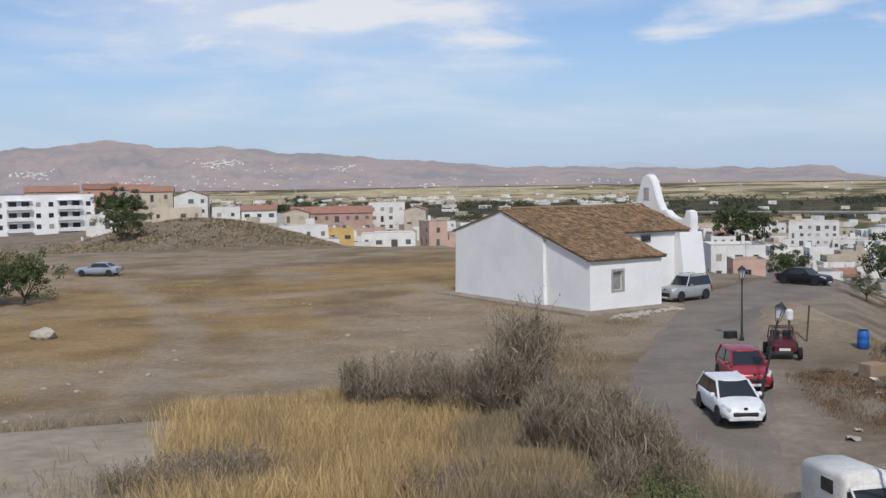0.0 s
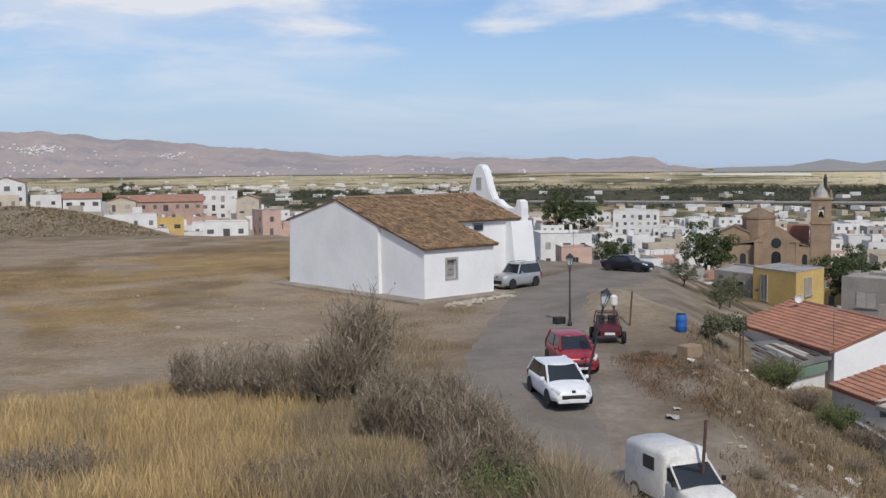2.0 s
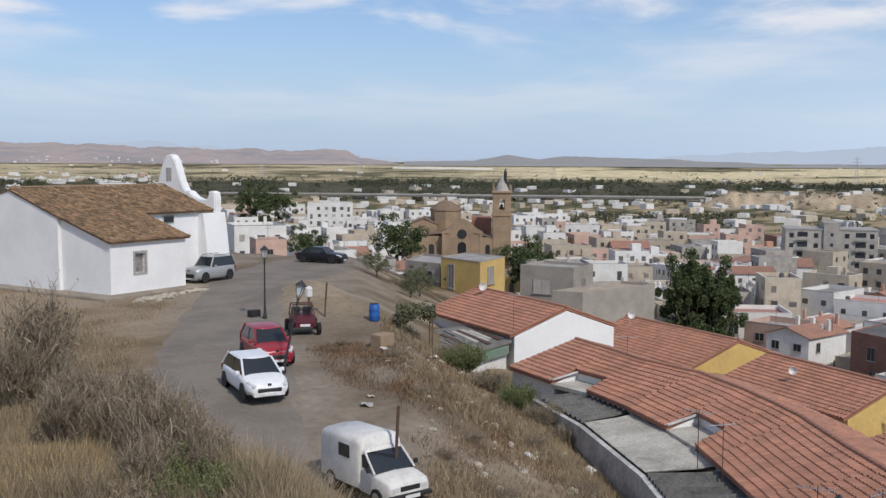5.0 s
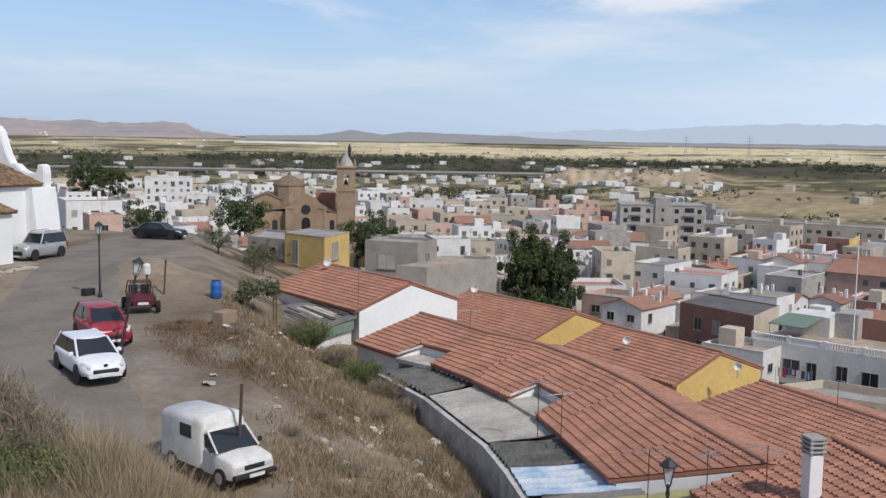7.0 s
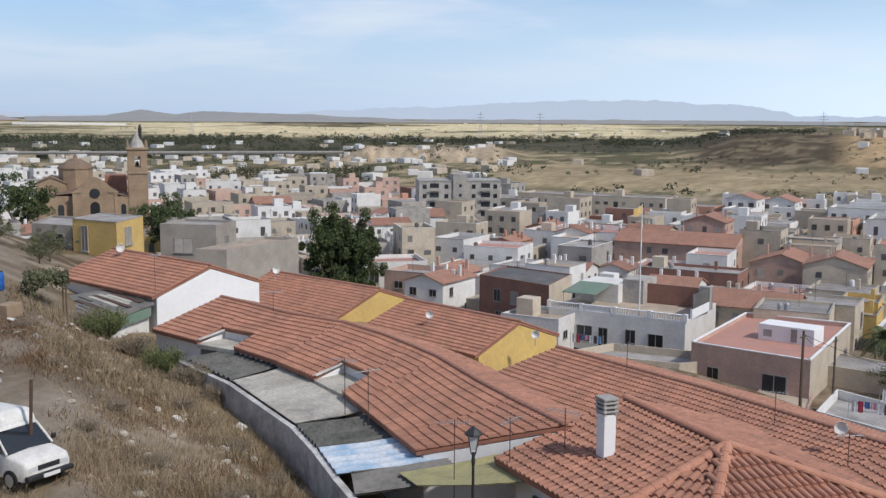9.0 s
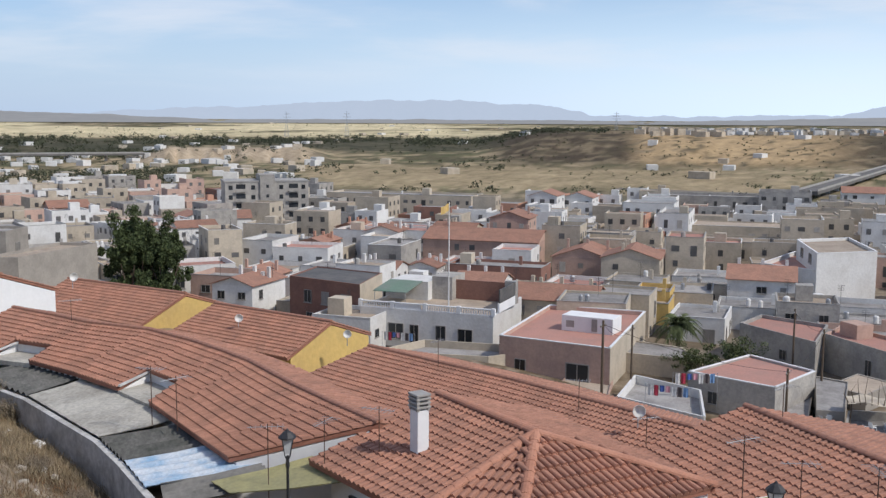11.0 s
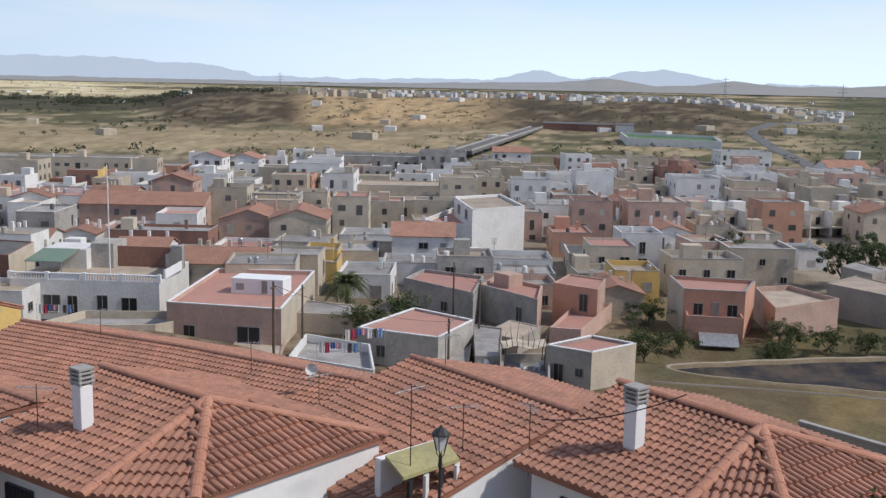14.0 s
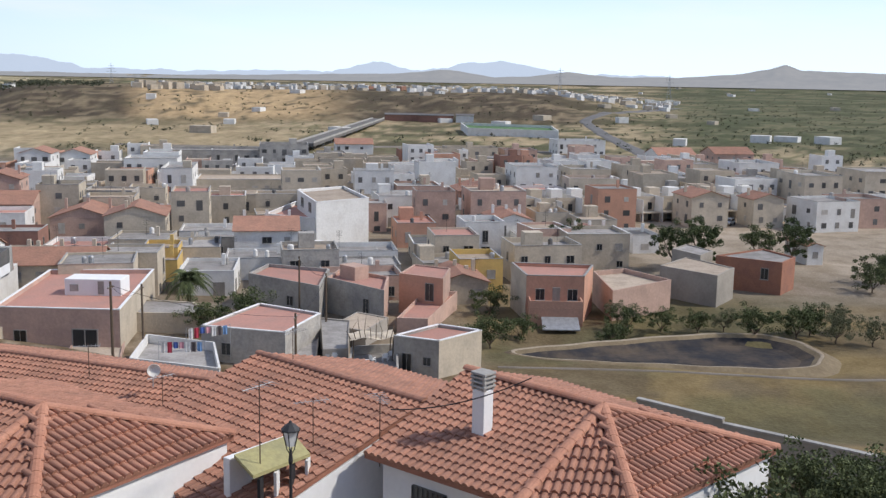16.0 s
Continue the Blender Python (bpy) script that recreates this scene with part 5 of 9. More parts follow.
def terrace_front(h):
    """Balusters between piers along the front of the roof terrace, the walls of its roof rooms, an awning and pots."""
    a, b = Vector((106.28, 82.5, -15.75)), Vector((110.09, 64.22, -15.75))
    L = (b - a).length
    m = Matrix.Translation(a) @ Matrix.Rotation(math.atan2(b.y - a.y, b.x - a.x), 4, "Z")
    me = bpy.data.meshes.new("baluster")
    bm = lathe([(0.08, 0), (0.06, 0.1), (0.10, 0.25), (0.06, 0.45), (0.08, 0.66)], 8)
    bm.to_mesh(me)
    bm.free()
    me.materials.append(WHITEWASH)
    n = 56
    for i in range(n + 1):
        x = L * i / n
        if i % 14 == 0:
            part("pier", block(x - 0.25, -0.05, 0, x + 0.25, 0.35, 1.0, 0.02), WHITEWASH, h, m=m)
        elif i // 14 != 1 or i % 14 > 11:
            share("baluster", me, h, m @ Matrix.Translation((x, 0.15, 0.1)))
    part("plinth", block(0, 0.0, 0.004, L, 0.3, 0.12), WHITEWASH, h, m=m)
    part("handrail", block(0, -0.03, 0.76, L, 0.33, 0.9, 0.02), WHITEWASH, h, m=m)
    part("parapet", block(L * 0.27, 0.05, 0.1, L * 0.46, 0.25, 0.76), WHITEWASH, h, m=m)
    # roof rooms at the back and the end
    part("room_wall", block(L * 0.42, 10.5, 0, L, 10.8, 2.7), WALLS["brown"], h, "reddish brown wall of an open roof room", m=m)
    part("room_wall", block(L - 0.25, 2.6, 0, L, 10.5, 1.2), WHITEWASH, h, m=m)
    part("banner", block(L - 0.22, 2.9, 1.2, L - 0.02, 9.4, 3.0, 0.03), FLATS["dark"], h, "dark faded sheet stretched over the terrace end", m=m)
    part("room_wall", block(L - 1.5, 9.4, 0, L + 0.02, 10.5, 3.1), CONCRETE, h, m=m)
    part("roof_room", block(L * 0.05, 7.5, 0, L * 0.36, 13.0, 2.6), WALLS["white"], h, m=m)
    part("roof_room", block(L * 0.36, 9.0, 0, L * 0.52, 14.0, 3.2), WALLS["grey"], h, m=m)
    part("awning", slab([(L * 0.06, 1.6, 2.0), (L * 0.32, 1.6, 2.0), (L * 0.32, 7.4, 2.7), (L * 0.06, 7.4, 2.7)], 0.08), FLATS["green"], h, "dark green awning", m=m)
    for x in (L * 0.07, L * 0.31):
        part("awning_post", tube([(x, 1.8, 0), (x, 1.8, 2.0)], 0.05, 6), STEEL, h, m=m)


terrace_front(terrace_house)


def balcony(h):
    m = Matrix.Translation((127.96, 2.0, -20.0)) @ Matrix.Rotation(math.atan2(-7.35, 0.65), 4, "Z")
    part("balcony_floor", block(0.3, -2.6, -2.6, 7.0, -0.01, 0.9), WALLS["orange"], h, m=m)
    for x0, y0, x1, y1 in ((0.3, -2.6, 7.0, -2.42), (0.3, -2.42, 0.48, -0.01), (6.82, -2.42, 7.0, -0.01)):
        part("balcony_wall", block(x0, y0, 0.904, x1, y1, 1.8), WALLS["orange"], h, m=m)
    part("lean_to", slab([(1.8, -5.2, -1.2), (6.4, -5.2, -1.2), (6.4, -2.62, -0.2), (1.8, -2.62, -0.2)], 0.12), STEEL, h, "grey sheet lean-to roof", m=m)


balcony(orange_house)


def air_box():
    s = thing("rooftop_tank_room", pose(110.5, 50.8, -16.0, 0, 0, -85), "white boxy tank room on a red terrace", "tank room")
    part("body", block(-3.2, -1.6, 0, 3.2, 1.6, 1.9, 0.04), WHITEWASH, s)
    part("vent", block(-2.6, -1.66, 0.5, -1.6, -1.58, 1.3), CONCRETE, s)
    part("door", block(0.6, -1.66, 0.2, 1.3, -1.58, 1.7), WALLS["grey"], s)


air_box()


def yard(label, P, z0, zt, wall):
    """A low walled yard: four thin walls round a floor."""
    s = thing("walled_yard", pose(0, 0, 0), label, "yard")
    part("floor", slab([(x, y, zt - 0.9) for x, y in P], 3.0), FLATS["grey"], s)
    for a, b in zip(P, P[1:] + P[:1]):
        d = Vector((b[0] - a[0], b[1] - a[1])).normalized() * 0.1
        mass(s, [(a[0] - d.y, a[1] + d.x), (b[0] - d.y, b[1] + d.x), (b[0] + d.y, b[1] - d.x), (a[0] + d.y, a[1] - d.x)], z0, zt, WALLS[wall])
    c = Vector((sum(p[0] for p in P) / 4, sum(p[1] for p in P) / 4))
    HEROES.append((c.x, c.y, 4.5))


quad_house("tall blank white hall with a flat walled roof", [(197.07, 48.76), (178.15, 40.62), (186.93, 32.68), (206.15, 41.29)], -23, -13.2, "white", "tan", 0.5, WHITEWASH, [(0, 0.3, 1.6, 2.4, 1.6, "window"), (0, 0.7, 1.6, 2.4, 1.6, "window")])
quad_house("low white wing with a row of small windows", [(182.48, 51.31), (179.02, 41.01), (195.29, 43.61), (202.92, 50.44)], -23, -16.2, "white", "red", 0.8, WHITEWASH, [(0, 0.18 + 0.13 * k, 2.9, 1.0, 1.0, "window") for k in range(6)])
quad_house("low bare grey sheds with a dusty flat roof", [(149.53, -17.04), (142.99, -24.27), (149.81, -27.76), (157.84, -21.94)], -23, -17.4, "taupe", "tan", 0.2, None)
quad_house("small grey outbuilding behind sheds", [(161.89, -20.24), (156.25, -23.81), (160.99, -26.39), (167.04, -23.1)], -23, -16.8, "taupe", "grey", 0.2, None)
quad_house("rough grey annex of patched blockwork", [(97.71, 21.64), (98.46, 19.24), (110.64, 21.45), (111.22, 24.9)], -23, -18.0, "taupe", "grey", 0.2, None, [(0, 0.5, 1.6, 0.8, 1.4, "door")])
quad_house("low salmon annex with a walled red terrace", [(116.82, 16.98), (116.95, 13.29), (133.47, 11.25), (131.93, 15.66)], -23, -19.0, "pink", "red", 0.6, None)
quad_house("crumbling grey shed with a sheet roof", [(110.82, 23.64), (109.13, 19.35), (116.06, 17.87), (118.24, 21.98)], -23, -18.8, "taupe", "tan", 0.15, None)
quad_house("low cream lean-to beside a terrace", [(98.38, 27.36), (98.52, 22.47), (107.51, 24.24), (107.21, 28.61)], -23, -19.0, "cream", "grey", 0.15, None)
quad_house("low pinkish outbuilding below a red terrace", [(96.33, 48.13), (93.5, 41.19), (104.87, 45.19), (106.53, 51.01)], -23, -19.4, "pink", "tan", 0.2, None, [(0, 0.5, 1.6, 0.9, 1.8, "door")])
yard("white-walled roof terrace with washing and a pale table", [(90.0, 38.45), (88.02, 29.13), (96.86, 32.61), (98.82, 40.28)], -23, -17.5, "white")
yard("cluttered grey terrace with white plastic chairs", [(89.47, 17.52), (89.92, 12.9), (102.33, 14.85), (100.57, 19.27)], -23, -18.3, "grey")
yard("red-floored yard behind a tall grey boundary wall", [(93.0, 70.0), (97.7, 57.6), (106.0, 53.2), (101.0, 68.5)], -23, -17.6, "cream")
quad_house("low grey annex with a pale flat roof", [(109.82, 47.58), (111.01, 37.46), (116.46, 41.53), (116.93, 49.28)], -23, -18.0, "cream", "grey", 0.2, None)


def plastic_chair(x, y, z, turn):
    s = thing("plastic_chair", pose(x, y, z, 0, 0, turn), "white moulded plastic garden chair on a terrace", "chair", "plastic chairs")
    part("seat", block(-0.25, -0.25, 0.42, 0.25, 0.25, 0.46, 0.015), WHITEWASH, s)
    part("backrest", slab([(-0.25, 0.24, 0.46), (0.25, 0.24, 0.46), (0.22, 0.34, 0.95), (-0.22, 0.34, 0.95)], 0.04), WHITEWASH, s)
    for sx in (-1, 1):
        part("armrest", block(sx * 0.27 - 0.03, -0.2, 0.64, sx * 0.27 + 0.03, 0.28, 0.68, 0.01), WHITEWASH, s)
        for sy in (-1, 1):
            part("leg", tube([(sx * 0.26, sy * 0.25, 0), (sx * 0.22, sy * 0.21, 0.44)], 0.025, 6), WHITEWASH, s)


for cx, cy, ct in ((97.6, 16.6, 60), (98.6, 15.5, 110), (99.6, 15.0, 95), (96.4, 16.9, 20), (97.2, 20.9, 70), (98.0, 20.5, 100)):
    plastic_chair(cx, cy, -19.2, ct)


def terrace_frame():
    """A makeshift pergola of poles under a faded sheet beside the chairs."""
    s = thing("pergola", pose(99.5, 17.0, -19.2, 0, 0, -75), "makeshift pole pergola under a faded white sheet", "pergola")
    for px, py in ((-2.0, -1.2), (2.0, -1.2), (-2.0, 1.2), (2.0, 1.2)):
        part("post", tube([(px, py, 0), (px + 0.06, py, 2.4)], 0.06, 6), BARK, s)
    bm = bmesh.new()
    bmesh.ops.create_grid(bm, x_segments=8, y_segments=5, size=1.0)
    for v in bm.verts:
        v.co = Vector((v.co.x * 2.3, v.co.y * 1.5, 2.45 + 0.16 * math.sin(v.co.x * 5) * math.cos(v.co.y * 3)))
    part("sheet", bm, WALLS["cream"], s)
    for k in range(9):
        part("branch", tube([(-2.2 + 0.5 * k, -1.3, 2.3), (-2.6 + 0.6 * k, -0.6, 3.0 + 0.3 * (k % 3)), (-2.4 + 0.5 * k + 0.4 * (k % 2), 0.4, 3.3 + 0.5 * (k % 4))], [0.05, 0.035, 0.012], 5), BARK, s)


terrace_frame()


# ---- the town ----
def white_flats():
    h = house(-107.5, 274.0, 27, 25.0, 12.0, 7.9, "white", "grey", True)
    w, d, top = SIZES[h.name]
    for fl in range(3):
        z = top - 2.5 - 2.9 * fl
        for i in range(8):
            x = -w / 2 + w * (i + 0.5) / 8
            if i in (1, 2, 5, 6):
                share("window", PANE, h, Matrix.Translation((x, -d / 2 - 0.02, z - 0.2)) @ Matrix.Diagonal((1.9, 0.08, 2.0, 1)))
            else:
                share("window", PANE if (i + fl) % 3 else SHUT, h, Matrix.Translation((x, -d / 2 - 0.02, z)) @ Matrix.Diagonal((1.2, 0.08, 1.2, 1)))
        for x0 in (1, 5):
            xa, xb = -w / 2 + w * x0 / 8, -w / 2 + w * (x0 + 2) / 8
            bal = part("balcony", block(xa, -d / 2 - 1.2, z - 1.35, xb, -d / 2, z - 1.2), WHITEWASH, h)
            part("parapet", block(xa, -d / 2 - 1.2, z - 1.2, xb, -d / 2 - 1.1, z - 0.4), WALLS["white"], bal)
            part("roof_slab", block(xa, -d / 2 - 1.2, z + 1.0, xb, -d / 2, z + 1.12), WHITEWASH, bal)


white_flats()
house(-117.0, 306.0, 22, 15.0, 10.0, 8.6, "cream", "tile")
house(-103.0, 308.0, 20, 10.0, 9.0, 9.2, "orange", "tile")
house(-93.5, 309.5, 16, 9.0, 9.0, 8.8, "grey", "tile")
house(-86.0, 256.0, 20, 7.0, 8.0, 2.9, "white", "grey")
house(-91.5, 280.0, 18, 6.0, 8.0, 6.0, "cream", "grey")
house(-84.0, 296.0, 12, 11.5, 9.0, 8.2, "cream", "tile")
house(-73.5, 299.0, 10, 9.5, 10.0, 6.8, "white", "tile")
house(-75.0, 288.0, 12, 13.5, 4.0, 3.6, "cream", "tan")
house(-63.5, 300.0, 8, 8.0, 8.0, 3.4, "white", "grey")
house(-78.0, 225.5, 12, 5.8, 5.0, -3.1, "white", "tile")
house(-54.0, 300.0, 8, 10.0, 8.0, 2.3, "white", "tile")
house(-45.0, 312.0, 5, 8.0, 9.0, 1.0, "cream", "tile")
house(-36.5, 334.0, 6, 26.0, 12.0, 0.2, "pink", "tile")
house(-36.0, 261.0, 8, 12.8, 6.0, -0.8, "white", "grey")
house(-26.8, 263.5, 6, 7.0, 6.0, -1.9, "yellow", "tan")
house(-26.0, 237.0, 6, 3.4, 4.0, -3.2, "white", "tan")
house(-19.0, 345.0, 2, 12.0, 10.0, 3.2, "white", "grey")
house(-18.5, 284.0, 4, 9.0, 8.0, -4.3, "white", "tan")
house(-9.0, 338.0, -4, 7.0, 9.0, 0.7, "cream", "tile")
house(-23.0, 305.0, 4, 11.0, 7.0, -3.6, "pink", "grey")
house(-2.8, 265.4, 16, 4.8, 10.0, -0.5, "pink", "grey")
house(-11.9, 243.7, 3, 10.0, 8.0, -2.2, "white", "tan")
house(53.5, 189.3, -6, 9.6, 12.0, -2.9, "white", "grey")
house(49.2, 166.3, -6, 5.1, 6.0, -3.9, "pink", "dark")
house(158.4, 495.8, -18, 14.8, 12.0, -12.9, "white", "grey")
house(145.7, 536.9, -10, 31.6, 14.0, -14.4, "cream", "grey")
house(145.5, 401.5, -20, 18.4, 14.0, -8.0, "white", "grey")
house(133.6, 323.4, -10, 9.8, 9.0, -16.7, "cream", "tile")
house(155.8, 391.1, -22, 12.7, 10.0, -14.7, "white", "tan")
house(192.0, 445.9, -23, 12.0, 10.0, -14.5, "white", "grey")
house(176.0, 385.1, -20, 9.8, 10.0, -15.1, "grey", "grey")
house(58.1, 109.6, -42, 5.4, 9.0, -2.1, "yellow", "grey")
house(51.8, 110.1, -35, 3.0, 9.0, -2.1, "grey", "grey")
house(123.6, 211.3, -44, 3.3, 7.0, -18.0, "yellow", "tan")
house(121.2, 189.7, -23, 13.4, 11.0, -12.7, "grey", "grey")
house(123.8, 174.9, -23, 18.7, 12.0, -16.3, "grey", "grey")
house(132.2, 157.8, -30, 4.8, 5.0, -17.6, "white", "tile")
house(195.5, 321.3, -21, 7.8, 12.0, -14.3, "white", "grey")
house(182.8, 289.2, -20, 7.4, 10.0, -14.0, "white", "grey")
house(211.7, 313.7, -34, 12.4, 12.0, -13.4, "white", "grey")
house(216.7, 299.5, -28, 10.5, 12.0, -15.1, "white", "grey")
house(208.8, 268.3, -38, 12.9, 12.0, -15.7, "cream", "grey")
house(187.0, 200.4, -33, 8.4, 12.0, -16.6, "white", "tile")
house(195.5, 195.5, -40, 10.7, 10.0, -16.9, "white", "tile")
house(161.7, 168.9, -39, 6.7, 8.0, -17.5, "white", "grey")
house(184.4, 248.4, -27, 11.0, 10.0, -16.0, "pink", "tile")
house(158.8, 147.2, -75, 7.6, 12.0, -15.7, "white", "grey")
house(167.5, 140.7, -75, 5.6, 9.0, -16.8, "orange", "tile")
house(167.3, 120.8, -75, 7.1, 12.0, -15.7, "grey", "grey")
house(115.9, 94.6, -75, 9.6, 9.0, -13.4, "brown", "dark")
house(162.6, 93.6, -75, 17.6, 8.0, -17.3, "brown", "grey")
house(121.1, 80.9, -75, 17.8, 8.0, -15.7, "cream", "grey")
house(108.9, 52.6, -75, 16.2, 11.0, -13.8, "pink", "red")
house(279.9, 198.1, -75, 50.8, 14.0, -15.5, "cream", "grey")
house(282.8, 146.1, -75, 8.8, 12.0, -14.0, "white", "tile")
house(297.3, 141.5, -75, 9.6, 12.0, -15.2, "white", "tile")
house(189.0, 112.0, -75, 25.1, 12.0, -16.3, "pink", "tile")
house(199.0, 155.9, -75, 6.1, 10.0, -17.1, "orange", "tile")
house(209.3, 148.3, -75, 11.0, 12.0, -17.2, "pink", "grey")
house(186.9, 87.5, -75, 11.3, 12.0, -17.8, "pink", "tile")
house(145.4, 159.5, -32, 4.5, 8.0, -16.7, "grey", "grey")
house(162.1, 169.1, -36, 5.1, 10.0, -17.3, "white", "grey")
house(135.7, 138.4, -36, 5.2, 8.0, -18.3, "cream", "grey")
house(236.5, 137.4, -75, 9.3, 12.0, -17.7, "white", "grey")
house(282.5, 111.8, -75, 14.5, 14.0, -14.4, "white", "grey")
house(153.0, 43.4, -75, 11.0, 9.0, -18.2, "white", "grey")
house(153.6, 59.7, -75, 5.4, 8.0, -17.4, "yellow", "tan")
house(188.1, 77.6, -75, 8.6, 10.0, -18.7, "white", "tan")
house(165.0, 33.7, -75, 12.5, 10.0, -19.2, "white", "grey")
house(246.1, 90.6, -75, 7.4, 18.0, -13.3, "white", "grey")
house(259.6, 77.1, -75, 25.6, 14.0, -17.1, "cream", "tan")
house(231.9, 70.7, -75, 24.9, 14.0, -17.8, "cream", "tan")
house(338.3, 112.1, -75, 30.3, 16.0, -15.7, "grey", "grey")
house(338.7, 88.3, -75, 16.0, 14.0, -13.4, "grey", "grey")
house(190.3, 24.7, -75, 7.2, 10.0, -17.4, "orange", "red")
house(194.5, 7.1, -75, 7.3, 11.0, -16.9, "white", "tile")
house(246.6, 31.5, -75, 10.5, 12.0, -16.3, "pink", "grey")
house(244.2, 17.1, -75, 9.1, 12.0, -17.0, "orange", "tile")
house(281.6, 4.2, -75, 11.3, 14.0, -13.9, "white", "grey")
house(292.2, -10.8, -75, 11.3, 14.0, -15.0, "cream", "grey")
house(306.5, -25.9, -75, 9.0, 14.0, -16.2, "white", "grey")
house(325.4, -44.0, -75, 15.2, 14.0, -15.5, "cream", "grey")
house(312.8, -60.0, -75, 12.6, 14.0, -13.8, "white", "grey")
house(253.2, -63.0, -75, 9.5, 14.0, -11.9, "cream", "grey")
house(264.4, -81.5, -77, 12.4, 14.0, -11.5, "cream", "grey")
house(252.7, 4.0, -75, 11.5, 10.0, -18.4, "cream", "grey")
house(258.2, -9.8, -75, 11.0, 10.0, -17.8, "cream", "grey")
house(248.4, -23.3, -75, 10.6, 10.0, -17.4, "cream", "grey")
house(247.4, -36.2, -75, 9.6, 10.0, -17.2, "cream", "grey")
house(246.3, -48.5, -75, 9.3, 10.0, -16.8, "cream", "grey")
house(151.2, 10.1, -75, 6.5, 9.0, -16.9, "yellow", "tan")
house(137.5, 15.7, -75, 5.4, 9.0, -16.9, "orange", "red")
house(135.9, -1.7, -75, 7.8, 10.0, -15.2, "orange", "red")
house(140.4, -12.7, -75, 7.5, 10.0, -17.6, "pink", "red")
house(162.5, -33.8, -75, 9.0, 10.0, -16.9, "brick", "grey")
house(126.5, 32.4, -75, 9.3, 10.0, -16.6, "grey", "red")
house(132.6, 24.4, -75, 7.2, 10.0, -17.1, "pink", "red")
house(108.7, 31.3, -75, 12.7, 12.0, -16.6, "grey", "red")
house(104.0, 10.6, -75, 7.2, 11.0, -16.5, "grey", "red")
house(162.9, 31.9, -75, 15.5, 9.0, -18.4, "white", "grey")
house(155.0, 27.2, -75, 9.5, 8.0, -19.2, "grey", "grey")
house(204.1, -9.4, -75, 7.2, 10.0, -17.6, "cream", "tan")
house(211.3, -0.6, -75, 7.3, 10.0, -17.4, "cream", "tan")
house(191.8, -17.5, -75, 5.0, 9.0, -18.5, "white", "dark")
house(443.0, -12.8, -75, 20.8, 14.0, -15.8, "white", "grey")
house(416.1, 79.3, -75, 15.3, 12.0, -17.9, "white", "tile")
house(386.6, 29.1, -75, 19.1, 12.0, -16.1, "cream", "tan")
house(392.1, 11.1, -75, 12.5, 12.0, -16.9, "pink", "grey")
house(391.6, -46.3, -75, 15.0, 14.0, -17.5, "white", "tile")
house(414.2, -70.9, -75, 16.0, 14.0, -18.1, "pink", "tile")
house(185.1, -46.1, -75, 3.0, 8.0, -18.7, "white", "tile")
house(113.0, 45.5, -75, 6.1, 9.0, -17.2, "grey", "grey")
house(147.5, 57.5, -75, 5.4, 9.0, -18.1, "yellow", "tan")
house(182.3, 61.4, -75, 10.8, 10.0, -18.9, "white", "grey")
house(139.4, 73.4, -75, 6.0, 8.0, -19.5, "pink", "red")
house(176.6, 57.6, -75, 9.0, 9.0, -19.1, "grey", "grey")


def row_unit(x, y, turn, z, k):
    """One narrow house of a cream row: two floors, roof terrace, car port on posts."""
    h = thing("row_house", pose(x, y, z, 0, 0, turn), "cream terraced house with car port and roof terrace", "house", "row of cream terraced houses")
    cr = WALLS["cream"]
    part("wall", block(-2.4, 0, -1.5, 2.4, 8, 5.0), cr, h)
    part("roof", block(-2.38, 0.2, 5.004, 2.38, 7.9, 5.05), FLATS["tan"], h)
    part("parapet", block(-2.45, -0.05, 5.0, 2.45, 0.15, 5.8), cr, h)
    part("party_wall", block(-2.5, -3.6, -1.5, -2.32, 8.05, 6.0 if k % 2 else 5.4), WALLS["white"], h)
    part("stair_box", block(-1.6, 4.4, 5.05, 1.2, 7.4, 7.2, 0.03), WALLS["white"] if k % 3 else cr, h)
    part("car_port", block(-2.3, -3.4, 2.3, 2.38, 0.0, 2.5, 0.02), cr, h)
    for px in (-2.1, 2.1):
        part("post", block(px - 0.14, -3.3, -1.5, px + 0.14, -3.05, 2.3), cr, h)
    for px, pz, w, hh in ((-1.1, 3.7, 1.3, 1.3), (1.2, 3.6, 1.0, 1.6), (-1.0, 0.8, 1.6, 2.2), (1.3, 0.9, 0.9, 2.0)):
        share("window", PANE if (k + int(pz)) % 3 else SHUT, h, Matrix.Translation((px, -0.02, pz)) @ Matrix.Diagonal((w, 0.08, hh, 1)))
    placed.append((x, y, 4.0))


for k in range(15):
    row_unit(219.0 + 1.95 * k, 13.7 - 4.55 * k, -66.8, -22.4, k)


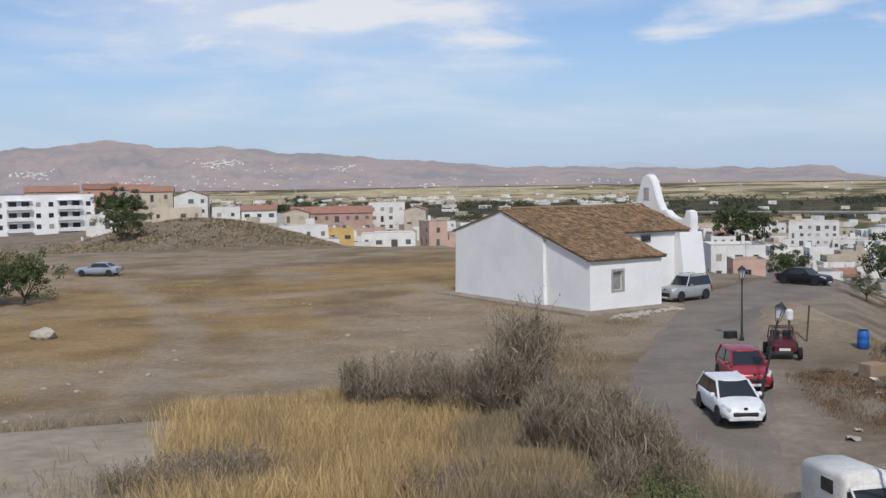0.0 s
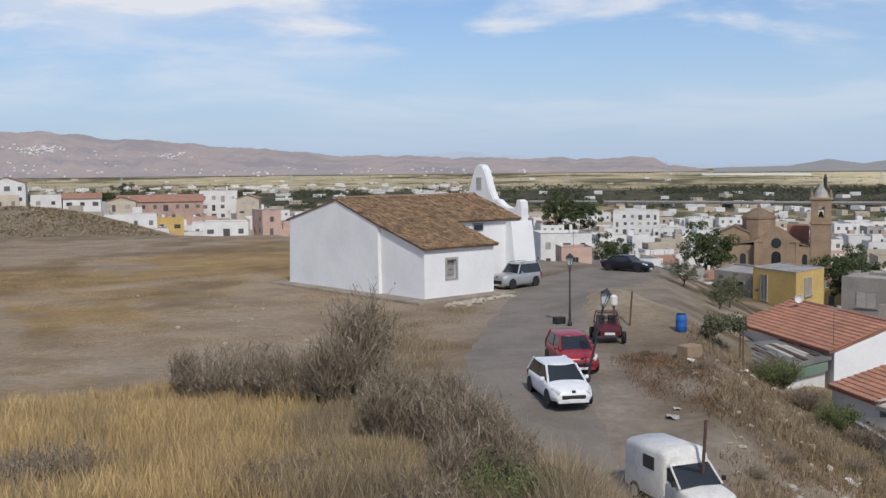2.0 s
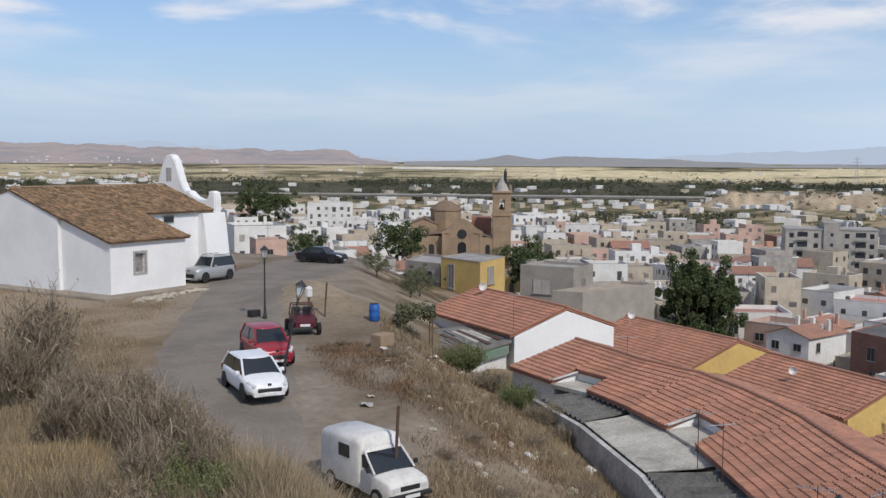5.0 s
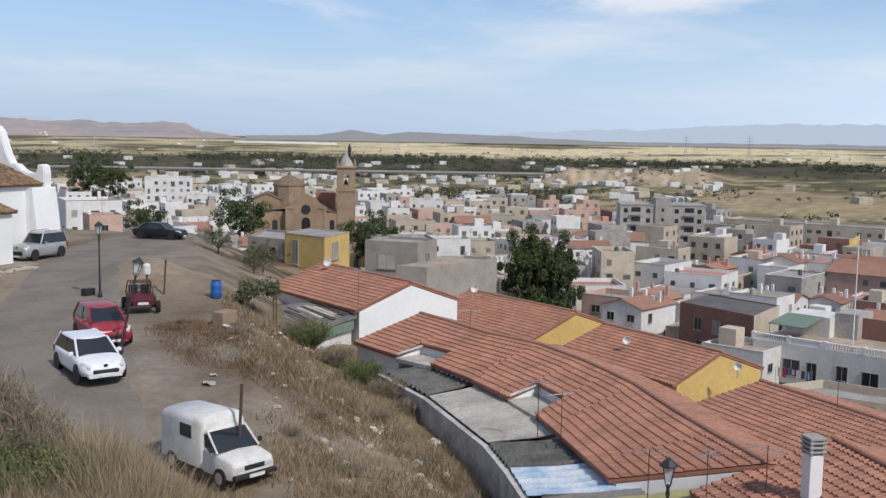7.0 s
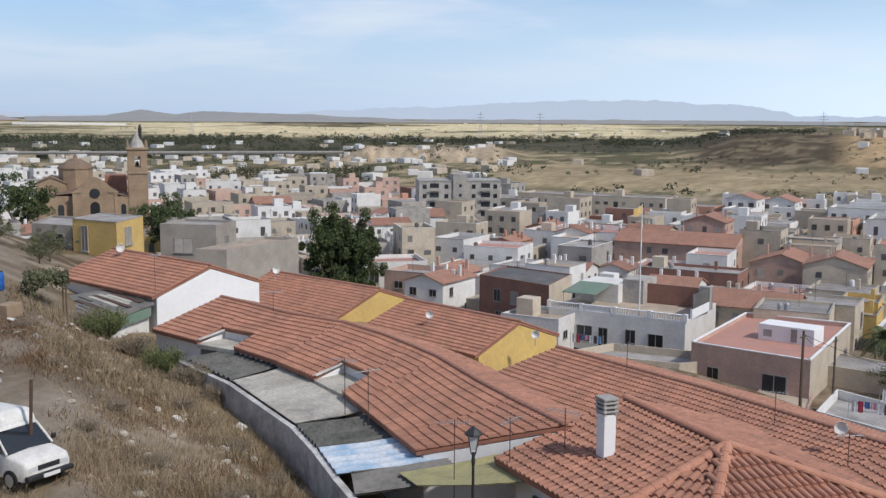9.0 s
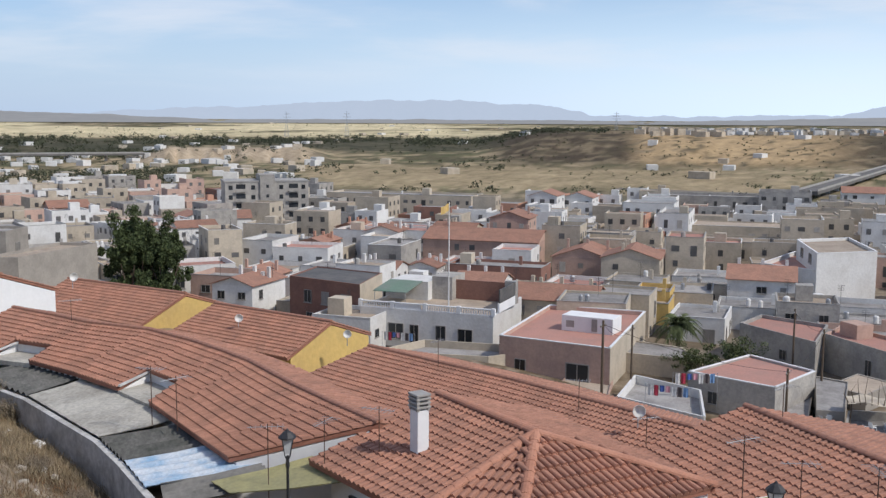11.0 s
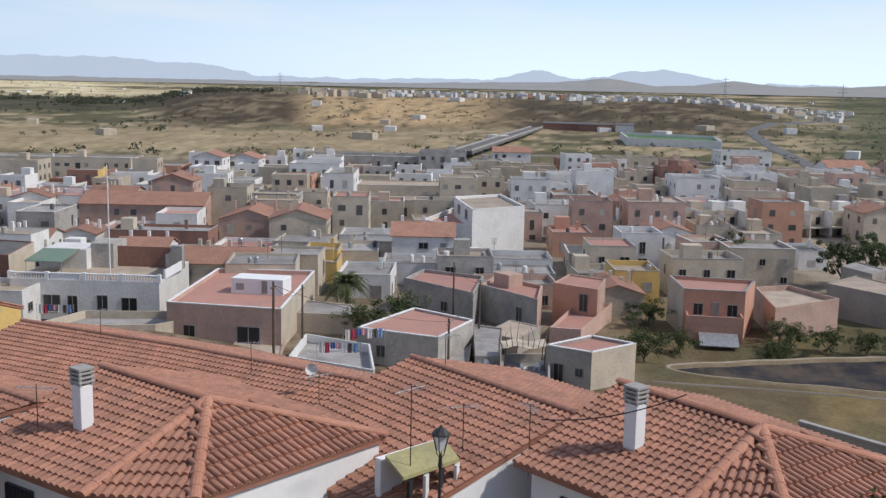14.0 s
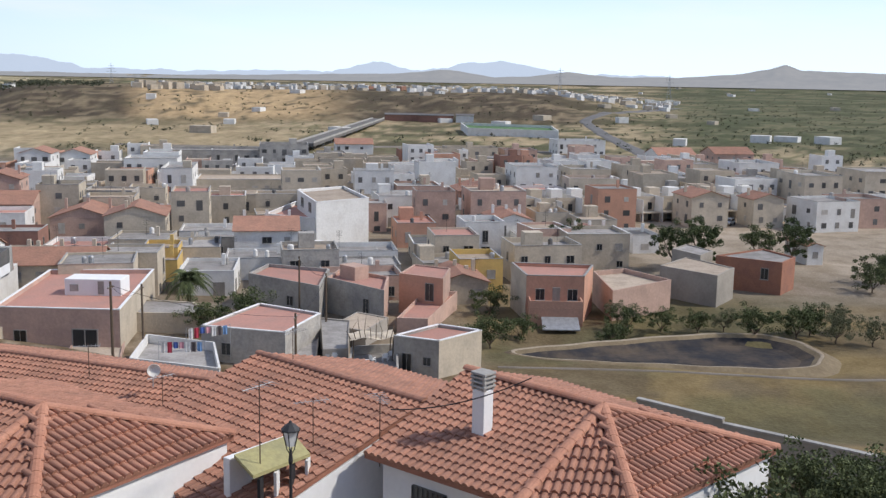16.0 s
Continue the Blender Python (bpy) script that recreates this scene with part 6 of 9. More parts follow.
# ---- church ----
def make_church():
    st, brown = WALLS["stone"], material("church_roof_tile", (0.235, 0.165, 0.115), 0.9, (0.17, 0.125, 0.09), 0.5, 4.0, 0.3)
    a = radians(27.3)
    d = 300.0
    c = thing("church", pose(d * math.sin(a), d * math.cos(a), -22.5, 0, 0, -27.3), "sandstone parish church with domed crossing and bell tower", "church")
    # front with a stepped, curved gable
    half = [(6.0, 0), (6.0, 10.6), (5.6, 11.0), (4.6, 11.6), (3.4, 12.9), (1.8, 14.3), (0.6, 14.8)]
    part("facade", prism(half + [(-x, z) for x, z in half[::-1]], -0.5, 0.7), st, c)
    part("nave", block(-5.8, 0.7, 0, 5.8, 26, 10.8), st, c)
    for sx in (-1, 1):
        part("roof", slab([(sx * 6.2, 0.7, 10.7), (0, 0.7, 13.6), (0, 26, 13.6), (sx * 6.2, 26, 10.7)], 0.25), brown, c, "brown tiled roof")
        part("pilaster", block(sx * 5.5 - 0.4, -0.7, 0, sx * 5.5 + 0.4, -0.5, 10.8, 0.05), st, c)
    # side aisles and the transept with its own gable
    part("aisle", block(-15.0, 2, 0, -6.0, 24, 9.6), st, c)
    part("aisle_roof", slab([(-15.3, 1.7, 9.6), (-6.0, 1.7, 10.6), (-6.0, 24, 10.6), (-15.3, 24, 9.6)], 0.25), brown, c)
    part("aisle", block(6.0, 0.5, 0, 9.2, 22, 9.4), st, c)
    part("aisle_roof", slab([(6.0, 0.3, 10.2), (9.4, 0.3, 9.4), (9.4, 22, 9.4), (6.0, 22, 10.2)], 0.25), brown, c)
    part("transept", prism([(-15.6, 0), (-7.6, 0), (-7.6, 12.6), (-11.6, 14.4), (-15.6, 12.6)], 9, 20), st, c)
    for q in ([(-15.9, 8.7, 12.5), (-11.6, 8.7, 14.4), (-11.6, 20, 14.4), (-15.9, 20, 12.5)], [(-7.3, 8.7, 12.5), (-11.6, 8.7, 14.4), (-11.6, 20, 14.4), (-7.3, 20, 12.5)]):
        part("transept_roof", slab([(x, y, z + 0.3) for x, y, z in q], 0.25), brown, c)
    part("transept", block(3.0, 12, 0, 9.0, 22, 14.6), WALLS["brick"], c, "red brick rear wing")
    part("cornice", block(-6.3, -0.75, 10.5, -3.6, -0.5, 10.9, 0.05), st, c)
    part("cornice", block(3.6, -0.75, 10.5, 6.3, -0.5, 10.9, 0.05), st, c)
    part("rose_window", lathe([(1.35, 0), (1.35, 0.2), (0.95, 0.28)], 20, axis="Y", centre=(0, -0.72, 10.4)), GLASS, c, "round dark window")
    for x, z, w, y in ((0.0, 4.6, 1.25, -0.5), (-9.0, 4.2, 0.8, 2.0), (7.6, 4.4, 0.65, 0.5)):
        o = [(-w, 0), (w, 0), (w, 2.2)] + [(w * math.cos(q * math.pi / 8), 2.2 + w * math.sin(q * math.pi / 8)) for q in range(1, 8)] + [(-w, 2.2)]
        part("arched_window", prism(o, -0.12, 0.1), GLASS, c, m=Matrix.Translation((x, y, z)))
    # crossing with a low faceted dome and lantern
    part("crossing", lathe([(4.7, 8), (4.7, 16.4), (5.0, 16.6), (5.0, 17.0)], 8, centre=(-5.0, 15, 0)), st, c)
    part("dome", lathe([(5.1, 17.0), (3.6, 18.2), (1.6, 19.3), (0.6, 19.7), (0.5, 20.3), (0.12, 20.9)], 8, centre=(-5.0, 15, 0)), brown, c, "faceted tiled dome")
    for k in range(3):
        q = radians(-90 + 45 * (k - 1))
        part("drum_window", block(-0.5, -0.1, 0, 0.5, 0.1, 1.6), GLASS, c, m=Matrix.Translation((-5.0 + 4.4 * math.cos(q), 15 + 4.4 * math.sin(q), 13.4)) @ Matrix.Rotation(q + math.pi / 2, 4, "Z"))
    # tower
    tx, ty = 11.7, 3.0
    t = part("tower", block(tx - 2.7, ty - 2.7, 0, tx + 2.7, ty + 2.7, 15.6, 0.05), st, c)
    part("cornice", block(tx - 2.95, ty - 2.95, 15.6, tx + 2.95, ty + 2.95, 16.1, 0.08), st, t)
    for sx in (-1, 1):
        for sy in (-1, 1):
            part("belfry_pier", block(tx + sx * 1.7 - 0.9, ty + sy * 1.7 - 0.9, 17.4, tx + sx * 1.7 + 0.9, ty + sy * 1.7 + 0.9, 20.6), st, t)
    part("belfry_base", block(tx - 2.6, ty - 2.6, 16.1, tx + 2.6, ty + 2.6, 17.4), st, t)
    part("belfry_head", block(tx - 2.6, ty - 2.6, 20.6, tx + 2.6, ty + 2.6, 22.4), st, t)
    part("cornice", block(tx - 3.0, ty - 3.0, 22.4, tx + 3.0, ty + 3.0, 23.0, 0.1), st, t)
    part("bell", lathe([(0.7, 17.6), (0.55, 18.0), (0.42, 18.8), (0.15, 19.1)], 12, centre=(tx, ty, 0)), RUST, t)
    part("spire", lathe([(2.2, 23.0), (1.6, 24.4), (0.7, 26.2), (0.2, 27.0), (0.12, 27.6)], 8, centre=(tx, ty, 0)), WALLS["grey"], t, "grey pointed spire")
    for sx in (-1, 1):
        for sy in (-1, 1):
            part("pinnacle", lathe([(0.35, 23.0), (0.3, 24.0), (0.05, 25.2)], 6, centre=(tx + sx * 2.5, ty + sy * 2.5, 0)), st, t)
    part("statue_finial", lathe([(0.3, 24.6), (0.5, 25.4), (0.45, 27.0), (0.55, 28.2), (0.2, 29.4)], 8, centre=(tx + 1.0, ty, 0)), IRON, t, "dark finial beside the spire")


make_church()


def make_block():
    """The tall apartment block with balcony bays."""
    a, d = radians(47.1), 312.0
    c = thing("apartment_block", pose(d * math.sin(a), d * math.cos(a), -22.5, 0, 0, -47.1 + 8), "grey five-storey apartment block with recessed balconies", "apartment block")
    g = WALLS["grey"]
    part("wall", block(-12.5, 0, 0, -2.2, 12, 12.6), g, c)
    part("wall", block(2.2, 0, 0, 12.5, 12, 12.6), g, c)
    part("stair_tower", block(-2.2, -0.6, 0, 2.2, 9, 14.8), g, c)
    part("coping", block(-12.7, -0.2, 12.6, -2.2, 12.2, 13.0), CONCRETE, c)
    part("coping", block(2.2, -0.2, 12.6, 12.7, 12.2, 13.0), CONCRETE, c)
    for fl in range(4):
        z = 1.2 + 2.9 * fl
        for x in (-10.9, -7.9, -4.2, 4.2, 7.9, 10.9):
            if abs(x) == 7.9:
                bal = part("balcony", block(x - 1.6, -0.9, z - 0.3, x + 1.6, 0.0, z - 0.1), CONCRETE, c)
                part("parapet", block(x - 1.6, -0.95, z - 0.1, x + 1.6, -0.85, z + 0.75), g, bal)
                part("recess", block(x - 1.4, -0.03, z, x + 1.4, 0.02, z + 2.1), GLASS, bal)
            else:
                share("window", PANE, c, Matrix.Translation((x, -0.02, z + 1.1)) @ Matrix.Diagonal((1.2, 0.08, 1.3, 1)))
        share("window", PANE, c, Matrix.Translation((0, -0.62, z + 1.4)) @ Matrix.Diagonal((0.8, 0.08, 0.9, 1)))


make_block()


def far_houses(items):
    """The rest of the town, too small to pick apart, in one mesh of walls, roofs and window openings."""
    for wall in sorted({i[6] for i in items}):
        V, F, M = [], [], []
        for x, y, rz, w, d, h, wl, roof in items:
            if wl != wall:
                continue
            z0 = float(land(x, y)) - 0.5
            R = Matrix.Translation((x, y, z0)) @ Matrix.Rotation(radians(rz), 4, "Z")

            def add(x0, y0, z0, x1, y1, z1, k):
                s = len(V)
                V.extend(tuple(R @ Vector(p)) for p in ((x0, y0, z0), (x1, y0, z0), (x1, y1, z0), (x0, y1, z0), (x0, y0, z1), (x1, y0, z1), (x1, y1, z1), (x0, y1, z1)))
                for f in ((0, 1, 5, 4), (1, 2, 6, 5), (2, 3, 7, 6), (3, 0, 4, 7), (4, 5, 6, 7)):
                    F.append(tuple(s + q for q in f))
                    M.append(k)
            add(-w / 2, -d / 2, 0, w / 2, d / 2, h - 0.5, 0)
            add(-w / 2, -d / 2, h - 0.5, w / 2, -d / 2 + 0.25, h, 0)
            add(-w / 2, -d / 2 + 0.25, h - 0.5, -w / 2 + 0.25, d / 2, h, 0)
            add(w / 2 - 0.25, -d / 2 + 0.25, h - 0.5, w / 2, d / 2, h, 0)
            add(-w / 2 + 0.25, -d / 2 + 0.25, h - 0.52, w / 2 - 0.25, d / 2, h - 0.42, 2)
            if int(x * 7 + y * 3) % 3 == 0:
                add(w * 0.1, 0, h - 0.45, w * 0.1 + 2.4, 2.2, h + 1.5, 0)
            for fl in range(max(1, int(h / 2.9))):
                zc = h - 2.0 - 2.9 * fl
                n = max(1, int(w / 2.8))
                for i in range(n):
                    xx = -w / 2 + w * (i + 0.5) / n
                    add(xx - 0.55, -d / 2 - 0.05, zc - 0.6, xx + 0.55, -d / 2 + 0.02, zc + 0.65, 1)
        ob = link("distant_houses", V, F, WALLS[wall])
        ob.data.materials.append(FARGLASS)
        ob.data.materials.append(FLATS["tan"] if wall in ("cream", "pink") else FLATS["grey"])
        ob.data.polygons.foreach_set("material_index", M)
        tagged(ob, f"distant {NAMES[wall]} flat-roofed town houses packed together", "houses", kind="stuff")


def crowded(x, y, r):
    q = np.array(placed)
    return bool(np.any((q[:, 0] - x) ** 2 + (q[:, 1] - y) ** 2 < (q[:, 2] * 0.78 + r) ** 2))


def filler():
    """Smaller houses packed between the others down in the town."""
    r = random.Random(5)
    made, rest = 0, []
    for _ in range(26000):
        if made + len(rest) >= 820:
            break
        a = r.uniform(-9, 108)
        near = np.interp(a, [-9, 8, 20, 30, 42, 50, 60, 72, 82, 92, 96, 108], [250, 250, 168, 172, 172, 130, 122, 120, 134, 158, 225, 240])
        far = np.interp(a, [-9, 5, 25, 45, 60, 80, 100, 108], [470, 540, 520, 390, 340, 380, 380, 350])
        d = math.sqrt(r.uniform(near ** 2, far ** 2))
        x, y = d * math.sin(radians(a)), d * math.cos(radians(a))
        if 23.5 < a < 31.5 and d < 322:
            continue
        w, dp = r.uniform(6, 12), r.uniform(7, 11)
        if crowded(x, y, max(w, dp) * 0.42):
            continue
        wall = r.choices(("white", "cream", "grey", "pink", "orange", "brown"), (10, 5, 1.2, 2.2, 0.8, 0.4) if a < 58 else (7.5, 8, 1.2, 2.8, 0.9, 0.4))[0]
        roof = r.choices(("grey", "tan", "red", "tile", "dark"), (4, 3, 2.4, 2.4, 0.5))[0]
        rz = (-a + r.choice((14, 14, 10, -70)) if a < 45 else r.choice((-75, -75, -72, 15))) + r.uniform(-4, 4)
        h = r.choice((3.2, 3.6, 5.8, 6.2, 6.6, 8.8))
        h = min(h, 6.0) if d < 205 else h
        if made < 150 and d < 255:
            house(x, y, rz, w, dp, float(land(x, y)) + h, wall, roof)
            made += 1
        else:
            placed.append((x, y, max(w, dp) * 0.6))
            rest.append((x, y, rz, w, dp, h, wall, roof))
    for _ in range(3000):
        if len(rest) > 700:
            break
        a, d = r.uniform(-12, 11), math.sqrt(r.uniform(235 ** 2, 450 ** 2))
        x, y = polar_place(a, d)
        w, dp = r.uniform(6, 12), r.uniform(7, 11)
        if crowded(x, y, max(w, dp) * 0.42):
            continue
        placed.append((x, y, max(w, dp) * 0.6))
        rest.append((x, y, -a + r.choice((14, 5, -10, 40)), w, dp, r.choice((3.2, 3.6, 5.8, 6.2, 6.6)), r.choices(("white", "cream", "pink", "grey", "orange"), (7, 4, 3, 1.5, 1))[0], "grey"))
    # the scattered farms and suburbs at the foot of the hills
    for _ in range(230):
        a, d = r.uniform(-21, 12), math.sqrt(r.uniform(750 ** 2, 2100 ** 2))
        x, y = polar_place(a, d)
        rest.append((x, y, -a + r.choice((14, 5, -10, 40)), r.uniform(7, 20), r.uniform(7, 11), r.choice((3.4, 3.6, 4.5, 6.2)), r.choices(("white", "cream", "pink"), (7, 4, 1))[0], "grey"))
    far_houses(rest)


def polar_place(a, d):
    return d * math.sin(radians(a)), d * math.cos(radians(a))



KEEP_CLEAR = [(137, 267, 19), (144, 280, 19), (92.0, 108.0, 10), (228, 212, 16), (118, -32, 26), (180, 39, 9), (172, 36, 8)]
placed.extend(KEEP_CLEAR)
placed.extend(HEROES)
filler()

# ---- vehicles ----
def loft(rings, bm=None, close=True):
    bm = bm or bmesh.new()
    R = [[bm.verts.new(p) for p in ring] for ring in rings]
    for a, b in zip(R, R[1:]):
        for k in range(len(a) - 1):
            bm.faces.new((a[k], a[k + 1], b[k + 1], b[k]))
    if close:
        bm.faces.new(R[0])
        bm.faces.new(R[-1][::-1])
    bmesh.ops.recalc_face_normals(bm, faces=bm.faces[:])
    return bm


def make_car(name, label, m, paint, L, W, H, belt, nose, cabin, wheel=0.31, rack=False, axle=0.30):
    """A car facing +y. nose: height of the bonnet's front edge. cabin: y of windscreen foot, roof front, roof rear, rear window foot, as shares of the length."""
    car = thing(name, m, label, "car" if name != "van" else "van", "parked vehicles")
    h = W / 2
    wf, rf, rr, rb = (L * v for v in cabin)
    ys = [-L / 2, -L / 2 + 0.1, -L / 2 + 0.2, L / 2 - 0.45, L / 2 - 0.18, -L / 2 + 0.35, rb, rr, 0.0, rf, wf, L / 2 - 0.75, L / 2 - 0.3, L / 2 - 0.08, L / 2]
    ys = sorted(set(ys))

    def top(y):
        return float(np.interp(y, [-L / 2, -L / 2 + 0.12, rb, wf, L / 2 - 0.35, L / 2 - 0.06, L / 2], [belt * 0.82, belt * 0.97, belt * 1.02, belt, nose + 0.06, nose - 0.06, nose - 0.22]))

    def half(y):
        return h * float(np.interp(abs(y), [0, L / 2 - 0.9, L / 2 - 0.45, L / 2 - 0.15, L / 2], [1, 1, 0.97, 0.88, 0.70]))
    rings = []
    for y in ys:
        w, t = half(y), top(y)
        lo = 0.24 if abs(y) < L / 2 - 0.3 else 0.30
        rings.append([(-w * 0.9, y, lo), (-w, y, lo + 0.14), (-w, y, t * 0.62), (-w * 0.985, y, t * 0.84), (-w * 0.90, y, t - 0.01), (-w * 0.5, y, t + 0.025), (0, y, t + 0.035), (w * 0.5, y, t + 0.025), (w * 0.90, y, t - 0.01), (w * 0.985, y, t * 0.84), (w, y, t * 0.62), (w, y, lo + 0.14), (w * 0.9, y, lo)])
    body = part("body", loft(rings), paint, car, smooth=True)
    body.modifiers.new("round", "SUBSURF").levels = 1
    body.modifiers["round"].render_levels = 2
    part("underbody", block(-h * 0.80, -L / 2 + 0.3, 0.2, h * 0.80, L / 2 - 0.4, 0.4), PLASTIC, car)
    # cabin: glass all round under a painted roof on painted pillars
    b, t = h * 0.885, h * 0.70
    foot = [(-b, rb), (b, rb), (b * 0.97, wf), (-b * 0.97, wf)]
    head = [(-t, rr), (t, rr), (t * 0.98, rf), (-t * 0.98, rf)]
    zb, zt = belt - 0.03, H - 0.07
    F3, H3 = [Vector((x, y, zb)) for x, y in foot], [Vector((x, y, zt)) for x, y in head]
    names = ("rear_window", "side_window", "windscreen", "side_window")
    for k in range(4):
        j = (k + 1) % 4
        a0, a1, b1, b0 = F3[k], F3[j], H3[j], H3[k]
        n = (a1 - a0).cross(b0 - a0).normalized()
        if n.dot((a0 + b1) / 2 - Vector((0, 0, (zb + zt) / 2))) < 0:
            n = -n
        parts = [(0.0, 1.0)] if k in (0, 2) else [(0.0, 0.5), (0.53, 1.0)]
        for u0, u1 in parts:
            q = [a0.lerp(a1, u0), a0.lerp(a1, u1), b0.lerp(b1, u1), b0.lerp(b1, u0)]
            bm = bmesh.new()
            f = [bm.verts.new(v) for v in q]
            g = [bm.verts.new(v - n * 0.03) for v in q]
            bm.faces.new(f)
            for i in range(4):
                bm.faces.new((f[i], g[i], g[(i + 1) % 4], f[(i + 1) % 4]))
            bmesh.ops.recalc_face_normals(bm, faces=bm.faces[:])
            part(names[k], bm, CARGLASS, car)
        part("pillar", tube([a0, b0], 0.045, 6), paint, car)
        if k in (1, 3):
            part("pillar", tube([a0.lerp(a1, 0.515), b0.lerp(b1, 0.515)], 0.028, 6), PLASTIC, car)
    rr_ = []
    for y, s, dz in ((rr - 0.06, 0.97, -0.02), (rr + 0.2, 1.0, 0.04), ((rr + rf) / 2, 1.02, 0.07), (rf - 0.2, 1.0, 0.045), (rf + 0.06, 0.96, -0.02)):
        rr_.append([(-t * s - 0.04, y, zt - 0.03), (-t * s, y, zt + dz * 0.6 + 0.02), (-t * 0.5, y, zt + dz), (0, y, zt + dz + 0.01), (t * 0.5, y, zt + dz), (t * s, y, zt + dz * 0.6 + 0.02), (t * s + 0.04, y, zt - 0.03)])
    roof = part("roof", loft(rr_), paint, car, smooth=True)
    roof.modifiers.new("round", "SUBSURF").levels = 1
    roof.modifiers["round"].render_levels = 2
    part("cabin_floor", block(-b * 0.9, rb + 0.1, zb - 0.1, b * 0.9, wf - 0.1, zb + 0.05), PLASTIC, car)
    for s in (-1, 1):
        part("seat", block(s * 0.36 - 0.22, -0.1 * L * 0.2, zb, s * 0.36 + 0.22, 0.12, H - 0.35, 0.05), PLASTIC, car)
        part("mirror", block(s * (h + 0.02) - 0.09, wf - 0.42, belt - 0.02, s * (h + 0.02) + 0.09, wf - 0.30, belt + 0.12, 0.03), paint, car)
        hl = [(s * h * 0.50, L / 2 - 0.09), (s * h * 0.86, L / 2 - 0.20)]
        q = bmesh.new()
        block(-0.12, -0.24, -0.075, 0.12, 0.24, 0.075, 0.05, q)
        part("headlight", q, LAMPGLASS, car, "clear headlight", m=Matrix.Translation((s * h * 0.70, L / 2 - 0.27, nose - 0.07)) @ Matrix.Rotation(s * 0.42, 4, "Z") @ Matrix.Rotation(-0.30, 4, "X"))
        q = block(-0.08, -0.05, -0.14, 0.08, 0.05, 0.14, 0.03)
        part("tail_light", q, REDLENS, car, "red tail light", m=Matrix.Translation((s * h * 0.80, -L / 2 + 0.05, belt * 0.78)))
        part("fog_lamp", lathe([(0.06, 0), (0.06, 0.05)], 10, axis="Y", centre=(s * h * 0.66, L / 2 - 0.12, 0.36)), LAMPGLASS, car)
    part("grille", block(-h * 0.56, L / 2 - 0.14, 0.36, h * 0.56, L / 2 + 0.012, 0.36 + (nose - 0.36) * 0.52, 0.07), PLASTIC, car, "black front grille")
    part("bumper", block(-h * 0.70, L / 2 - 0.30, 0.21, h * 0.70, L / 2 - 0.03, 0.31, 0.04), paint, car)
    part("badge", block(-0.07, L / 2 - 0.08, nose - 0.10, 0.07, L / 2 - 0.01, nose - 0.01, 0.02), PLASTIC, car)
    for y in (L / 2 + 0.005, -L / 2 - 0.03):
        part("number_plate", block(-0.26, y, 0.26, 0.26, y + 0.02, 0.36), PLATE, car)
    for s in (-1, 1):
        for y in (L / 2 - L * axle * 0.63, -L / 2 + L * axle * 0.63):
            wc = (s * (h - 0.125), y, wheel)
            part("wheel_arch", lathe([(wheel + 0.035, -0.02), (wheel + 0.035, 0.02)], 18, centre=(0, 0, 0)), PLASTIC, car, m=Matrix.Translation((s * (h - 0.012), y, wheel + 0.02)) @ Matrix.Rotation(radians(90), 4, "Y"))
            wh = part("wheel", lathe([(wheel * 0.7, -0.1), (wheel, -0.08), (wheel, 0.08), (wheel * 0.7, 0.1)], 18), TYRE, car, "black tyre", m=Matrix.Translation(wc) @ Matrix.Rotation(radians(90), 4, "Y") @ Matrix.Translation((0, 0, s * 0.025)))
            part("rim", lathe([(wheel * 0.66, -0.105), (wheel * 0.62, -0.02), (wheel * 0.62, 0.02), (wheel * 0.66, 0.105)], 12), CHROME, wh)
    if rack:
        for s in (-1, 1):
            part("roof_rail", tube([(s * t * 0.92, rr + 0.1, zt + 0.03), (s * t * 0.92, rr + 0.25, zt + 0.12), (s * t * 0.92, rf - 0.3, zt + 0.12), (s * t * 0.92, rf - 0.1, zt + 0.03)], 0.02, 6), PLASTIC, car)
        part("spare_wheel", lathe([(0.2, -0.1), (0.33, -0.09), (0.33, 0.09), (0.2, 0.1)], 16, axis="Y", centre=(0, -L / 2 - 0.12, 0.85)), TYRE, car)
    return car


def paint(name, color, metal=0.0):
    p = material(name, color, 0.28, tuple(c * 0.88 for c in color), 1.5, 14.0, 0.0, metal=metal, stain=0.10, spec=0.5)
    return p


def ground_at(x, y):
    return float(land(x, y)) + 0.05


make_car("hatchback_car", "white hatchback car parked on the dusty track", pose(10.85, 38.7, ground_at(10.85, 38.7), 0, 0, 181), paint("paint_white", (0.80, 0.81, 0.82)), 4.03, 1.74, 1.47, 0.91, 0.72, (0.27, 0.07, -0.36, -0.46))
make_car("red_car", "red compact car parked behind a white one", pose(13.0, 44.3, ground_at(13.0, 44.3), 0, 0, 178), paint("paint_red", (0.33, 0.018, 0.03)), 3.95, 1.72, 1.56, 0.96, 0.80, (0.25, 0.07, -0.38, -0.47))
make_car("off_road_car", "silver three-door off-road car beside the chapel", pose(17.95, 76.2, ground_at(17.95, 76.2), 0, 0, 126), paint("paint_silver", (0.42, 0.43, 0.43), 0.35), 4.4, 1.84, 1.86, 1.12, 0.98, (0.15, 0.04, -0.44, -0.485), wheel=0.37, rack=True)
make_car("saloon_car", "black saloon car parked at the brow of the track", pose(30.3, 85.8, ground_at(30.3, 85.8), 0, 0, 222), paint("paint_black", (0.012, 0.012, 0.014)), 4.6, 1.78, 1.42, 0.92, 0.76, (0.18, 0.06, -0.22, -0.36))
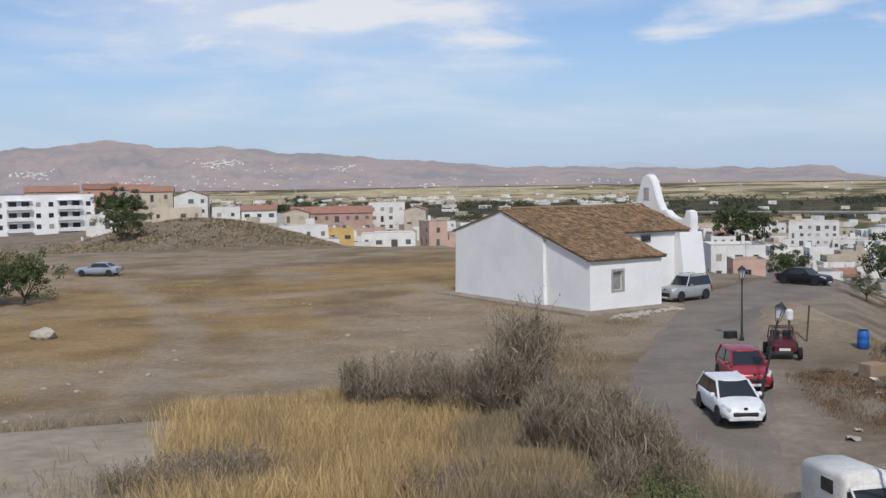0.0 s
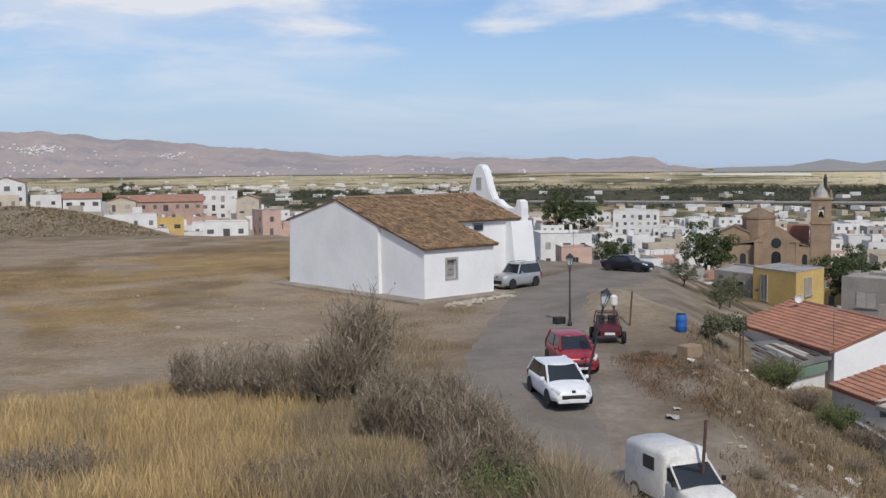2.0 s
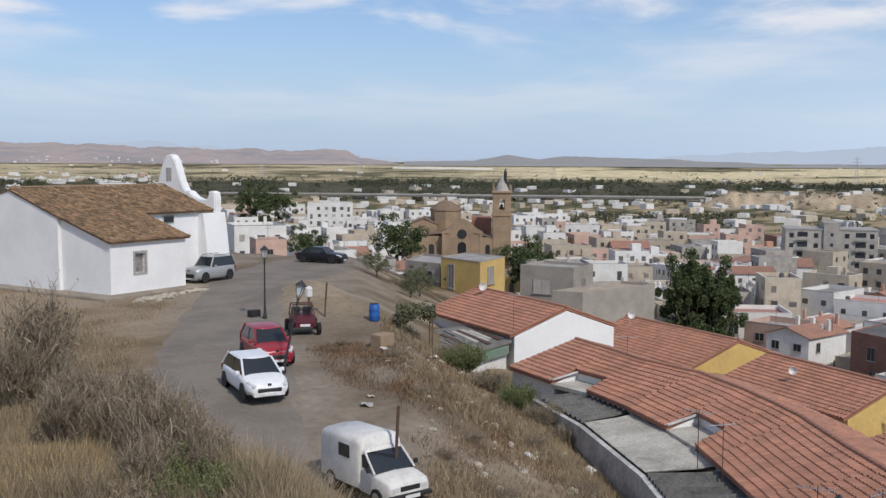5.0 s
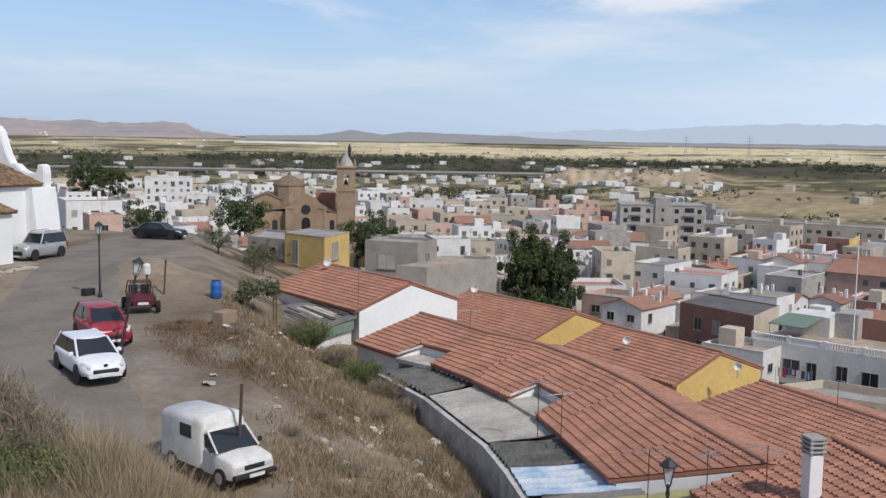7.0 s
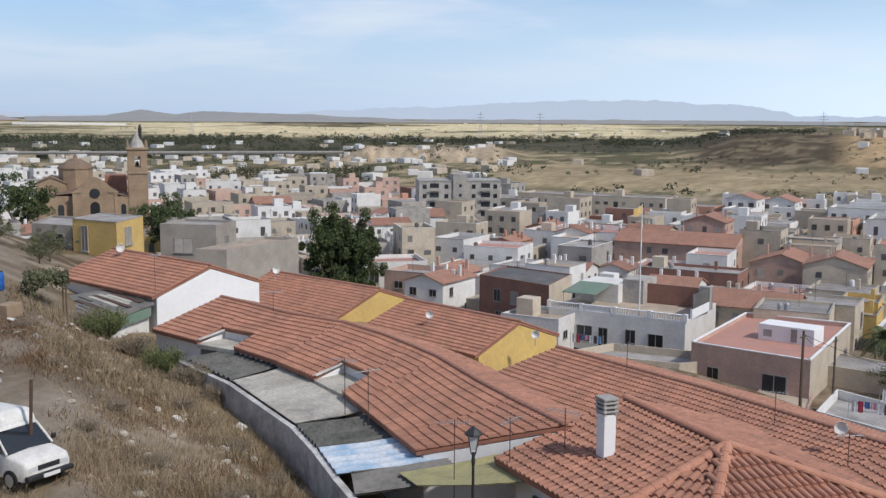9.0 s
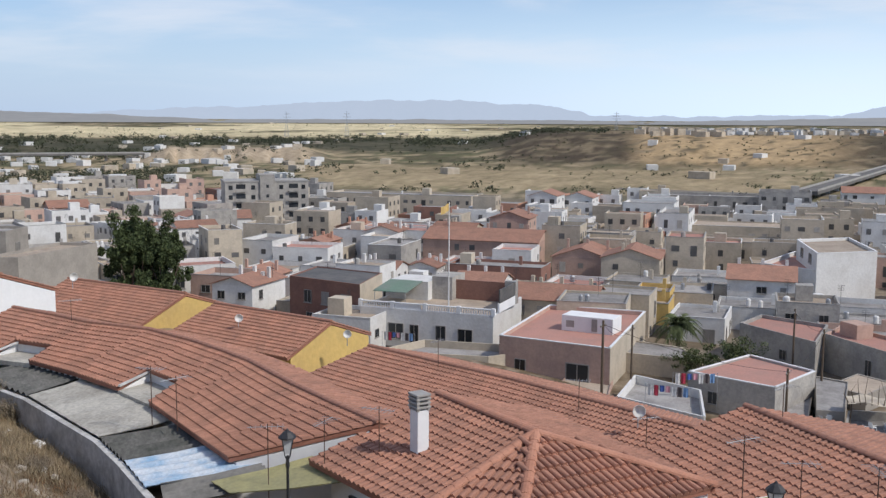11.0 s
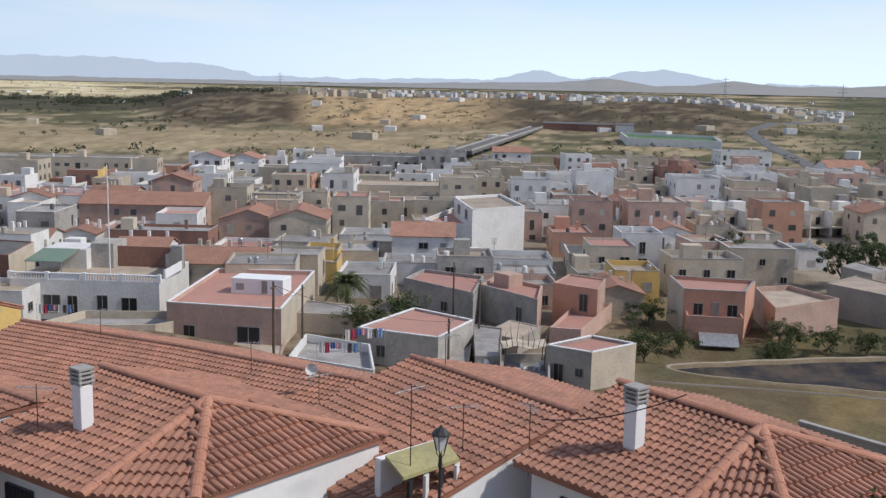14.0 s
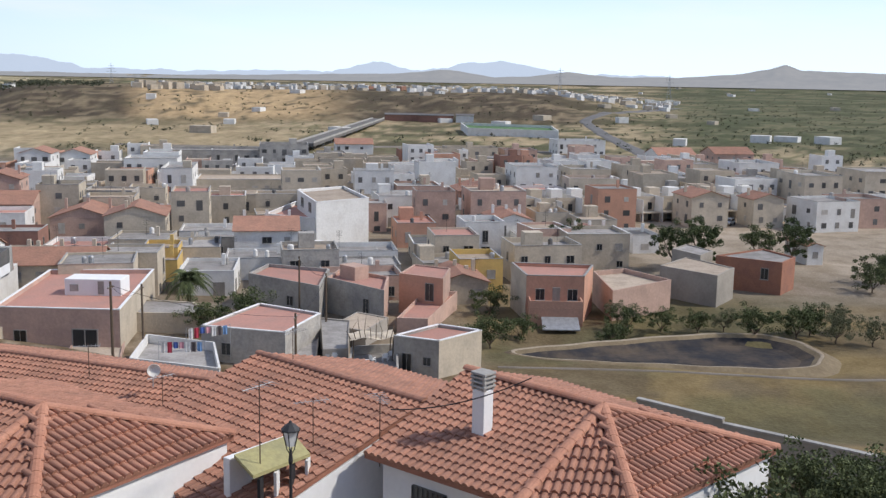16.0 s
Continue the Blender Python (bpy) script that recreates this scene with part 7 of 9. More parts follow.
make_car("saloon_car", "silver-blue saloon car alone on the bare field", pose(-36.2, 106.6, ground_at(-36.2, 106.6), 0, 0, 84), paint("paint_pale_blue", (0.36, 0.40, 0.46), 0.3), 4.7, 1.78, 1.40, 0.92, 0.76, (0.18, 0.06, -0.22, -0.36))


def make_van():
    """An old white van with a raised box behind the cab, facing +y."""
    x, y = 11.65, 28.2
    white = material("van_white", (0.72, 0.71, 0.67), 0.45, (0.58, 0.56, 0.52), 1.6, 12.0, 0.03, stain=0.2)
    v = thing("van", pose(x, y, ground_at(x, y), 0, 0, 192), "old white box van among dry grass", "van", "parked vehicles")
    h = 0.78

    def ring(yy, lo, hi, w, r=0.12):
        return [(-w, yy, lo), (-w, yy, hi - r * 1.6), (-w + r * 0.5, yy, hi - r * 0.5), (-w + r * 1.8, yy, hi), (0, yy, hi + 0.04), (w - r * 1.8, yy, hi), (w - r * 0.5, yy, hi - r * 0.5), (w, yy, hi - r * 1.6), (w, yy, lo)]
    part("box", loft([ring(-1.95, 0.45, 1.62, h * 0.94), ring(-1.85, 0.35, 1.78, h), ring(0.0, 0.35, 1.86, h), ring(0.18, 0.35, 1.80, h * 0.98), ring(0.30, 0.35, 1.60, h * 0.95)]), white, v, smooth=True)
    part("cab", loft([ring(0.25, 0.3, 1.58, h * 0.93), ring(0.42, 0.3, 1.50, h * 0.92)]), white, v, smooth=True)
    part("bonnet", loft([ring(0.30, 0.3, 0.98, h * 0.96, 0.06), ring(1.1, 0.3, 0.92, h * 0.95, 0.06), ring(1.65, 0.3, 0.84, h * 0.92, 0.06), ring(1.78, 0.35, 0.72, h * 0.86, 0.06)]), white, v, smooth=True)
    part("windscreen", slab([(-h * 0.80, 0.40, 1.47), (h * 0.80, 0.40, 1.47), (h * 0.90, 0.98, 0.97), (-h * 0.90, 0.98, 0.97)], 0.05), CARGLASS, v)
    for s in (-1, 1):
        part("pillar", tube([(s * h * 0.84, 0.39, 1.49), (s * h * 0.93, 1.0, 0.95)], 0.035, 6), white, v)
        part("side_window", prism([(0.40, 1.42), (0.88, 1.02), (0.34, 1.02), (0.32, 1.40)], s * h * 0.90 - 0.02, s * h * 0.90 + 0.02), CARGLASS, v, m=Matrix.Rotation(radians(90), 4, "Z") @ Matrix.Scale(-1, 4, (0, 1, 0)))
        part("box_window", block(s * h - 0.02, -0.85, 1.15, s * h + 0.02, -0.25, 1.55, 0.015), CARGLASS, v)
        part("headlight", block(s * 0.50 - 0.13, 1.70, 0.56, s * 0.50 + 0.13, 1.79, 0.70, 0.02), LAMPGLASS, v)
        part("mirror", block(s * 0.86 - 0.07, 0.85, 1.0, s * 0.86 + 0.07, 0.92, 1.15, 0.02), PLASTIC, v)
        for yy in (1.15, -1.3):
            w = part("wheel", lathe([(0.19, -0.08), (0.28, -0.07), (0.28, 0.07), (0.19, 0.08)], 16), TYRE, v, m=Matrix.Translation((s * 0.72, yy, 0.28)) @ Matrix.Rotation(radians(90), 4, "Y"))
            part("rim", lathe([(0.18, -0.085), (0.18, 0.085)], 12), STEEL, w)
    part("grille", block(-0.35, 1.74, 0.56, 0.35, 1.80, 0.70, 0.01), PLASTIC, v)
    part("bumper", block(-0.74, 1.72, 0.34, 0.74, 1.90, 0.48, 0.04), PLASTIC, v, "black bumper")
    part("number_plate", block(-0.26, 1.9, 0.36, 0.26, 1.92, 0.46), PLATE, v)


make_van()


def make_buggy():
    v = thing("dune_buggy", pose(16.9, 50.9, ground_at(16.9, 50.9), 0, 0, 168), "dark red tube-frame buggy with bare roll bars", "buggy", "parked vehicles")
    red = material("paint_dark_red", (0.11, 0.015, 0.022), 0.5, scale=2.0, fine=14.0, bump=0.05)
    part("body", loft([[(-0.62, -1.1, 0.35), (-0.6, -1.1, 0.85), (0.6, -1.1, 0.85), (0.62, -1.1, 0.35)], [(-0.7, 0.2, 0.3), (-0.68, 0.2, 0.8), (0.68, 0.2, 0.8), (0.7, 0.2, 0.3)], [(-0.5, 1.1, 0.4), (-0.45, 1.1, 0.65), (0.45, 1.1, 0.65), (0.5, 1.1, 0.4)]]), red, v)
    for s in (-1, 1):
        part("roll_bar", tube([(s * 0.62, -1.0, 0.8), (s * 0.55, -0.7, 1.45), (s * 0.5, 0.1, 1.45), (s * 0.58, 0.7, 0.78)], 0.03, 6), RUST, v)
        for y in (-0.85, 0.85):
            part("wheel", lathe([(0.15, -0.12), (0.3, -0.1), (0.3, 0.1), (0.15, 0.12)], 14), TYRE, v, m=Matrix.Translation((s * 0.74, y, 0.3)) @ Matrix.Rotation(radians(90), 4, "Y"))
    for y in (-0.7, -0.2, 0.1):
        part("cross_bar", tube([(-0.53, y, 1.45), (0.53, y, 1.45)], 0.028, 6), RUST, v)
    for x in (-0.3, 0.3):
        part("seat", block(x - 0.22, -0.75, 0.75, x + 0.22, -0.6, 1.25, 0.04), PLASTIC, v)
    part("number_plate", block(-0.26, 1.12, 0.45, 0.26, 1.14, 0.58), PLATE, v)


make_buggy()


# ---- street lamps and poles ----
def street_lamp(x, y, base, top, lean=0.0, lean_az=90.0, label="black iron street lamp with a square lantern"):
    hgt = top - base
    m = Matrix.Translation((x, y, base)) @ Matrix.Rotation(radians(lean), 4, Vector((math.cos(radians(lean_az)), -math.sin(radians(lean_az)), 0)))
    s = thing("street_lamp", m, label, "street lamp", "street lamps")
    p = hgt - 0.75
    part("post", lathe([(0.13, -0.3), (0.13, 0.25), (0.075, 0.4), (0.06, 1.0), (0.075, 1.03), (0.05, 1.1), (0.038, p * 0.9), (0.06, p * 0.92), (0.035, p)], 10), IRON, s)
    ln = part("lantern", lathe([(0.10, p + 0.08), (0.20, p + 0.50)], 4), LAMPGLASS, s, "clouded glass lantern")
    for k in range(4):
        a = math.pi / 2 * k
        part("lantern_bar", tube([(0.11 * math.cos(a), 0.11 * math.sin(a), p + 0.06), (0.215 * math.cos(a), 0.215 * math.sin(a), p + 0.52)], 0.014, 5), IRON, ln)
        part("bracket", tube([(0.03 * math.cos(a), 0.03 * math.sin(a), p - 0.12), (0.10 * math.cos(a), 0.10 * math.sin(a), p + 0.0), (0.11 * math.cos(a), 0.11 * math.sin(a), p + 0.08)], 0.012, 5), IRON, s)
    part("hood", lathe([(0.25, p + 0.50), (0.24, p + 0.54), (0.12, p + 0.66), (0.05, p + 0.70), (0.03, p + 0.75)], 8), IRON, s)
    return s


street_lamp(16.35, 55.98, 0.0, 4.25)
street_lamp(12.7, 41.0, 0.0, 4.1, -13.0, 85.0, "leaning black iron street lamp behind the white car")
street_lamp(20.06, 18.07, -3.6, 0.72)
street_lamp(24.2, 6.2, -4.4, 0.42)


def rusty_pole(x, y, h, lean):
    s = thing("iron_pole", Matrix.Translation((x, y, ground_at(x, y))) @ Matrix.Rotation(radians(lean), 4, "Y"), "thin rusty iron pole stuck in the bank", "pole")
    part("shaft", tube([(0, 0, -0.3), (0, 0, h)], 0.05, 8), RUST, s)


rusty_pole(12.0, 27.6, 2.75, 3)
rusty_pole(19.4, 54.5, 1.9, 4)

# ---- plants ----
def ribbons(P, widths, side):
    """Flat tapering ribbons along polylines. P: n x k x 3; side: n x 3."""
    n, k, _ = P.shape
    w = widths.reshape(n, k, 1) * 0.5
    V = np.stack([P - side[:, None] * w, P + side[:, None] * w], 2).reshape(-1, 3)
    base = (np.arange(n) * k * 2)[:, None]
    j = np.arange(k - 1)[None] * 2
    a = base + j
    F = np.stack([a, a + 1, a + 3, a + 2], -1).reshape(-1, 4)
    return V, F


def leaves(C, size, rng, droop=0.0):
    """Small leaf quads with a fold, one at each point."""
    n = len(C)
    d1 = rng.normal(size=(n, 3))
    d1[:, 2] -= droop
    d1 /= np.linalg.norm(d1, axis=1)[:, None]
    d2 = np.cross(d1, rng.normal(size=(n, 3)))
    d2 /= np.linalg.norm(d2, axis=1)[:, None] + 1e-9
    s = size * rng.uniform(0.6, 1.3, (n, 1))
    V = np.stack([C - d1 * s * 0.6, C + d2 * s * 0.34, C + d1 * s * 0.6, C - d2 * s * 0.34], 1).reshape(-1, 3)
    F = np.arange(4 * n).reshape(-1, 4)
    return V, F


def grass_patch(name, pts, hmin, hmax, width, per, mat, seed, label, spread=0.14, lean=0.5):
    rng = np.random.default_rng(seed)
    pts = np.repeat(pts, per, axis=0)
    n = len(pts)
    xy = pts + rng.normal(size=(n, 2)) * spread
    z = land(xy[:, 0], xy[:, 1]) - 0.03
    h = rng.uniform(hmin, hmax, n) * (0.6 + 0.8 * fbm(xy[:, 0] / 2.5, xy[:, 1] / 2.5, seed))
    a = rng.uniform(0, 2 * np.pi, n)
    b = rng.uniform(0.05, lean, n) * h
    dx, dy = np.cos(a) * b, np.sin(a) * b
    P = np.stack([np.stack([xy[:, 0] + dx * t ** 1.8, xy[:, 1] + dy * t ** 1.8, z + h * t * (1 - 0.12 * t)], 1) for t in (0.0, 0.5, 1.0)], 1)
    W = np.stack([np.full(n, width), np.full(n, width * 0.8), np.full(n, width * 0.25)], 1) * rng.uniform(0.7, 1.4, (n, 1))
    s = rng.uniform(0, np.pi, n)
    V, F = ribbons(P, W, np.stack([np.cos(s), np.sin(s), 0 * s], 1))
    ob = link(name, V.tolist(), F.tolist(), mat)
    return tagged(ob, label, "grass", kind="stuff")


def scatter(n, az0, az1, d0, d1, seed, keep=None):
    rng = np.random.default_rng(seed)
    a, d = np.radians(rng.uniform(az0, az1, n)), np.sqrt(rng.uniform(d0 ** 2, d1 ** 2, n))
    P = np.stack([d * np.sin(a), d * np.cos(a)], 1)
    return P if keep is None else P[keep(P[:, 0], P[:, 1], rng.random(n))]


grass_patch("dry_grass", scatter(6800, -24, 9, 13, 26.5, 1, lambda x, y, q: (x > -2.5 - 0.24 * (y - 12) - 1.5 * q) & (fbm(x / 3, y / 3, 8) + 0.30 * q > 0.46)), 0.30, 0.70, 0.011, 12, GRASS, 2, "tall golden dry grass on the slope")
GREYGRASS = material("grey_dry_grass", (0.34, 0.27, 0.17), 0.95, (0.22, 0.175, 0.115), 0.6, 6.0, 0.0, island=0.4, space="World")
grass_patch("withered_weeds", scatter(5600, -25, 24, 12, 33, 3, lambda x, y, q: (fbm(x / 4, y / 4, 18) + 0.2 * q > 0.52)), 0.18, 0.5, 0.012, 9, GREYGRASS, 4, "withered grey-brown weeds", 0.22, 0.9)
grass_patch("tall_grey_grass", scatter(1300, 12, 19, 10, 16, 13, lambda x, y, q: fbm(x / 2, y / 2, 19) + 0.3 * q > 0.5), 0.4, 0.95, 0.010, 12, GREYGRASS, 14, "tall grey-brown dry grass above the track", 0.2, 0.5)
grass_patch("slope_grass", scatter(3600, 1, 14, 12.5, 19.5, 113, lambda x, y, q: fbm(x / 1.6, y / 1.6, 119) + 0.3 * q > 0.5), 0.3, 0.85, 0.009, 11, GREYGRASS, 114, "wispy grey-brown grass between shrubs", 0.2, 0.45)
grass_patch("bank_weeds", scatter(24000, 12, 55, 20, 60, 5, lambda x, y, q: (x - edge_x(y) > 0.2) & (x - edge_x(y) < 9.0) & (fbm(x / 3, y / 3, 28) + 0.25 * q > 0.60)), 0.15, 0.5, 0.018, 8, GREYGRASS, 6, "brown weeds on the rubble bank", 0.25, 0.9)
grass_patch("field_stubble", scatter(12000, -26, 6, 34, 115, 7, lambda x, y, q: fbm(x / 8, y / 8, 38) + 0.3 * q > 0.62), 0.05, 0.16, 0.014, 12, GRASS, 8, "thin dry stubble on the field", 0.5, 0.9)

grass_patch("mound_scrub", scatter(5000, -24, -6, 180, 245, 27, lambda x, y, q: (np.exp(-(((x + 52) / 36) ** 2 + ((y - 215) / 24) ** 2)) > 0.15) & (fbm(x / 9, y / 9, 48) + 0.3 * q > 0.58)), 0.2, 0.5, 0.20, 9, GREYGRASS, 28, "low withered scrub on a brown mound", 0.8, 2.0)


def shrub_meshes(seed, h, r, stems, leafn, leafsize, straight=0.5):
    rng = np.random.default_rng(seed)
    a = rng.uniform(0, 2 * np.pi, stems)
    reach = np.sqrt(rng.uniform(0.02, 1, stems)) * r
    top = h * rng.uniform(0.55, 1.0, stems) * np.sqrt(np.clip(1 - 0.45 * (reach / r) ** 2, 0.2, 1))
    wob = rng.normal(size=(stems, 4, 3)) * 0.05 * h
    T = np.linspace(0, 1, 4)
    P = np.stack([np.stack([np.cos(a) * reach * t ** (1.0 + straight * 0.4), np.sin(a) * reach * t ** (1.0 + straight * 0.4), top * t - 0.05], 1) for t in T], 1) + wob * T[None, :, None]
    V1, F1 = ribbons(P, np.array([0.022, 0.015, 0.009, 0.004])[None] * np.ones((stems, 1)) * h ** 0.5, rng.normal(size=(stems, 3)) * [0.6, 0.6, 0.2])
    m = 16
    idx = np.repeat(np.arange(stems), m)
    t = rng.uniform(0.3, 0.97, len(idx))
    k = np.minimum((t * 3).astype(int), 2)
    f = (t * 3 - k)[:, None]
    S = P[idx, k] * (1 - f) + P[idx, k + 1] * f
    D = rng.normal(size=S.shape)
    D[:, 2] = np.abs(D[:, 2]) * 0.8 + 1.15
    D = D / np.linalg.norm(D, axis=1)[:, None] * (0.12 + 0.20 * rng.random((len(idx), 1))) * h * 0.5
    Q = np.stack([S, S + D * 0.5 + rng.normal(size=S.shape) * 0.01, S + D + rng.normal(size=S.shape) * 0.02], 1)
    V2, F2 = ribbons(Q, np.array([0.008, 0.006, 0.003])[None] * np.ones((len(idx), 1)), rng.normal(size=S.shape))
    V, F = np.concatenate([V1, V2]), np.concatenate([F1, F2 + len(V1)])
    pick = rng.integers(0, len(idx), leafn)
    C = Q[pick, 0] + (Q[pick, 2] - Q[pick, 0]) * rng.random((leafn, 1)) + rng.normal(size=(leafn, 3)) * 0.03
    LV, LF = leaves(C, leafsize, rng)
    out = []
    for nm, vv, ff in (("branchwork", V, F), ("foliage", LV, LF)):
        me = bpy.data.meshes.new(nm)
        me.from_pydata(vv.tolist(), [], ff.tolist())
        out.append(me)
    return out


SHRUBS = {}


def shrub(kind, x, y, scale=1.0, turn=0.0, sink=0.05):
    if kind not in SHRUBS:
        spec = {
            "brown": (1.6, 1.15, 260, 900, 0.026, TWIG, TWIG),
            "brown_low": (0.85, 0.95, 210, 800, 0.028, TWIG, TWIG),
            "upright": (2.1, 0.56, 230, 3600, 0.030, TWIG, SCRUB),
            "green": (1.25, 0.95, 220, 11000, 0.046, GREENBUSH, GREENBUSH),
            "grey_green": (1.2, 1.0, 300, 3000, 0.036, TWIG, SCRUB),
        }[kind]
        ms = shrub_meshes(len(SHRUBS) + 50, *spec[:5])
        ms[0].materials.append(spec[5])
        ms[1].materials.append(spec[6])
        SHRUBS[kind] = ms
    words = {"brown": "dead brown twiggy shrub on the slope", "brown_low": "low withered brown shrub among dry grass", "upright": "upright wispy broom shrub with sparse leaves", "green": "green broom bush among dry grass", "grey_green": "grey-green scrub bush on the bank"}[kind]
    s = thing("shrub", pose(x, y, float(land(x, y)) - sink, 0, 0, turn), words, "shrub", "shrubs")
    for nm, me in zip(("branchwork", "foliage"), SHRUBS[kind]):
        share(nm, me, s, Matrix.Diagonal((scale, scale, scale, 1)))
    return s


GREENBUSH = material("broom_green", (0.165, 0.19, 0.075), 0.85, (0.12, 0.135, 0.06), 1.2, 8.0, 0.0, island=0.4, space="World")


def polar(a, d):
    return d * math.sin(radians(a)), d * math.cos(radians(a))


# the shrub belt along the slope above the track
sr = random.Random(21)
for kind, a, d, s in (("upright", -5.2, 23.5, 0.72), ("brown", -3.6, 23, 0.95), ("brown", -1.6, 22.5, 1.0), ("brown", 0.7, 22, 1.0), ("upright", 2.0, 21, 0.8), ("upright", 2.9, 20.5, 1.0), ("upright", 10.4, 14.8, 0.95), ("upright", 12.0, 14.4, 0.8), ("grey_green", 12.4, 14.4, 0.7), ("upright", 13.3, 14.8, 0.7), ("upright", 6.2, 17.4, 0.9), ("upright", 4.5, 21.5, 1.42), ("upright", 4.1, 21, 0.9), 
                      ("upright", 7.1, 18.5, 0.75), ("upright", 9.2, 18.5, 0.85), ("green", 12.2, 13.2, 0.8), ("green", 10.2, 13.4, 0.75), ("brown_low", 7.4, 16.5, 0.7),
                      ("green", 11.2, 14.0, 0.85), ("upright", 11.4, 15.4, 0.85), ("upright", 8.4, 16.2, 0.8), ("upright", 5.4, 16.4, 0.8), ("upright", 12.8, 13.8, 0.62), ("upright", 9.6, 13.4, 0.7), ("green", 14.2, 13.2, 0.8), ("brown_low", 7.4, 12.6, 0.9), ("brown", 12.4, 15.8, 0.6), ("brown_low", -11.8, 16.5, 1.0), ("brown_low", -13.4, 16.2, 0.95), ("brown_low", -15.2, 16.6, 0.9), ("brown_low", -14.2, 27, 0.8), ("brown_low", -17.6, 28.5, 0.75),
                      ("brown_low", 1.6, 14.6, 0.9), ("brown_low", -1.0, 14.2, 0.8), ("brown", 15.6, 13.4, 0.55), ("brown_low", 17.0, 13.2, 0.75), ("green", 15.0, 12.8, 0.55), ("grey_green", 14.2, 15.2, 0.65), ("brown_low", -19.4, 27.5, 0.6), ("brown_low", -21.6, 28.0, 0.7), ("brown_low", -12.2, 28.2, 0.55), ("brown_low", -16.4, 26.6, 0.5), ("brown_low", -18.0, 16.8, 0.7), ("brown_low", -9.4, 27.5, 0.5), ("upright", -8.2, 26.0, 0.4), ("brown_low", -20.5, 33, 1.0), ("brown_low", -22.5, 31, 1.1), ("brown_low", -16.0, 34, 0.8), ("brown_low", -10.6, 26.5, 0.7), ("brown_low", -7.0, 25.5, 0.8)):
    x, y = polar(a, d)
    shrub(kind, x, y, s, sr.uniform(0, 360))
# scrub on the bank by the yard wall
for a, d, s, kind in ((29.0, 49, 1.1, "grey_green"), (30.5, 47, 1.2, "green"), (32.0, 46, 1.1, "grey_green"), (33.5, 44.5, 1.0, "grey_green"), (27.6, 52, 1.4, "green"), (26.8, 53, 1.2, "grey_green"), (25.0, 40, 0.6, "brown_low"), (31.5, 40, 0.8, "brown_low"), (34.5, 36, 0.7, "brown_low"), (28.0, 36, 0.7, "brown_low"), (36.5, 33, 0.6, "brown_low"), (23.5, 47, 0.6, "brown_low"), (20.5, 50, 0.5, "brown_low"), (30.0, 31, 0.6, "brown_low"), (34.0, 29, 0.6, "brown_low"), (26.5, 33, 0.6, "brown_low"), (38.0, 30, 0.6, "brown_low")):
    x, y = polar(a, d)
    shrub(kind, x, y, s, sr.uniform(0, 360))


def tree_meshes(seed, h, r, leafn, leafsize, trunk_h, limbs=6, tall=1.0):
    rng = np.random.default_rng(seed)
    bm = tube([(0, 0, -0.3), (0.03 * h, 0, trunk_h * 0.5), (0.0, 0.03 * h, trunk_h * 1.15)], [0.035 * h, 0.028 * h, 0.02 * h], 7)
    C = []
    for i in range(limbs):
        a = 2 * math.pi * i / limbs + rng.uniform(-0.4, 0.4)
        e = np.array([math.cos(a) * r * 0.6, math.sin(a) * r * 0.6, trunk_h + (h - trunk_h) * rng.uniform(0.3, 0.75)])
        tube([(0, 0, trunk_h * 0.9), tuple(e * 0.5 + np.array([0, 0, trunk_h * 0.45])), tuple(e)], [0.018 * h, 0.012 * h, 0.005 * h], 5, bm)
        for _ in range(8):
            C.append((e + rng.normal(size=3) * np.array([0.32 * r, 0.32 * r, 0.15 * h * tall]), rng.uniform(0.12, 0.30) * r))
    for _ in range(5):
        C.append((np.array([rng.normal() * 0.25 * r, rng.normal() * 0.25 * r, h * rng.uniform(0.72, 0.9)]), rng.uniform(0.25, 0.4) * r))
    pts = []
    for c, cr in C:
        n = leafn // len(C)
        q = rng.normal(size=(n, 3))
        q = q / np.linalg.norm(q, axis=1)[:, None] * (rng.random((n, 1)) ** 0.45) * cr * np.array([1, 1, 0.8 * tall])
        pts.append(c + q)
    LV, LF = leaves(np.concatenate(pts), leafsize, rng, 0.3)
    tm = bpy.data.meshes.new("trunk")
    bm.to_mesh(tm)
    bm.free()
    tm.materials.append(BARK)
    cm = bpy.data.meshes.new("crown")
    cm.from_pydata(LV.tolist(), [], LF.tolist())
    return tm, cm


OLIVE = material("olive_leaf", (0.15, 0.155, 0.085), 0.85, (0.095, 0.10, 0.055), 0.8, 6.0, 0.0, island=0.4, space="World")
BUSHLEAF = material("bush_leaf", (0.105, 0.125, 0.05), 0.85, (0.06, 0.075, 0.032), 0.8, 6.0, 0.0, island=0.45, space="World")
TREES = {}


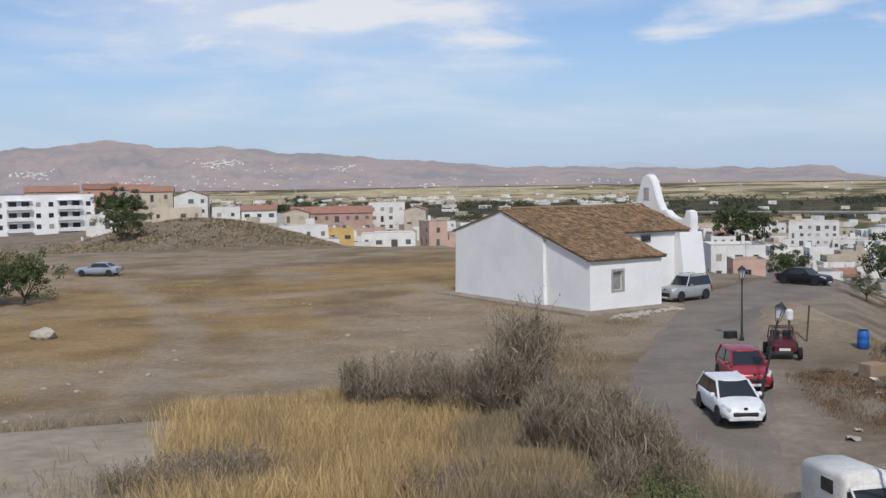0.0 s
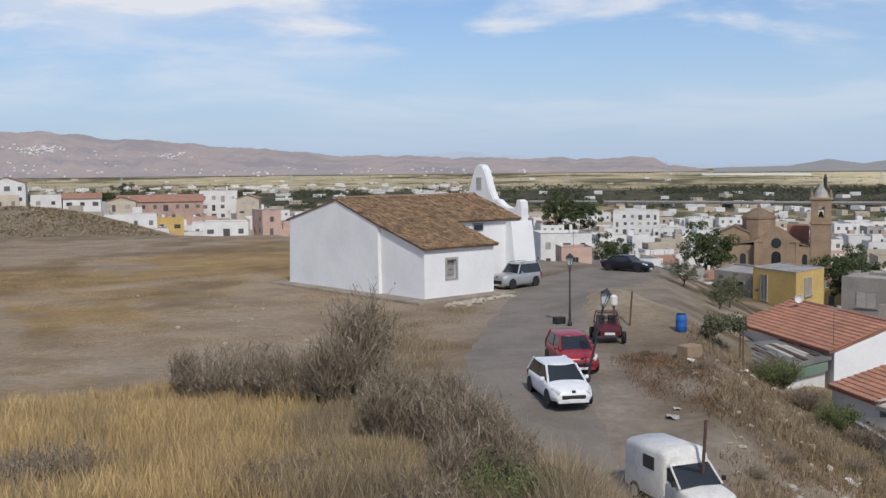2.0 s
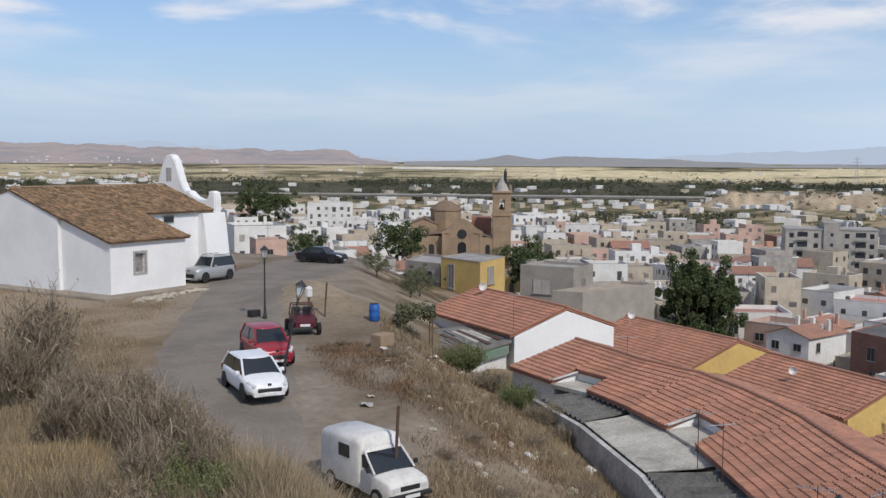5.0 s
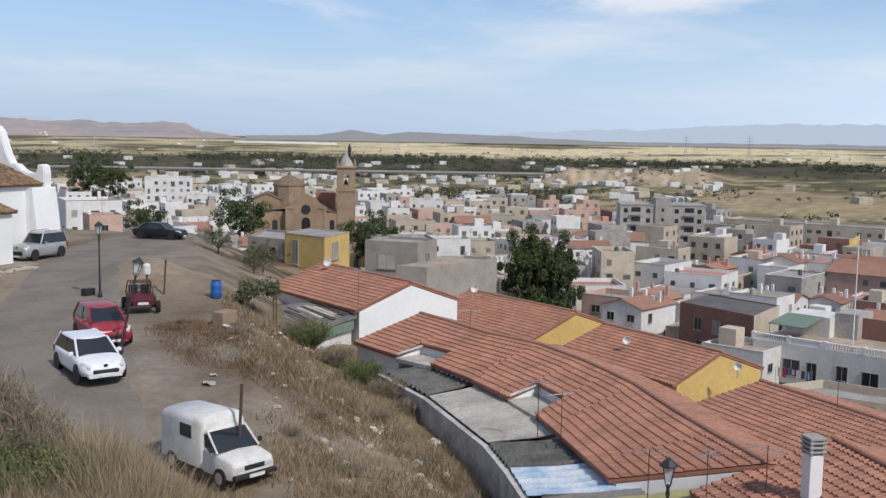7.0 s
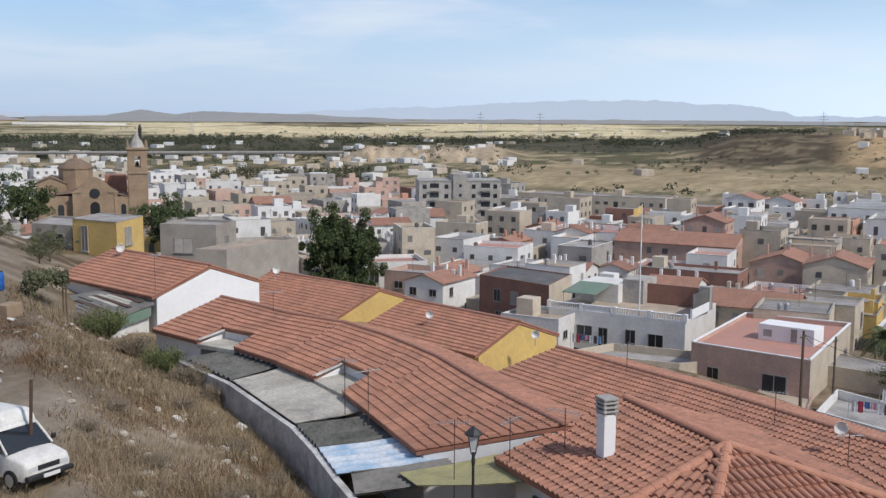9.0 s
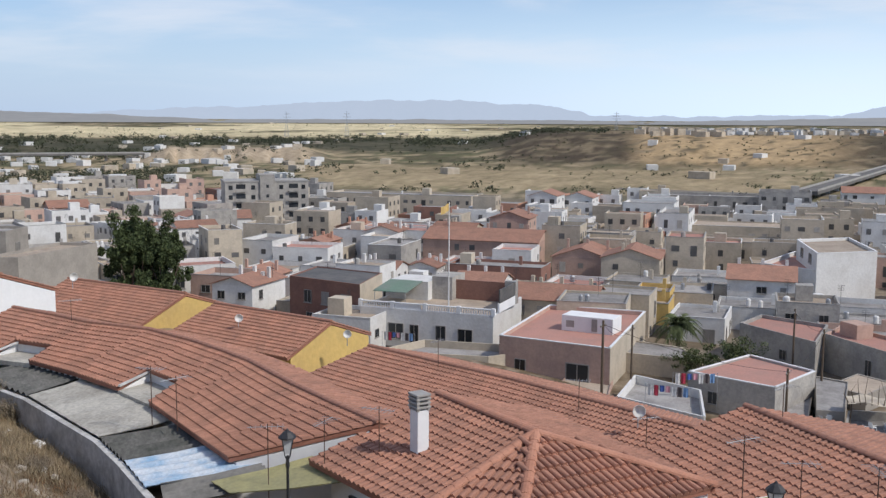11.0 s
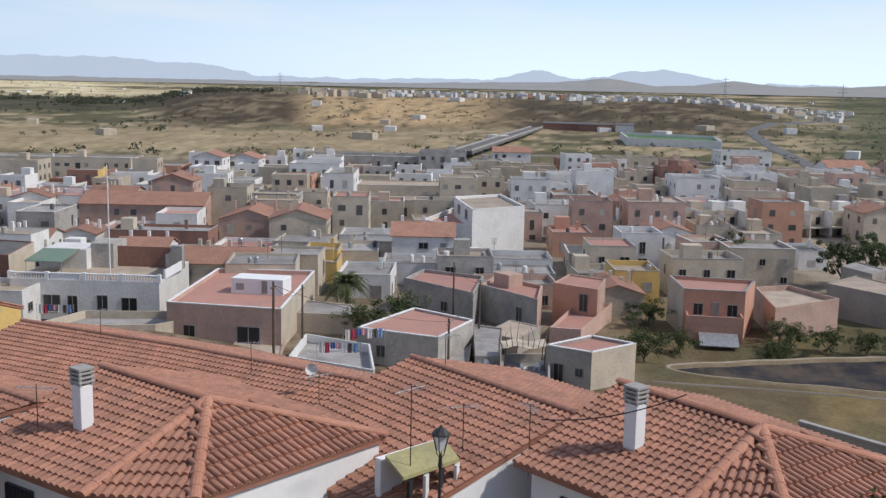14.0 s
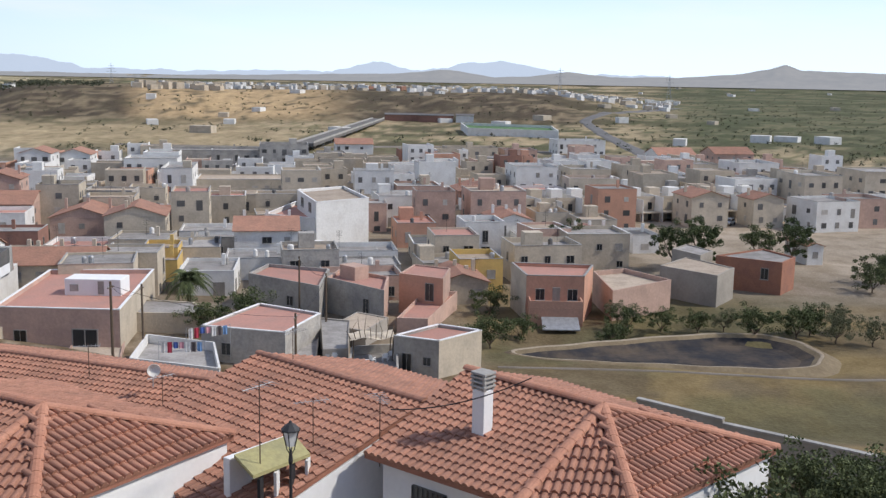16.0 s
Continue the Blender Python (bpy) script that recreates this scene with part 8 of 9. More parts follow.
def tree(kind, x, y, h, turn=0.0):
    if kind not in TREES:
        spec = {"broad": (8.0, 3.6, 7000, 0.27, 2.2, LEAF, 1.0), "poplar": (10.0, 2.9, 19000, 0.27, 1.6, LEAF, 1.6), "olive": (4.0, 2.3, 6500, 0.115, 1.0, OLIVE, 1.0), "bush": (3.0, 2.2, 5200, 0.14, 0.5, BUSHLEAF, 0.9)}[kind]
        tm, cm = tree_meshes(len(TREES) + 90, *spec[:5], tall=spec[6])
        cm.materials.append(spec[5])
        TREES[kind] = (tm, cm, spec[0])
    tm, cm, base = TREES[kind]
    words = {"broad": "dark green broad-crowned tree between houses", "poplar": "tall dense dark green tree in the town", "olive": "grey-green olive tree beside a garden", "bush": "rounded green bush on open ground"}[kind]
    s = thing("tree", pose(x, y, float(land(x, y)) - 0.1, 0, 0, turn), words, "tree", "trees")
    k = h / base
    share("trunk", tm, s, Matrix.Diagonal((k, k, k, 1)))
    share("crown", cm, s, Matrix.Diagonal((k, k, k, 1)))
    return s


for kind, x, y, h in (("bush", -33.6, 81.3, 3.6), ("bush", -35.6, 79.0, 3.2), ("bush", -36.8, 82.5, 3.4), ("broad", -69, 214, 8.2), ("broad", -65.5, 216, 7.0), ("bush", -61.5, 198, 6.0), ("bush", 124.4, -10.6, 3.0), ("bush", 124.8, -14.8, 2.7), ("bush", 125.0, -19.2, 2.6), ("bush", 130.7, 6.7, 3.4), ("olive", 128.4, -9.6, 3.2), ("bush", 120.5, 2.4, 2.8), ("olive", 126.2, -22.6, 3.0), ("broad", 115.7, 414, 19), ("broad", 124, 411, 18), ("broad", -56.2, 416, 14), ("broad", -64, 416, 13),
                      ("olive", 32.9, 79.4, 2.4), ("olive", 33.6, 74.0, 1.8), ("olive", 36.2, 78.0, 2.8), ("broad", 102, 233.7, 15.5), ("broad", 117.5, 197.7, 12.5), ("broad", 122, 200, 11.0), ("broad", 57, 170.7, 8.0),
                      ("poplar", 109.9, 129.7, 14.6), ("poplar", 113.6, 131.0, 13.4), ("poplar", 106.6, 128.6, 13.8), ("poplar", 111.5, 126.0, 12.5), ("bush", 112.9, 34.4, 4.6), ("bush", 110.5, 38.0, 3.5), ("broad", 177.9, -4.1, 6.3), ("broad", 170.6, -21.6, 7.6), ("broad", 173.1, -26.1, 7.8), ("broad", 180, -42.9, 7.3), ("bush", 186, -38.5, 5.2),
                      ("bush", 123.3, -25.7, 3.6), ("bush", 124.2, -30.9, 3.6), ("olive", 122.1, -35, 3.6), ("olive", 121.4, -39, 3.6), ("bush", 126.5, -33, 3.4), ("bush", 165, -53.5, 4.8), ("bush", 158, -50, 4.0), ("olive", 128, -37, 3.8), ("bush", 112.5, 5.7, 3.6), ("bush", 120.6, -8.9, 3.0),
                      ("bush", 36.6, -10.1, 2.6), ("bush", 34.0, -10.8, 2.4), ("bush", 38.5, -12.5, 2.6), ("bush", 31.8, -11.2, 2.6), ("bush", 26.3, -5.6, 3.3)):
    tree(kind, x, y, h, sr.uniform(0, 360))


def arbour(x, y, z):
    """A vine-covered frame of posts beside the tiled house, with washing poles."""
    s = thing("vine_arbour", pose(x, y, z, 0, 0, -20) @ Matrix.Scale(0.72, 4), "vine-covered arbour of pale posts beside a tiled house", "arbour")
    for px, py in ((-1.2, -1.0), (1.2, -1.0), (-1.2, 1.2), (1.2, 1.2)):
        part("post", block(px - 0.06, py - 0.06, -0.8, px + 0.06, py + 0.06, 2.1), BARK, s)
    for py in (-1.0, 0.1, 1.2):
        part("beam", block(-1.5, py - 0.05, 2.1, 1.5, py + 0.05, 2.2), BARK, s)
    rng = np.random.default_rng(12)
    C = np.stack([rng.uniform(-1.5, 1.5, 2600), rng.uniform(-1.3, 1.5, 2600), 2.25 + 0.28 * rng.normal(size=2600)], 1)
    C[:700] = np.stack([-1.2 + 0.25 * rng.normal(size=700), rng.uniform(-1.2, 1.4, 700), rng.uniform(0.2, 2.2, 700)], 1)
    V, F = leaves(C, 0.2, rng)
    link("foliage", V.tolist(), F.tolist(), OLIVE, s)


arbour(23.9, 51.9, float(land(23.9, 51.9)))


def palm(x, y, h):
    s = thing("palm_tree", pose(x, y, float(land(x, y))), "green palm tree with drooping fronds between houses", "palm")
    part("trunk", tube([(0, 0, -0.3), (0.1, 0, h * 0.4), (0.05, 0, h * 0.72)], [0.32, 0.26, 0.24], 9), BARK, s)
    rng = np.random.default_rng(3)
    for k in range(64):
        a, up = rng.uniform(0, 2 * math.pi), rng.uniform(-0.2, 1.25)
        L = rng.uniform(2.8, 4.0)
        T = np.linspace(0, 1, 9)
        r, z = L * T * math.cos(up) * (1 - 0.1 * T), h * 0.72 + L * (math.sin(up) * T - 0.55 * T ** 2.2)
        mid = np.stack([r * math.cos(a) + 0.05, r * math.sin(a), z], 1)
        sd = np.array([-math.sin(a), math.cos(a), 0])
        V, F = [], []
        for i in range(1, 9):
            for sgn in (-1, 1):
                ln = 0.8 * math.sin(math.pi * min(0.97, 0.15 + 0.8 * T[i]))
                tip = mid[i] + sd * sgn * ln + (mid[i] - mid[i - 1]) * 1.2 - np.array([0, 0, 0.22])
                b = len(V)
                V += [mid[i - 1], mid[i], tip]
                F.append((b, b + 1, b + 2))
        link("frond", V, F, BUSHLEAF, s)


palm(120.4, 43.6, 6.4)


# ---- the far plain: trees, farms, roads ----
FARLEAF = material("far_leaf", (0.088, 0.094, 0.055), 0.9, (0.055, 0.062, 0.038), 0.02, 0.3, 0.0, island=0.35, space="World")


def far_trees():
    rng = np.random.default_rng(17)
    A, D, H = [], [], []
    # loose trees, thick belts along the river, rows of an orchard
    a, d = rng.uniform(-26, 110, 9000), np.exp(rng.uniform(np.log(430), np.log(3400), 9000))
    cl = fbm(a * 0.35, np.log(d) * 9, 61)
    lush = smooth(92, 99, a) * 0.28
    ok = (cl + lush + 0.18 * rng.random(9000) > 0.62) & ~((np.abs(a - 60) < 18) & (d < 560) & (cl < 0.6))
    A.append(a[ok]), D.append(d[ok]), H.append(rng.uniform(1.3, 3.6, ok.sum()) * (1 - 0.35 * smooth(60, 64, a[ok])))
    a, d = rng.uniform(-20, 66, 7000), np.exp(rng.normal(0, 0.10, 7000)) * 1430
    ok = fbm(a * 0.5, d * 0.003, 63) + 0.25 * rng.random(7000) > 0.60
    A.append(a[ok]), D.append(d[ok]), H.append(rng.uniform(2.5, 6.5, ok.sum()))
    a, d = rng.uniform(-8, 46, 4200), np.exp(rng.normal(0, 0.07, 4200)) * 930
    ok = fbm(a * 0.6, d * 0.004, 64) + 0.25 * rng.random(4200) > 0.60
    A.append(a[ok]), D.append(d[ok]), H.append(rng.uniform(1.8, 4.5, ok.sum()))
    ga, gd = np.meshgrid(np.arange(33.0, 42.0, 0.32), np.arange(520.0, 640.0, 13.0))
    A.append(ga.ravel() + rng.normal(size=ga.size) * 0.03), D.append(gd.ravel() + rng.normal(size=ga.size)), H.append(rng.uniform(2.0, 2.9, ga.size))
    a, d, tops = np.concatenate(A), np.concatenate(D), np.concatenate(H)
    x, y = d * np.sin(np.radians(a)), d * np.cos(np.radians(a))
    z = land(x, y)
    m = 22
    q = rng.normal(size=(len(a), m, 3)) * np.array([0.34, 0.34, 0.22]) * tops[:, None, None] + np.stack([x, y, z + tops * 0.45], 1)[:, None]
    V, F = [], []
    for k in range(m):
        v, f = leaves(q[:, k], 1.0, rng)
        c = np.repeat(q[:, k], 4, axis=0)
        V.append(c + (v - c) * np.repeat(tops, 4)[:, None] * 0.34)
        F.append(f + k * 4 * len(a))
    ob = link("far_trees", np.concatenate(V).tolist(), np.concatenate(F).tolist(), FARLEAF)
    tagged(ob, "scattered dark trees and tree belts over the far plain", "trees", kind="stuff")


far_trees()


def box_cloud(name, boxes, mat, label, category):
    V, F = [], []
    for x, y, z, w, d, h, r in boxes:
        c, s = math.cos(r), math.sin(r)
        b = len(V)
        for zz in (z - 1.0, z + h):
            for px, py in ((-w / 2, -d / 2), (w / 2, -d / 2), (w / 2, d / 2), (-w / 2, d / 2)):
                V.append((x + c * px - s * py, y + s * px + c * py, zz))
        if r > 0.8:
            V[b + 4:b + 8] = [V[b + 4], V[b + 5], V[b + 6], V[b + 7]]
        F += [(b, b + 1, b + 5, b + 4), (b + 1, b + 2, b + 6, b + 5), (b + 2, b + 3, b + 7, b + 6), (b + 3, b, b + 4, b + 7), (b + 4, b + 5, b + 6, b + 7)]
    return tagged(link(name, V, F, mat), label, category, kind="stuff")


def far_buildings():
    rng = random.Random(33)
    sets = {"white": [], "cream": [], "tile": []}
    for _ in range(330):
        a, d = rng.uniform(-26, 106), math.exp(rng.uniform(math.log(520), math.log(3300)))
        if fbm(np.array([a * 0.5]), np.array([math.log(d) * 6]), 71)[0] < 0.47:
            continue
        x, y = polar(a, d)
        big = 0.7 + 0.6 * min(1.0, d / 2000)
        sets[rng.choices(("white", "cream"), (5, 3))[0]].append((x, y, float(land(x, y)), rng.uniform(6, 15) * big, rng.uniform(6, 10) * big, rng.uniform(2.6, 4.2), rng.uniform(0, 1.5)))
    # villas along the crest across the valley
    for _ in range(130):
        a, d = rng.uniform(18, 50), rng.uniform(520, 900)
        x, y = polar(a, d)
        sets[rng.choices(("white", "cream"), (5, 3))[0]].append((x, y, float(land(x, y)), rng.uniform(4, 10), rng.uniform(4, 8), rng.uniform(2.4, 3.8), rng.uniform(0, 1.5)))
    for _ in range(420):
        a, d = rng.uniform(67.5, 97), rng.uniform(1120, 1620)
        x, y = polar(a, d)
        sets[rng.choices(("white", "cream", "tile"), (5, 4, 0.2))[0]].append((x, y, float(land(x, y)), rng.uniform(5, 11), rng.uniform(5, 9), rng.uniform(2.6, 5.5), rng.uniform(0, 1.5)))
    for _ in range(26):
        a, d = rng.uniform(67.5, 72), rng.uniform(1060, 1200)
        x, y = polar(a, d)
        sets["cream"].append((x, y, float(land(x, y)), rng.uniform(6, 13), rng.uniform(6, 10), rng.uniform(4, 8), rng.uniform(0, 1.5)))
    # villages on the brown hills
    azs, V = BROWN
    for a0, u0, sa, su, n in ((-12.3, 0.60, 0.9, 0.022, 170), (-5.4, 0.62, 0.9, 0.03, 30), (-21.8, 0.42, 0.8, 0.03, 60), (-16, 0.15, 6.0, 0.08, 90), (-9.0, 0.5, 1.5, 0.06, 10), (0, 0.15, 6.0, 0.08, 30), (10, 0.15, 5.0, 0.08, 20)):
        for _ in range(n):
            a, u = rng.gauss(a0, sa * 0.6), min(0.95, max(0.02, rng.gauss(u0, su)))
            i, j = int(np.clip(np.searchsorted(azs, a), 0, len(azs) - 1)), int(u * 25)
            x, y, z = V[j, i]
            sets["white"].append((float(x) + rng.uniform(-4, 4), float(y) + rng.uniform(-20, 20), float(z), rng.uniform(4, 10), rng.uniform(4, 8), rng.uniform(2.5, 5), rng.uniform(0, 1.5)))
    box_cloud("far_white_farms", sets["white"], WALLS["white"], "tiny white farmhouses and villages far off", "houses")
    box_cloud("far_cream_farms", sets["cream"], WALLS["cream"], "tiny cream farmhouses far off", "houses")
    box_cloud("far_tiled_farms", sets["tile"], FLATS["tile"], "tiny terracotta-roofed farms far off", "houses")
    gh = [(*polar(a, 2900), float(land(*polar(a, 2900))), 60, 30, 5, -radians(a)) for a in np.arange(24.0, 28.6, 0.55)]
    box_cloud("greenhouses", gh, WALLS["white"], "long white plastic greenhouses far off", "greenhouses")


far_buildings()


DECK = material("bridge_deck", (0.17, 0.16, 0.15), 0.92, (0.13, 0.125, 0.115), 0.1, 1.0, 0.1, space="World")


def viaduct(p0, p1, top, width, gap, label):
    v = thing("viaduct", pose(0, 0, 0), label, "viaduct")
    a, b = Vector((*p0, top)), Vector((*p1, top))
    d = (b - a).normalized()
    n = Vector((-d.y, d.x, 0)) * width / 2
    part("deck", slab([a - n, b - n, b + n, a + n], 1.3), DECK, v)
    for s in (-1, 1):
        part("parapet", slab([a + n * s * 1.0 + Vector((0, 0, 0.9)), b + n * s + Vector((0, 0, 0.9)), b + n * s * 0.96 + Vector((0, 0, 0.9)), a + n * s * 0.96 + Vector((0, 0, 0.9))], 0.9), CONCRETE, v)
    L = (b - a).length
    k = int(L / gap)
    for i in range(k + 1):
        c = a + (b - a) * (i / k)
        part("pier", block(c.x - 0.8, c.y - 0.8, float(land(c.x, c.y)) - 1, c.x + 0.8, c.y + 0.8, top - 1.0), CONCRETE, v)


viaduct(polar(14, 860), polar(40.6, 815), -17.6, 9, 26, "long grey road viaduct across the river plain")
viaduct(polar(76.5, 430), polar(80.6, 700), -18.5, 8, 22, "grey concrete road bridge leading out of the town")
ASPHALT = material("far_asphalt", (0.16, 0.155, 0.15), 0.9, (0.12, 0.118, 0.115), 0.1, 1.0, 0.1, space="World")
strip("road_far", [polar(96, 420), polar(93.5, 560), polar(92.0, 760), polar(93.6, 950), polar(97, 1250)], [9, 9, 9, 10, 12], ASPHALT, 0.4, "curving grey road over the far plain", "road", 8)
strip("road_river", [polar(66, 470), polar(74, 455), polar(84, 470), polar(96, 430), polar(106, 400)], [10, 10, 10, 9, 9], ROAD, 0.3, "pale dirt road along the edge of town", "road", 8)


def pylon(a, d, h):
    x, y = polar(a, d)
    s = thing("power_pylon", pose(x, y, float(land(x, y)), 0, 0, -a), "tall lattice power pylon on the plain", "pylon", "power pylons")
    bm = bmesh.new()
    for sx in (-1, 1):
        for sy in (-1, 1):
            tube([(sx * h * 0.09, sy * h * 0.09, -1), (sx * h * 0.025, sy * h * 0.025, h * 0.6), (0, 0, h)], 0.35, 4, bm)
    for k in range(6):
        z0, z1 = h * 0.1 * k, h * 0.1 * (k + 1)
        w0, w1 = h * (0.09 - 0.0108 * k), h * (0.09 - 0.0108 * (k + 1))
        for sy in (-1, 1):
            tube([(-w0, sy * w0, z0), (w1, sy * w1, z1)], 0.22, 4, bm)
            tube([(w0, sy * w0, z0), (-w1, sy * w1, z1)], 0.22, 4, bm)
    part("lattice", bm, STEEL, s)
    for z, w in ((0.66, 0.2), (0.78, 0.16), (0.9, 0.12)):
        part("cross_arm", tube([(-h * w, 0, h * z), (h * w, 0, h * z)], 0.4, 4), STEEL, s)


for a, d, h in ((-8.2, 1500, 42), (0.8, 1700, 40), (16.2, 1900, 44), (21.5, 2100, 44), (32.4, 1900, 40), (48.2, 1800, 44), (51.5, 1800, 44), (66.4, 2200, 46), (90.6, 1900, 48), (96.5, 2000, 44)):
    pylon(a, d, h)

# ---- reservoir, walls and clutter ----
def reservoir():
    """An irrigation pond: plan outline rounded off, then offset rings for bank, rim and liner."""
    top = -20.75
    plan = [(110.0, 4.0), (113.6, -2.8), (117.2, -9.8), (121.6, -19.0), (123.2, -26.0), (120.4, -29.8), (114.2, -31.2), (109.2, -28.4), (108.4, -22.0), (108.6, -12.5), (108.4, -2.8)]
    pts = [Vector((x, y)) for x, y in plan]
    for _ in range(3):
        pts = [q for i, p in enumerate(pts) for q in (p.lerp(pts[(i + 1) % len(pts)], 0.25), p.lerp(pts[(i + 1) % len(pts)], 0.75))]
    n = len(pts)
    out = []
    for i in range(n):
        d = (pts[(i + 1) % n] - pts[i - 1]).normalized()
        out.append(Vector((-d.y, d.x)))
    if (pts[0] + out[0] - Vector((114, -14))).length < (pts[0] - Vector((114, -14))).length:
        out = [-v for v in out]
    s = thing("reservoir", pose(0, 0, 0), "nearly empty irrigation pond with black liner and pale earth rim", "reservoir")

    def ringp(k, dz):
        return [(p.x + v.x * (k + 0.15 * math.sin(i * 0.9)), p.y + v.y * (k + 0.15 * math.sin(i * 0.9)), top + dz) for i, (p, v) in enumerate(zip(pts, out))]
    rings = [ringp(4.6, -1.6), ringp(1.0, -0.05), ringp(0.8, 0.0), ringp(0.55, 0.0), ringp(0.4, -0.06), ringp(-0.2, -0.35), ringp(-1.6, -0.95), ringp(-2.4, -1.0)]

    def band(name, rr, mat, label, cap=False):
        V = [p for r in rr for p in r]
        F = [(n * j + i, n * j + (i + 1) % n, n * (j + 1) + (i + 1) % n, n * (j + 1) + i) for j in range(len(rr) - 1) for i in range(n)]
        if cap:
            F.append(tuple(n * (len(rr) - 1) + i for i in range(n)))
        link(name, V, F, mat, s, label)
    weedy = material("berm_soil", (0.17, 0.13, 0.08), 0.95, (0.23, 0.18, 0.11), 0.4, 3.0, 0.4, space="World")
    band("berm", rings[:3], weedy, "weedy earth bank")
    band("rim", rings[2:5], material("rim_soil", (0.36, 0.30, 0.225), 0.95, (0.26, 0.21, 0.15), 0.8, 4.0, 0.4, space="World"), "pale worn rim")
    band("inner_bank", rings[4:6], weedy, "muddy inner bank")
    band("liner", rings[5:], material("pond_liner", (0.020, 0.021, 0.026), 0.85, (0.095, 0.072, 0.052), 0.22, 1.2, 0.2, space="World"), "black plastic liner", True)


reservoir()
strip("field_path", [(102.6, 6.0), (103.4, -2.7), (104.6, -10.5), (104.6, -18.0), (103.8, -27.0), (104.7, -35.0), (109.0, -46.0)], [0.5, 0.6, 0.5, 0.6, 0.5, 0.6, 0.6], ROAD, 0.12, "pale trodden path along an earth bank", "path", 3)


def garden_wall():
    w = thing("garden_wall", pose(0, 0, 0), "grey block wall with cement coping along a field", "wall")
    line = [(60.7, -6.0), (57.5, -10.6), (53.0, -18.4), (50.0, -24.0)]
    for i, ((x0, y0), (x1, y1)) in enumerate(zip(line, line[1:])):
        d = Vector((x1 - x0, y1 - y0)).normalized()
        nx, ny = -d.y * 0.12, d.x * 0.12
        t = -10.0 - 0.25 * i
        mass(w, [(x0 + nx, y0 + ny), (x1 + nx, y1 + ny), (x1 - nx, y1 - ny), (x0 - nx, y0 - ny)], -16.0, t, WALLS["taupe"], "panel")
        mass(w, [(x0 + nx * 1.5, y0 + ny * 1.5), (x1 + nx * 1.5, y1 + ny * 1.5), (x1 - nx * 1.5, y1 - ny * 1.5), (x0 - nx * 1.5, y0 - ny * 1.5)], t + 0.003, t + 0.1, CONCRETE, "coping")


garden_wall()


def porch():
    """The small roof with a yellow-green sheet between two houses, above shutters."""
    s = thing("porch", pose(0, 0, 0), "small porch with mossy yellow-green roof and striped shutters", "porch")
    part("roof", slab([(25.7, 8.15, -1.15), (24.95, 7.4, -1.4), (26.75, 6.3, -1.4), (27.6, 7.0, -1.15)], 0.1), SHEET_GREEN, s, "mossy yellow-green roof sheet")
    mass(s, [(25.75, 8.3), (27.65, 7.1), (27.75, 7.3), (25.85, 8.5)], -4.5, -1.3, WHITEWASH, "back_wall")
    for k in range(4):
        x, y = 25.05 + 0.5 * k, 7.25 - 0.31 * k
        part("shutter", block(x, y, -4.2, x + 0.34, y + 0.08, -1.55), PLASTIC if k % 2 == 0 else WALLS["white"], s)


porch()


def aerial(x, y, base, h, turn, label="thin rooftop television aerial on a mast"):
    s = thing("aerial", pose(x, y, base, 0, 0, turn), label, "aerial", "rooftop aerials")
    part("mast", tube([(0, 0, -0.6), (0, 0, h * 0.82)], 0.016, 6), RUST, s)
    b = tube([(0, -0.5, h * 0.82 - 0.1), (0, 0.6, h * 0.82 - 0.1)], 0.011, 5)
    part("boom", b, STEEL, s)
    for k in range(7):
        part("element", tube([(-0.32 + 0.03 * k, -0.45 + 0.16 * k, h * 0.82 - 0.1), (0.32 - 0.03 * k, -0.45 + 0.16 * k, h * 0.82 - 0.1)], 0.008, 4), STEEL, s)


for x, y, b, h, t in ((24.07, 28.1, -1.3, 1.9, 20), (24.06, 26.8, -1.3, 1.7, 80), (21.9, 20.5, -1.9, 2.3, 40), (23.2, 19.4, -1.3, 1.6, 100), (24.1, 18.0, -1.0, 1.7, 10), (25.6, 7.4, -1.1, 2.5, 60), (28.0, 6.5, -2.0, 2.2, 30), (27.8, 4.5, -1.5, 1.9, 120), (31.2, 53.5, -0.6, 2.0, 0), (35.6, 14.0, -3.6, 1.9, 50), (41.0, 27.0, -3.3, 2.0, 90), (38.5, 18.2, -3.3, 1.8, 20), (30.6, 41.2, -0.8, 1.5, 60), (34.0, 8.6, -1.0, 1.6, 75)):
    aerial(x, y, b, h, t)


def dish(x, y, z, r, turn):
    s = thing("satellite_dish", pose(x, y, z, 0, 0, turn), "white satellite dish on a short arm", "satellite dish", "satellite dishes")
    r *= 0.72
    part("arm", tube([(0, 0, -0.7), (0, 0, 0), (0, -0.12, 0)], 0.025, 6), STEEL, s)
    part("bowl", lathe([(0.04, 0.12), (r * 0.5, 0.09), (r * 0.85, 0.03), (r, -0.04), (r * 0.97, -0.05), (r * 0.5, 0.06), (0.05, 0.1)], 18, axis="Y", centre=(0, -0.25, 0.05)), WALLS["white"], s)
    part("feed", tube([(0, -0.3, -r), (0, -0.75, 0.0)], 0.012, 5), STEEL, s)


for x, y, z, r, t in ((33.8, 62.5, 0.30, 0.42, -5), (39.4, 52.8, -0.7, 0.36, -20), (37.2, 15.0, -2.4, 0.36, -60), (44.6, 44.0, -3.1, 0.35, -40), (45.8, 36.5, -3.4, 0.34, -50)):
    dish(x, y, z, r, t)


